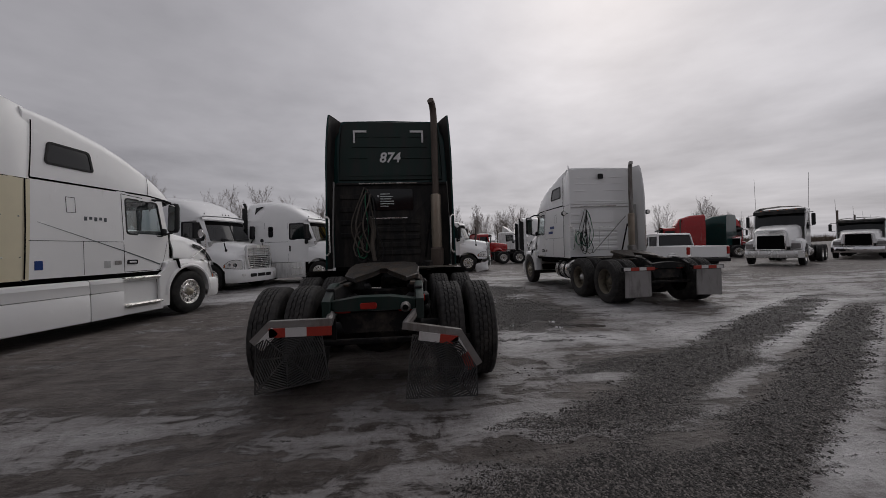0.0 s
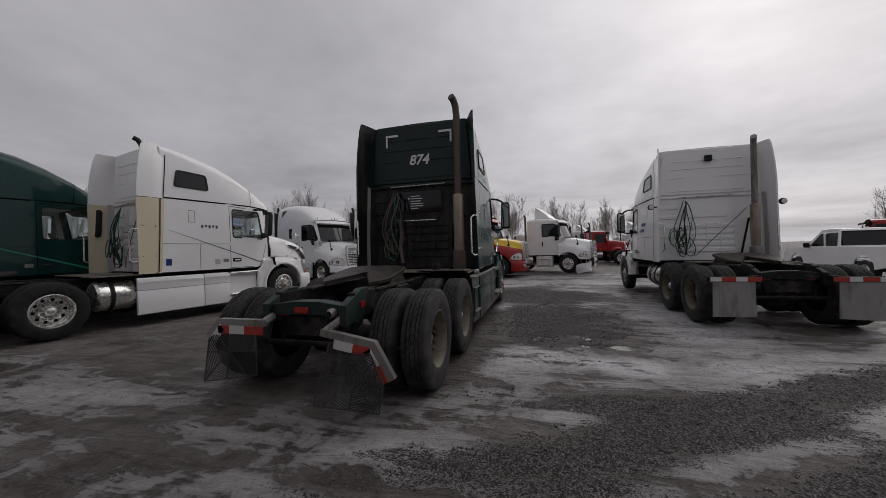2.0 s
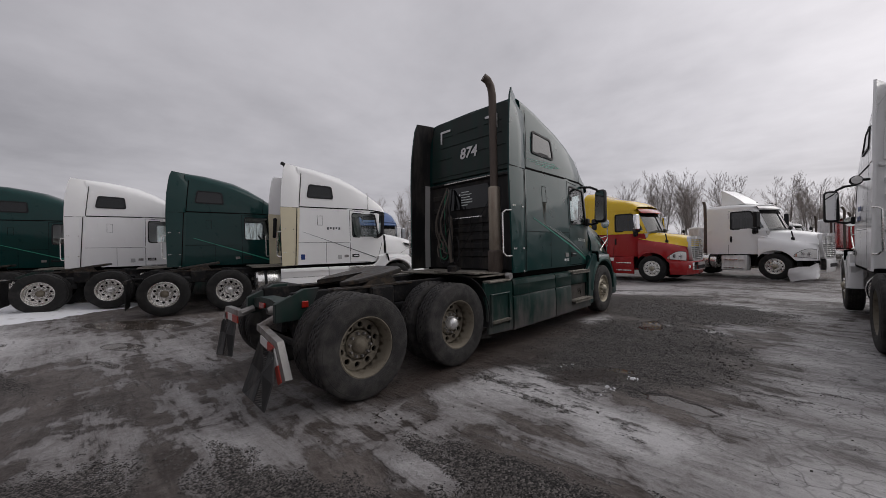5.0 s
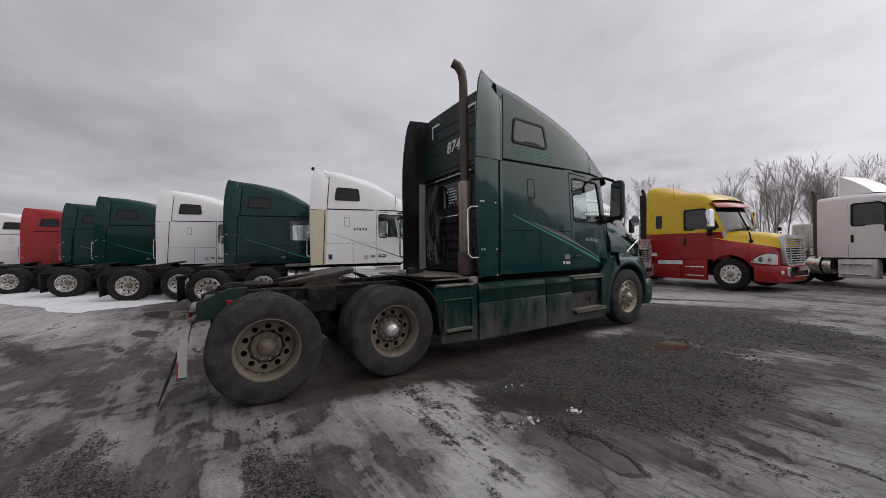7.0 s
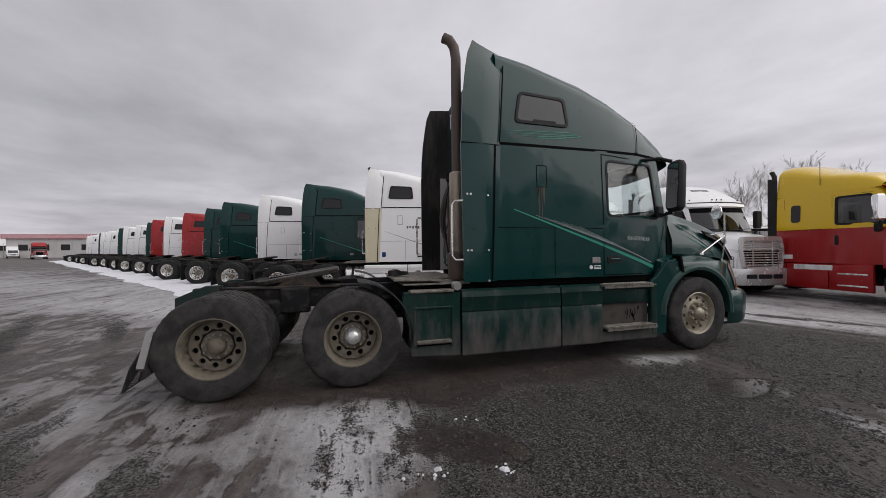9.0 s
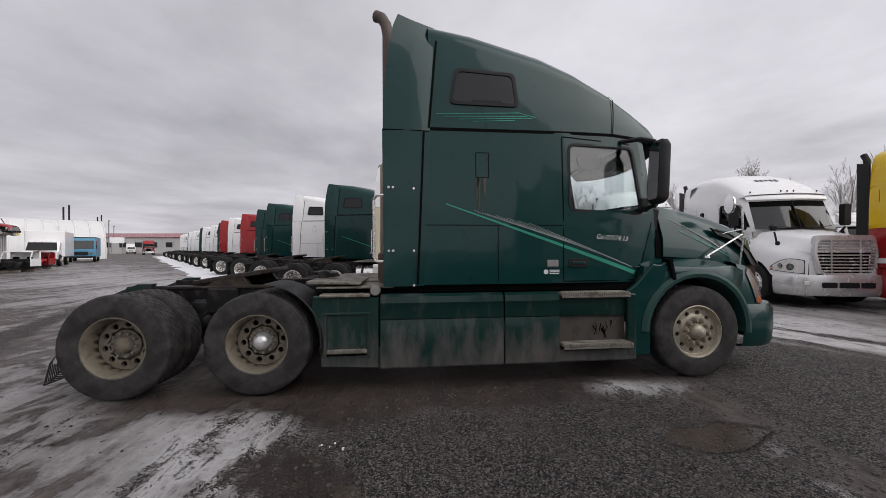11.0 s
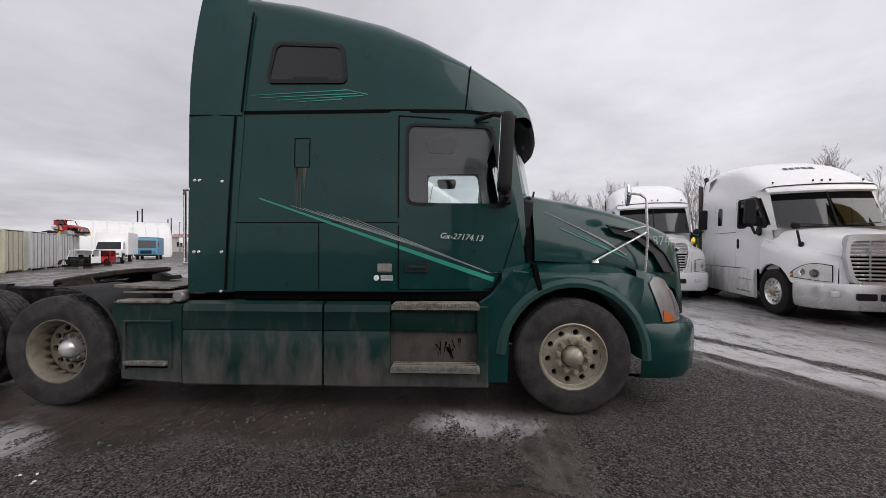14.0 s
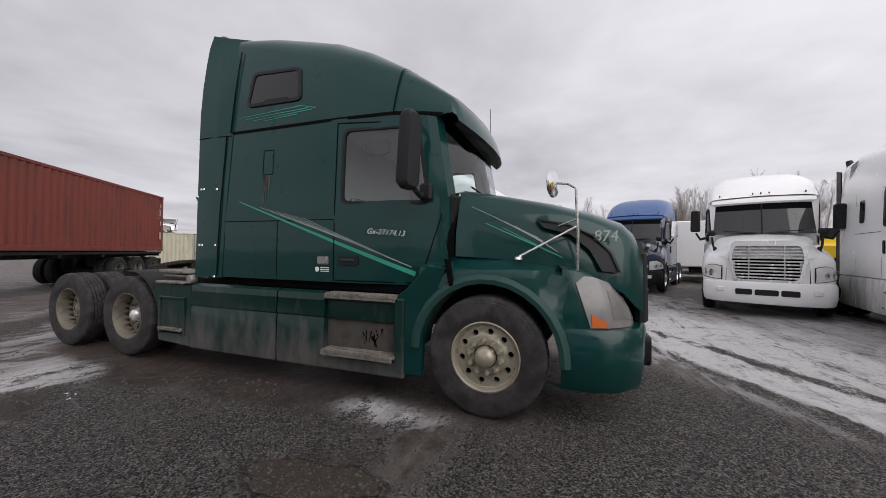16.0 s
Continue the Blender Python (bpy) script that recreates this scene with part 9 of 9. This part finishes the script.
# ---- bare trees ----
def bare_tree(name, seed, height, m=None):
    """Several upright stems that fan out into ever finer upswept branches."""
    rnd = random.Random(seed)
    T = thing(name, "leafless grey tree with upswept fine branches", "tree", "bare trees behind the yard", m)
    trunk, crown = Shape(), Shape()

    def limb(p, d, length, r, level):
        n = (5, 3, 2, 1)[level]
        pts, q, ways = [p], d.normalized(), []
        for k in range(n):
            q = (q + Vector((rnd.uniform(-1, 1), rnd.uniform(-1, 1), rnd.uniform(-0.2, 0.8))) * (0.03 + 0.03 * level)).normalized()
            pts.append(pts[-1] + q * (length / n))
            ways.append(q)
        rad = [max(0.007, r * (1 - 0.8 * k / n)) for k in range(n + 1)]
        if level == 3:
            a = q.orthogonal().normalized() * 0.009
            c = q.cross(a)
            crown.add([p + a, p - a * 0.5 + c * 0.87, p - a * 0.5 - c * 0.87, pts[-1]], [(0, 1, 3), (1, 2, 3), (2, 0, 3)])
            return
        (trunk if level == 0 else crown).tube(pts, rad, 6 if level == 0 else 3)
        for k in range((18, 9, 6)[level]):
            t = rnd.uniform(0.26 if level == 0 else 0.12, 0.98)
            i = min(n - 1, int(t * n))
            base = pts[i].lerp(pts[i + 1], t * n - i)
            w = ways[i]
            side = Matrix.Rotation(rnd.uniform(0, 2 * math.pi), 3, w) @ w.orthogonal().normalized()
            ang = radians(rnd.uniform(16, 38))
            out = w * math.cos(ang) + side * math.sin(ang) + Vector((0, 0, 0.12))
            limb(base, out, length * rnd.uniform(0.34, 0.54) * (1.15 - 0.65 * t), rad[i] * 0.42, level + 1)

    for k in range(rnd.choice((2, 3, 3, 4))):
        a = rnd.uniform(0, 2 * math.pi)
        lean = rnd.uniform(0.03, 0.17)
        limb(Vector((0.25 * math.cos(a), 0.25 * math.sin(a), -0.2)), Vector((lean * math.cos(a), lean * math.sin(a), 1)), height * rnd.uniform(0.75, 1.0), height * 0.0075, 0)
    part("trunk", trunk, BARK, T)
    part("crown", crown, TWIG, T)
    return T


TREES = [bare_tree("tree", 31 + k, 11.2 + 1.0 * (k % 3)) for k in range(5)]
NORMAL = Vector((-0.558, 0.83, 0))
rnd = random.Random(77)
spots = []
s = -95.0
while s < 75:
    s += rnd.choice((0.9, 1.2, 1.5, 2.0, 3.0))
    spots.append(Vector((1.5, 0, 0)) + NORMAL * (54 + rnd.uniform(-4, 9)) + ROWDIR * s)
for k in range(14):
    spots.append(Vector((66 + 6.5 * k, 78 + 4.0 * k + rnd.uniform(-6, 6), 0)))
for k, p in enumerate(spots):
    m = pose(p.x, p.y, 0, 0, 0, rnd.uniform(0, 360)) @ Matrix.Scale(rnd.uniform(0.66, 0.98), 4)
    if k < 5:
        TREES[k].matrix_basis = m
    else:
        ob = copy_thing(TREES[k % 5], pose(p.x, p.y, 0, 0, 0, rnd.uniform(0, 360)))
        sc = rnd.uniform(0.62, 1.0)
        ob.scale = (sc, sc, sc)


def scrub_band(name, pts, height, count, seed, label, depth=4.0):
    """A ragged thicket of fine upright twigs along a line."""
    rnd = random.Random(seed)
    s = Shape()
    for k in range(count):
        i = rnd.randrange(len(pts) - 1)
        p = Vector(pts[i]).lerp(Vector(pts[i + 1]), rnd.random()) + Vector((rnd.uniform(-depth, depth), rnd.uniform(-depth, depth), -0.05))
        h = height * rnd.uniform(0.45, 1.0) * (0.7 + 0.5 * abs(noise.noise(p * 0.06)))
        for q in range(5):
            a = rnd.uniform(0, 2 * math.pi)
            d = Vector((math.cos(a), math.sin(a), 0)) * h * rnd.uniform(0.08, 0.34)
            tip = p + d + Vector((0, 0, h * rnd.uniform(0.7, 1.0)))
            sd = Vector((-d.y, d.x, 0)).normalized() * 0.014 * h
            s.add([p - sd, p + sd, tip], [(0, 1, 2)])
    ob = part(name, s, BRUSH)
    return tagged(ob, label, "scrub", kind="stuff")


base = Vector((1.5, 0, 0)) + NORMAL * 60
scrub_band("scrub", [tuple(base + ROWDIR * q) for q in (-110, -60, 0, 60, 110)], 2.2, 5000, 3, "dry brown scrub below the bare trees")
scrub_band("scrub", [(-150, -190, 0), (-230, -180, 0), (-300, -120, 0), (-260, -60, 0), (-220, -20, 0), (-150, 20, 0), (-100, 30, 0)], 6.5, 9000, 4, "distant brown brush along the horizon", 9.0)
scrub_band("scrub", [(90, 100, 0), (140, 120, 0), (240, 170, 0), (200, 60, 0)], 4.5, 3500, 6, "distant brown brush beyond the lane", 6.0)
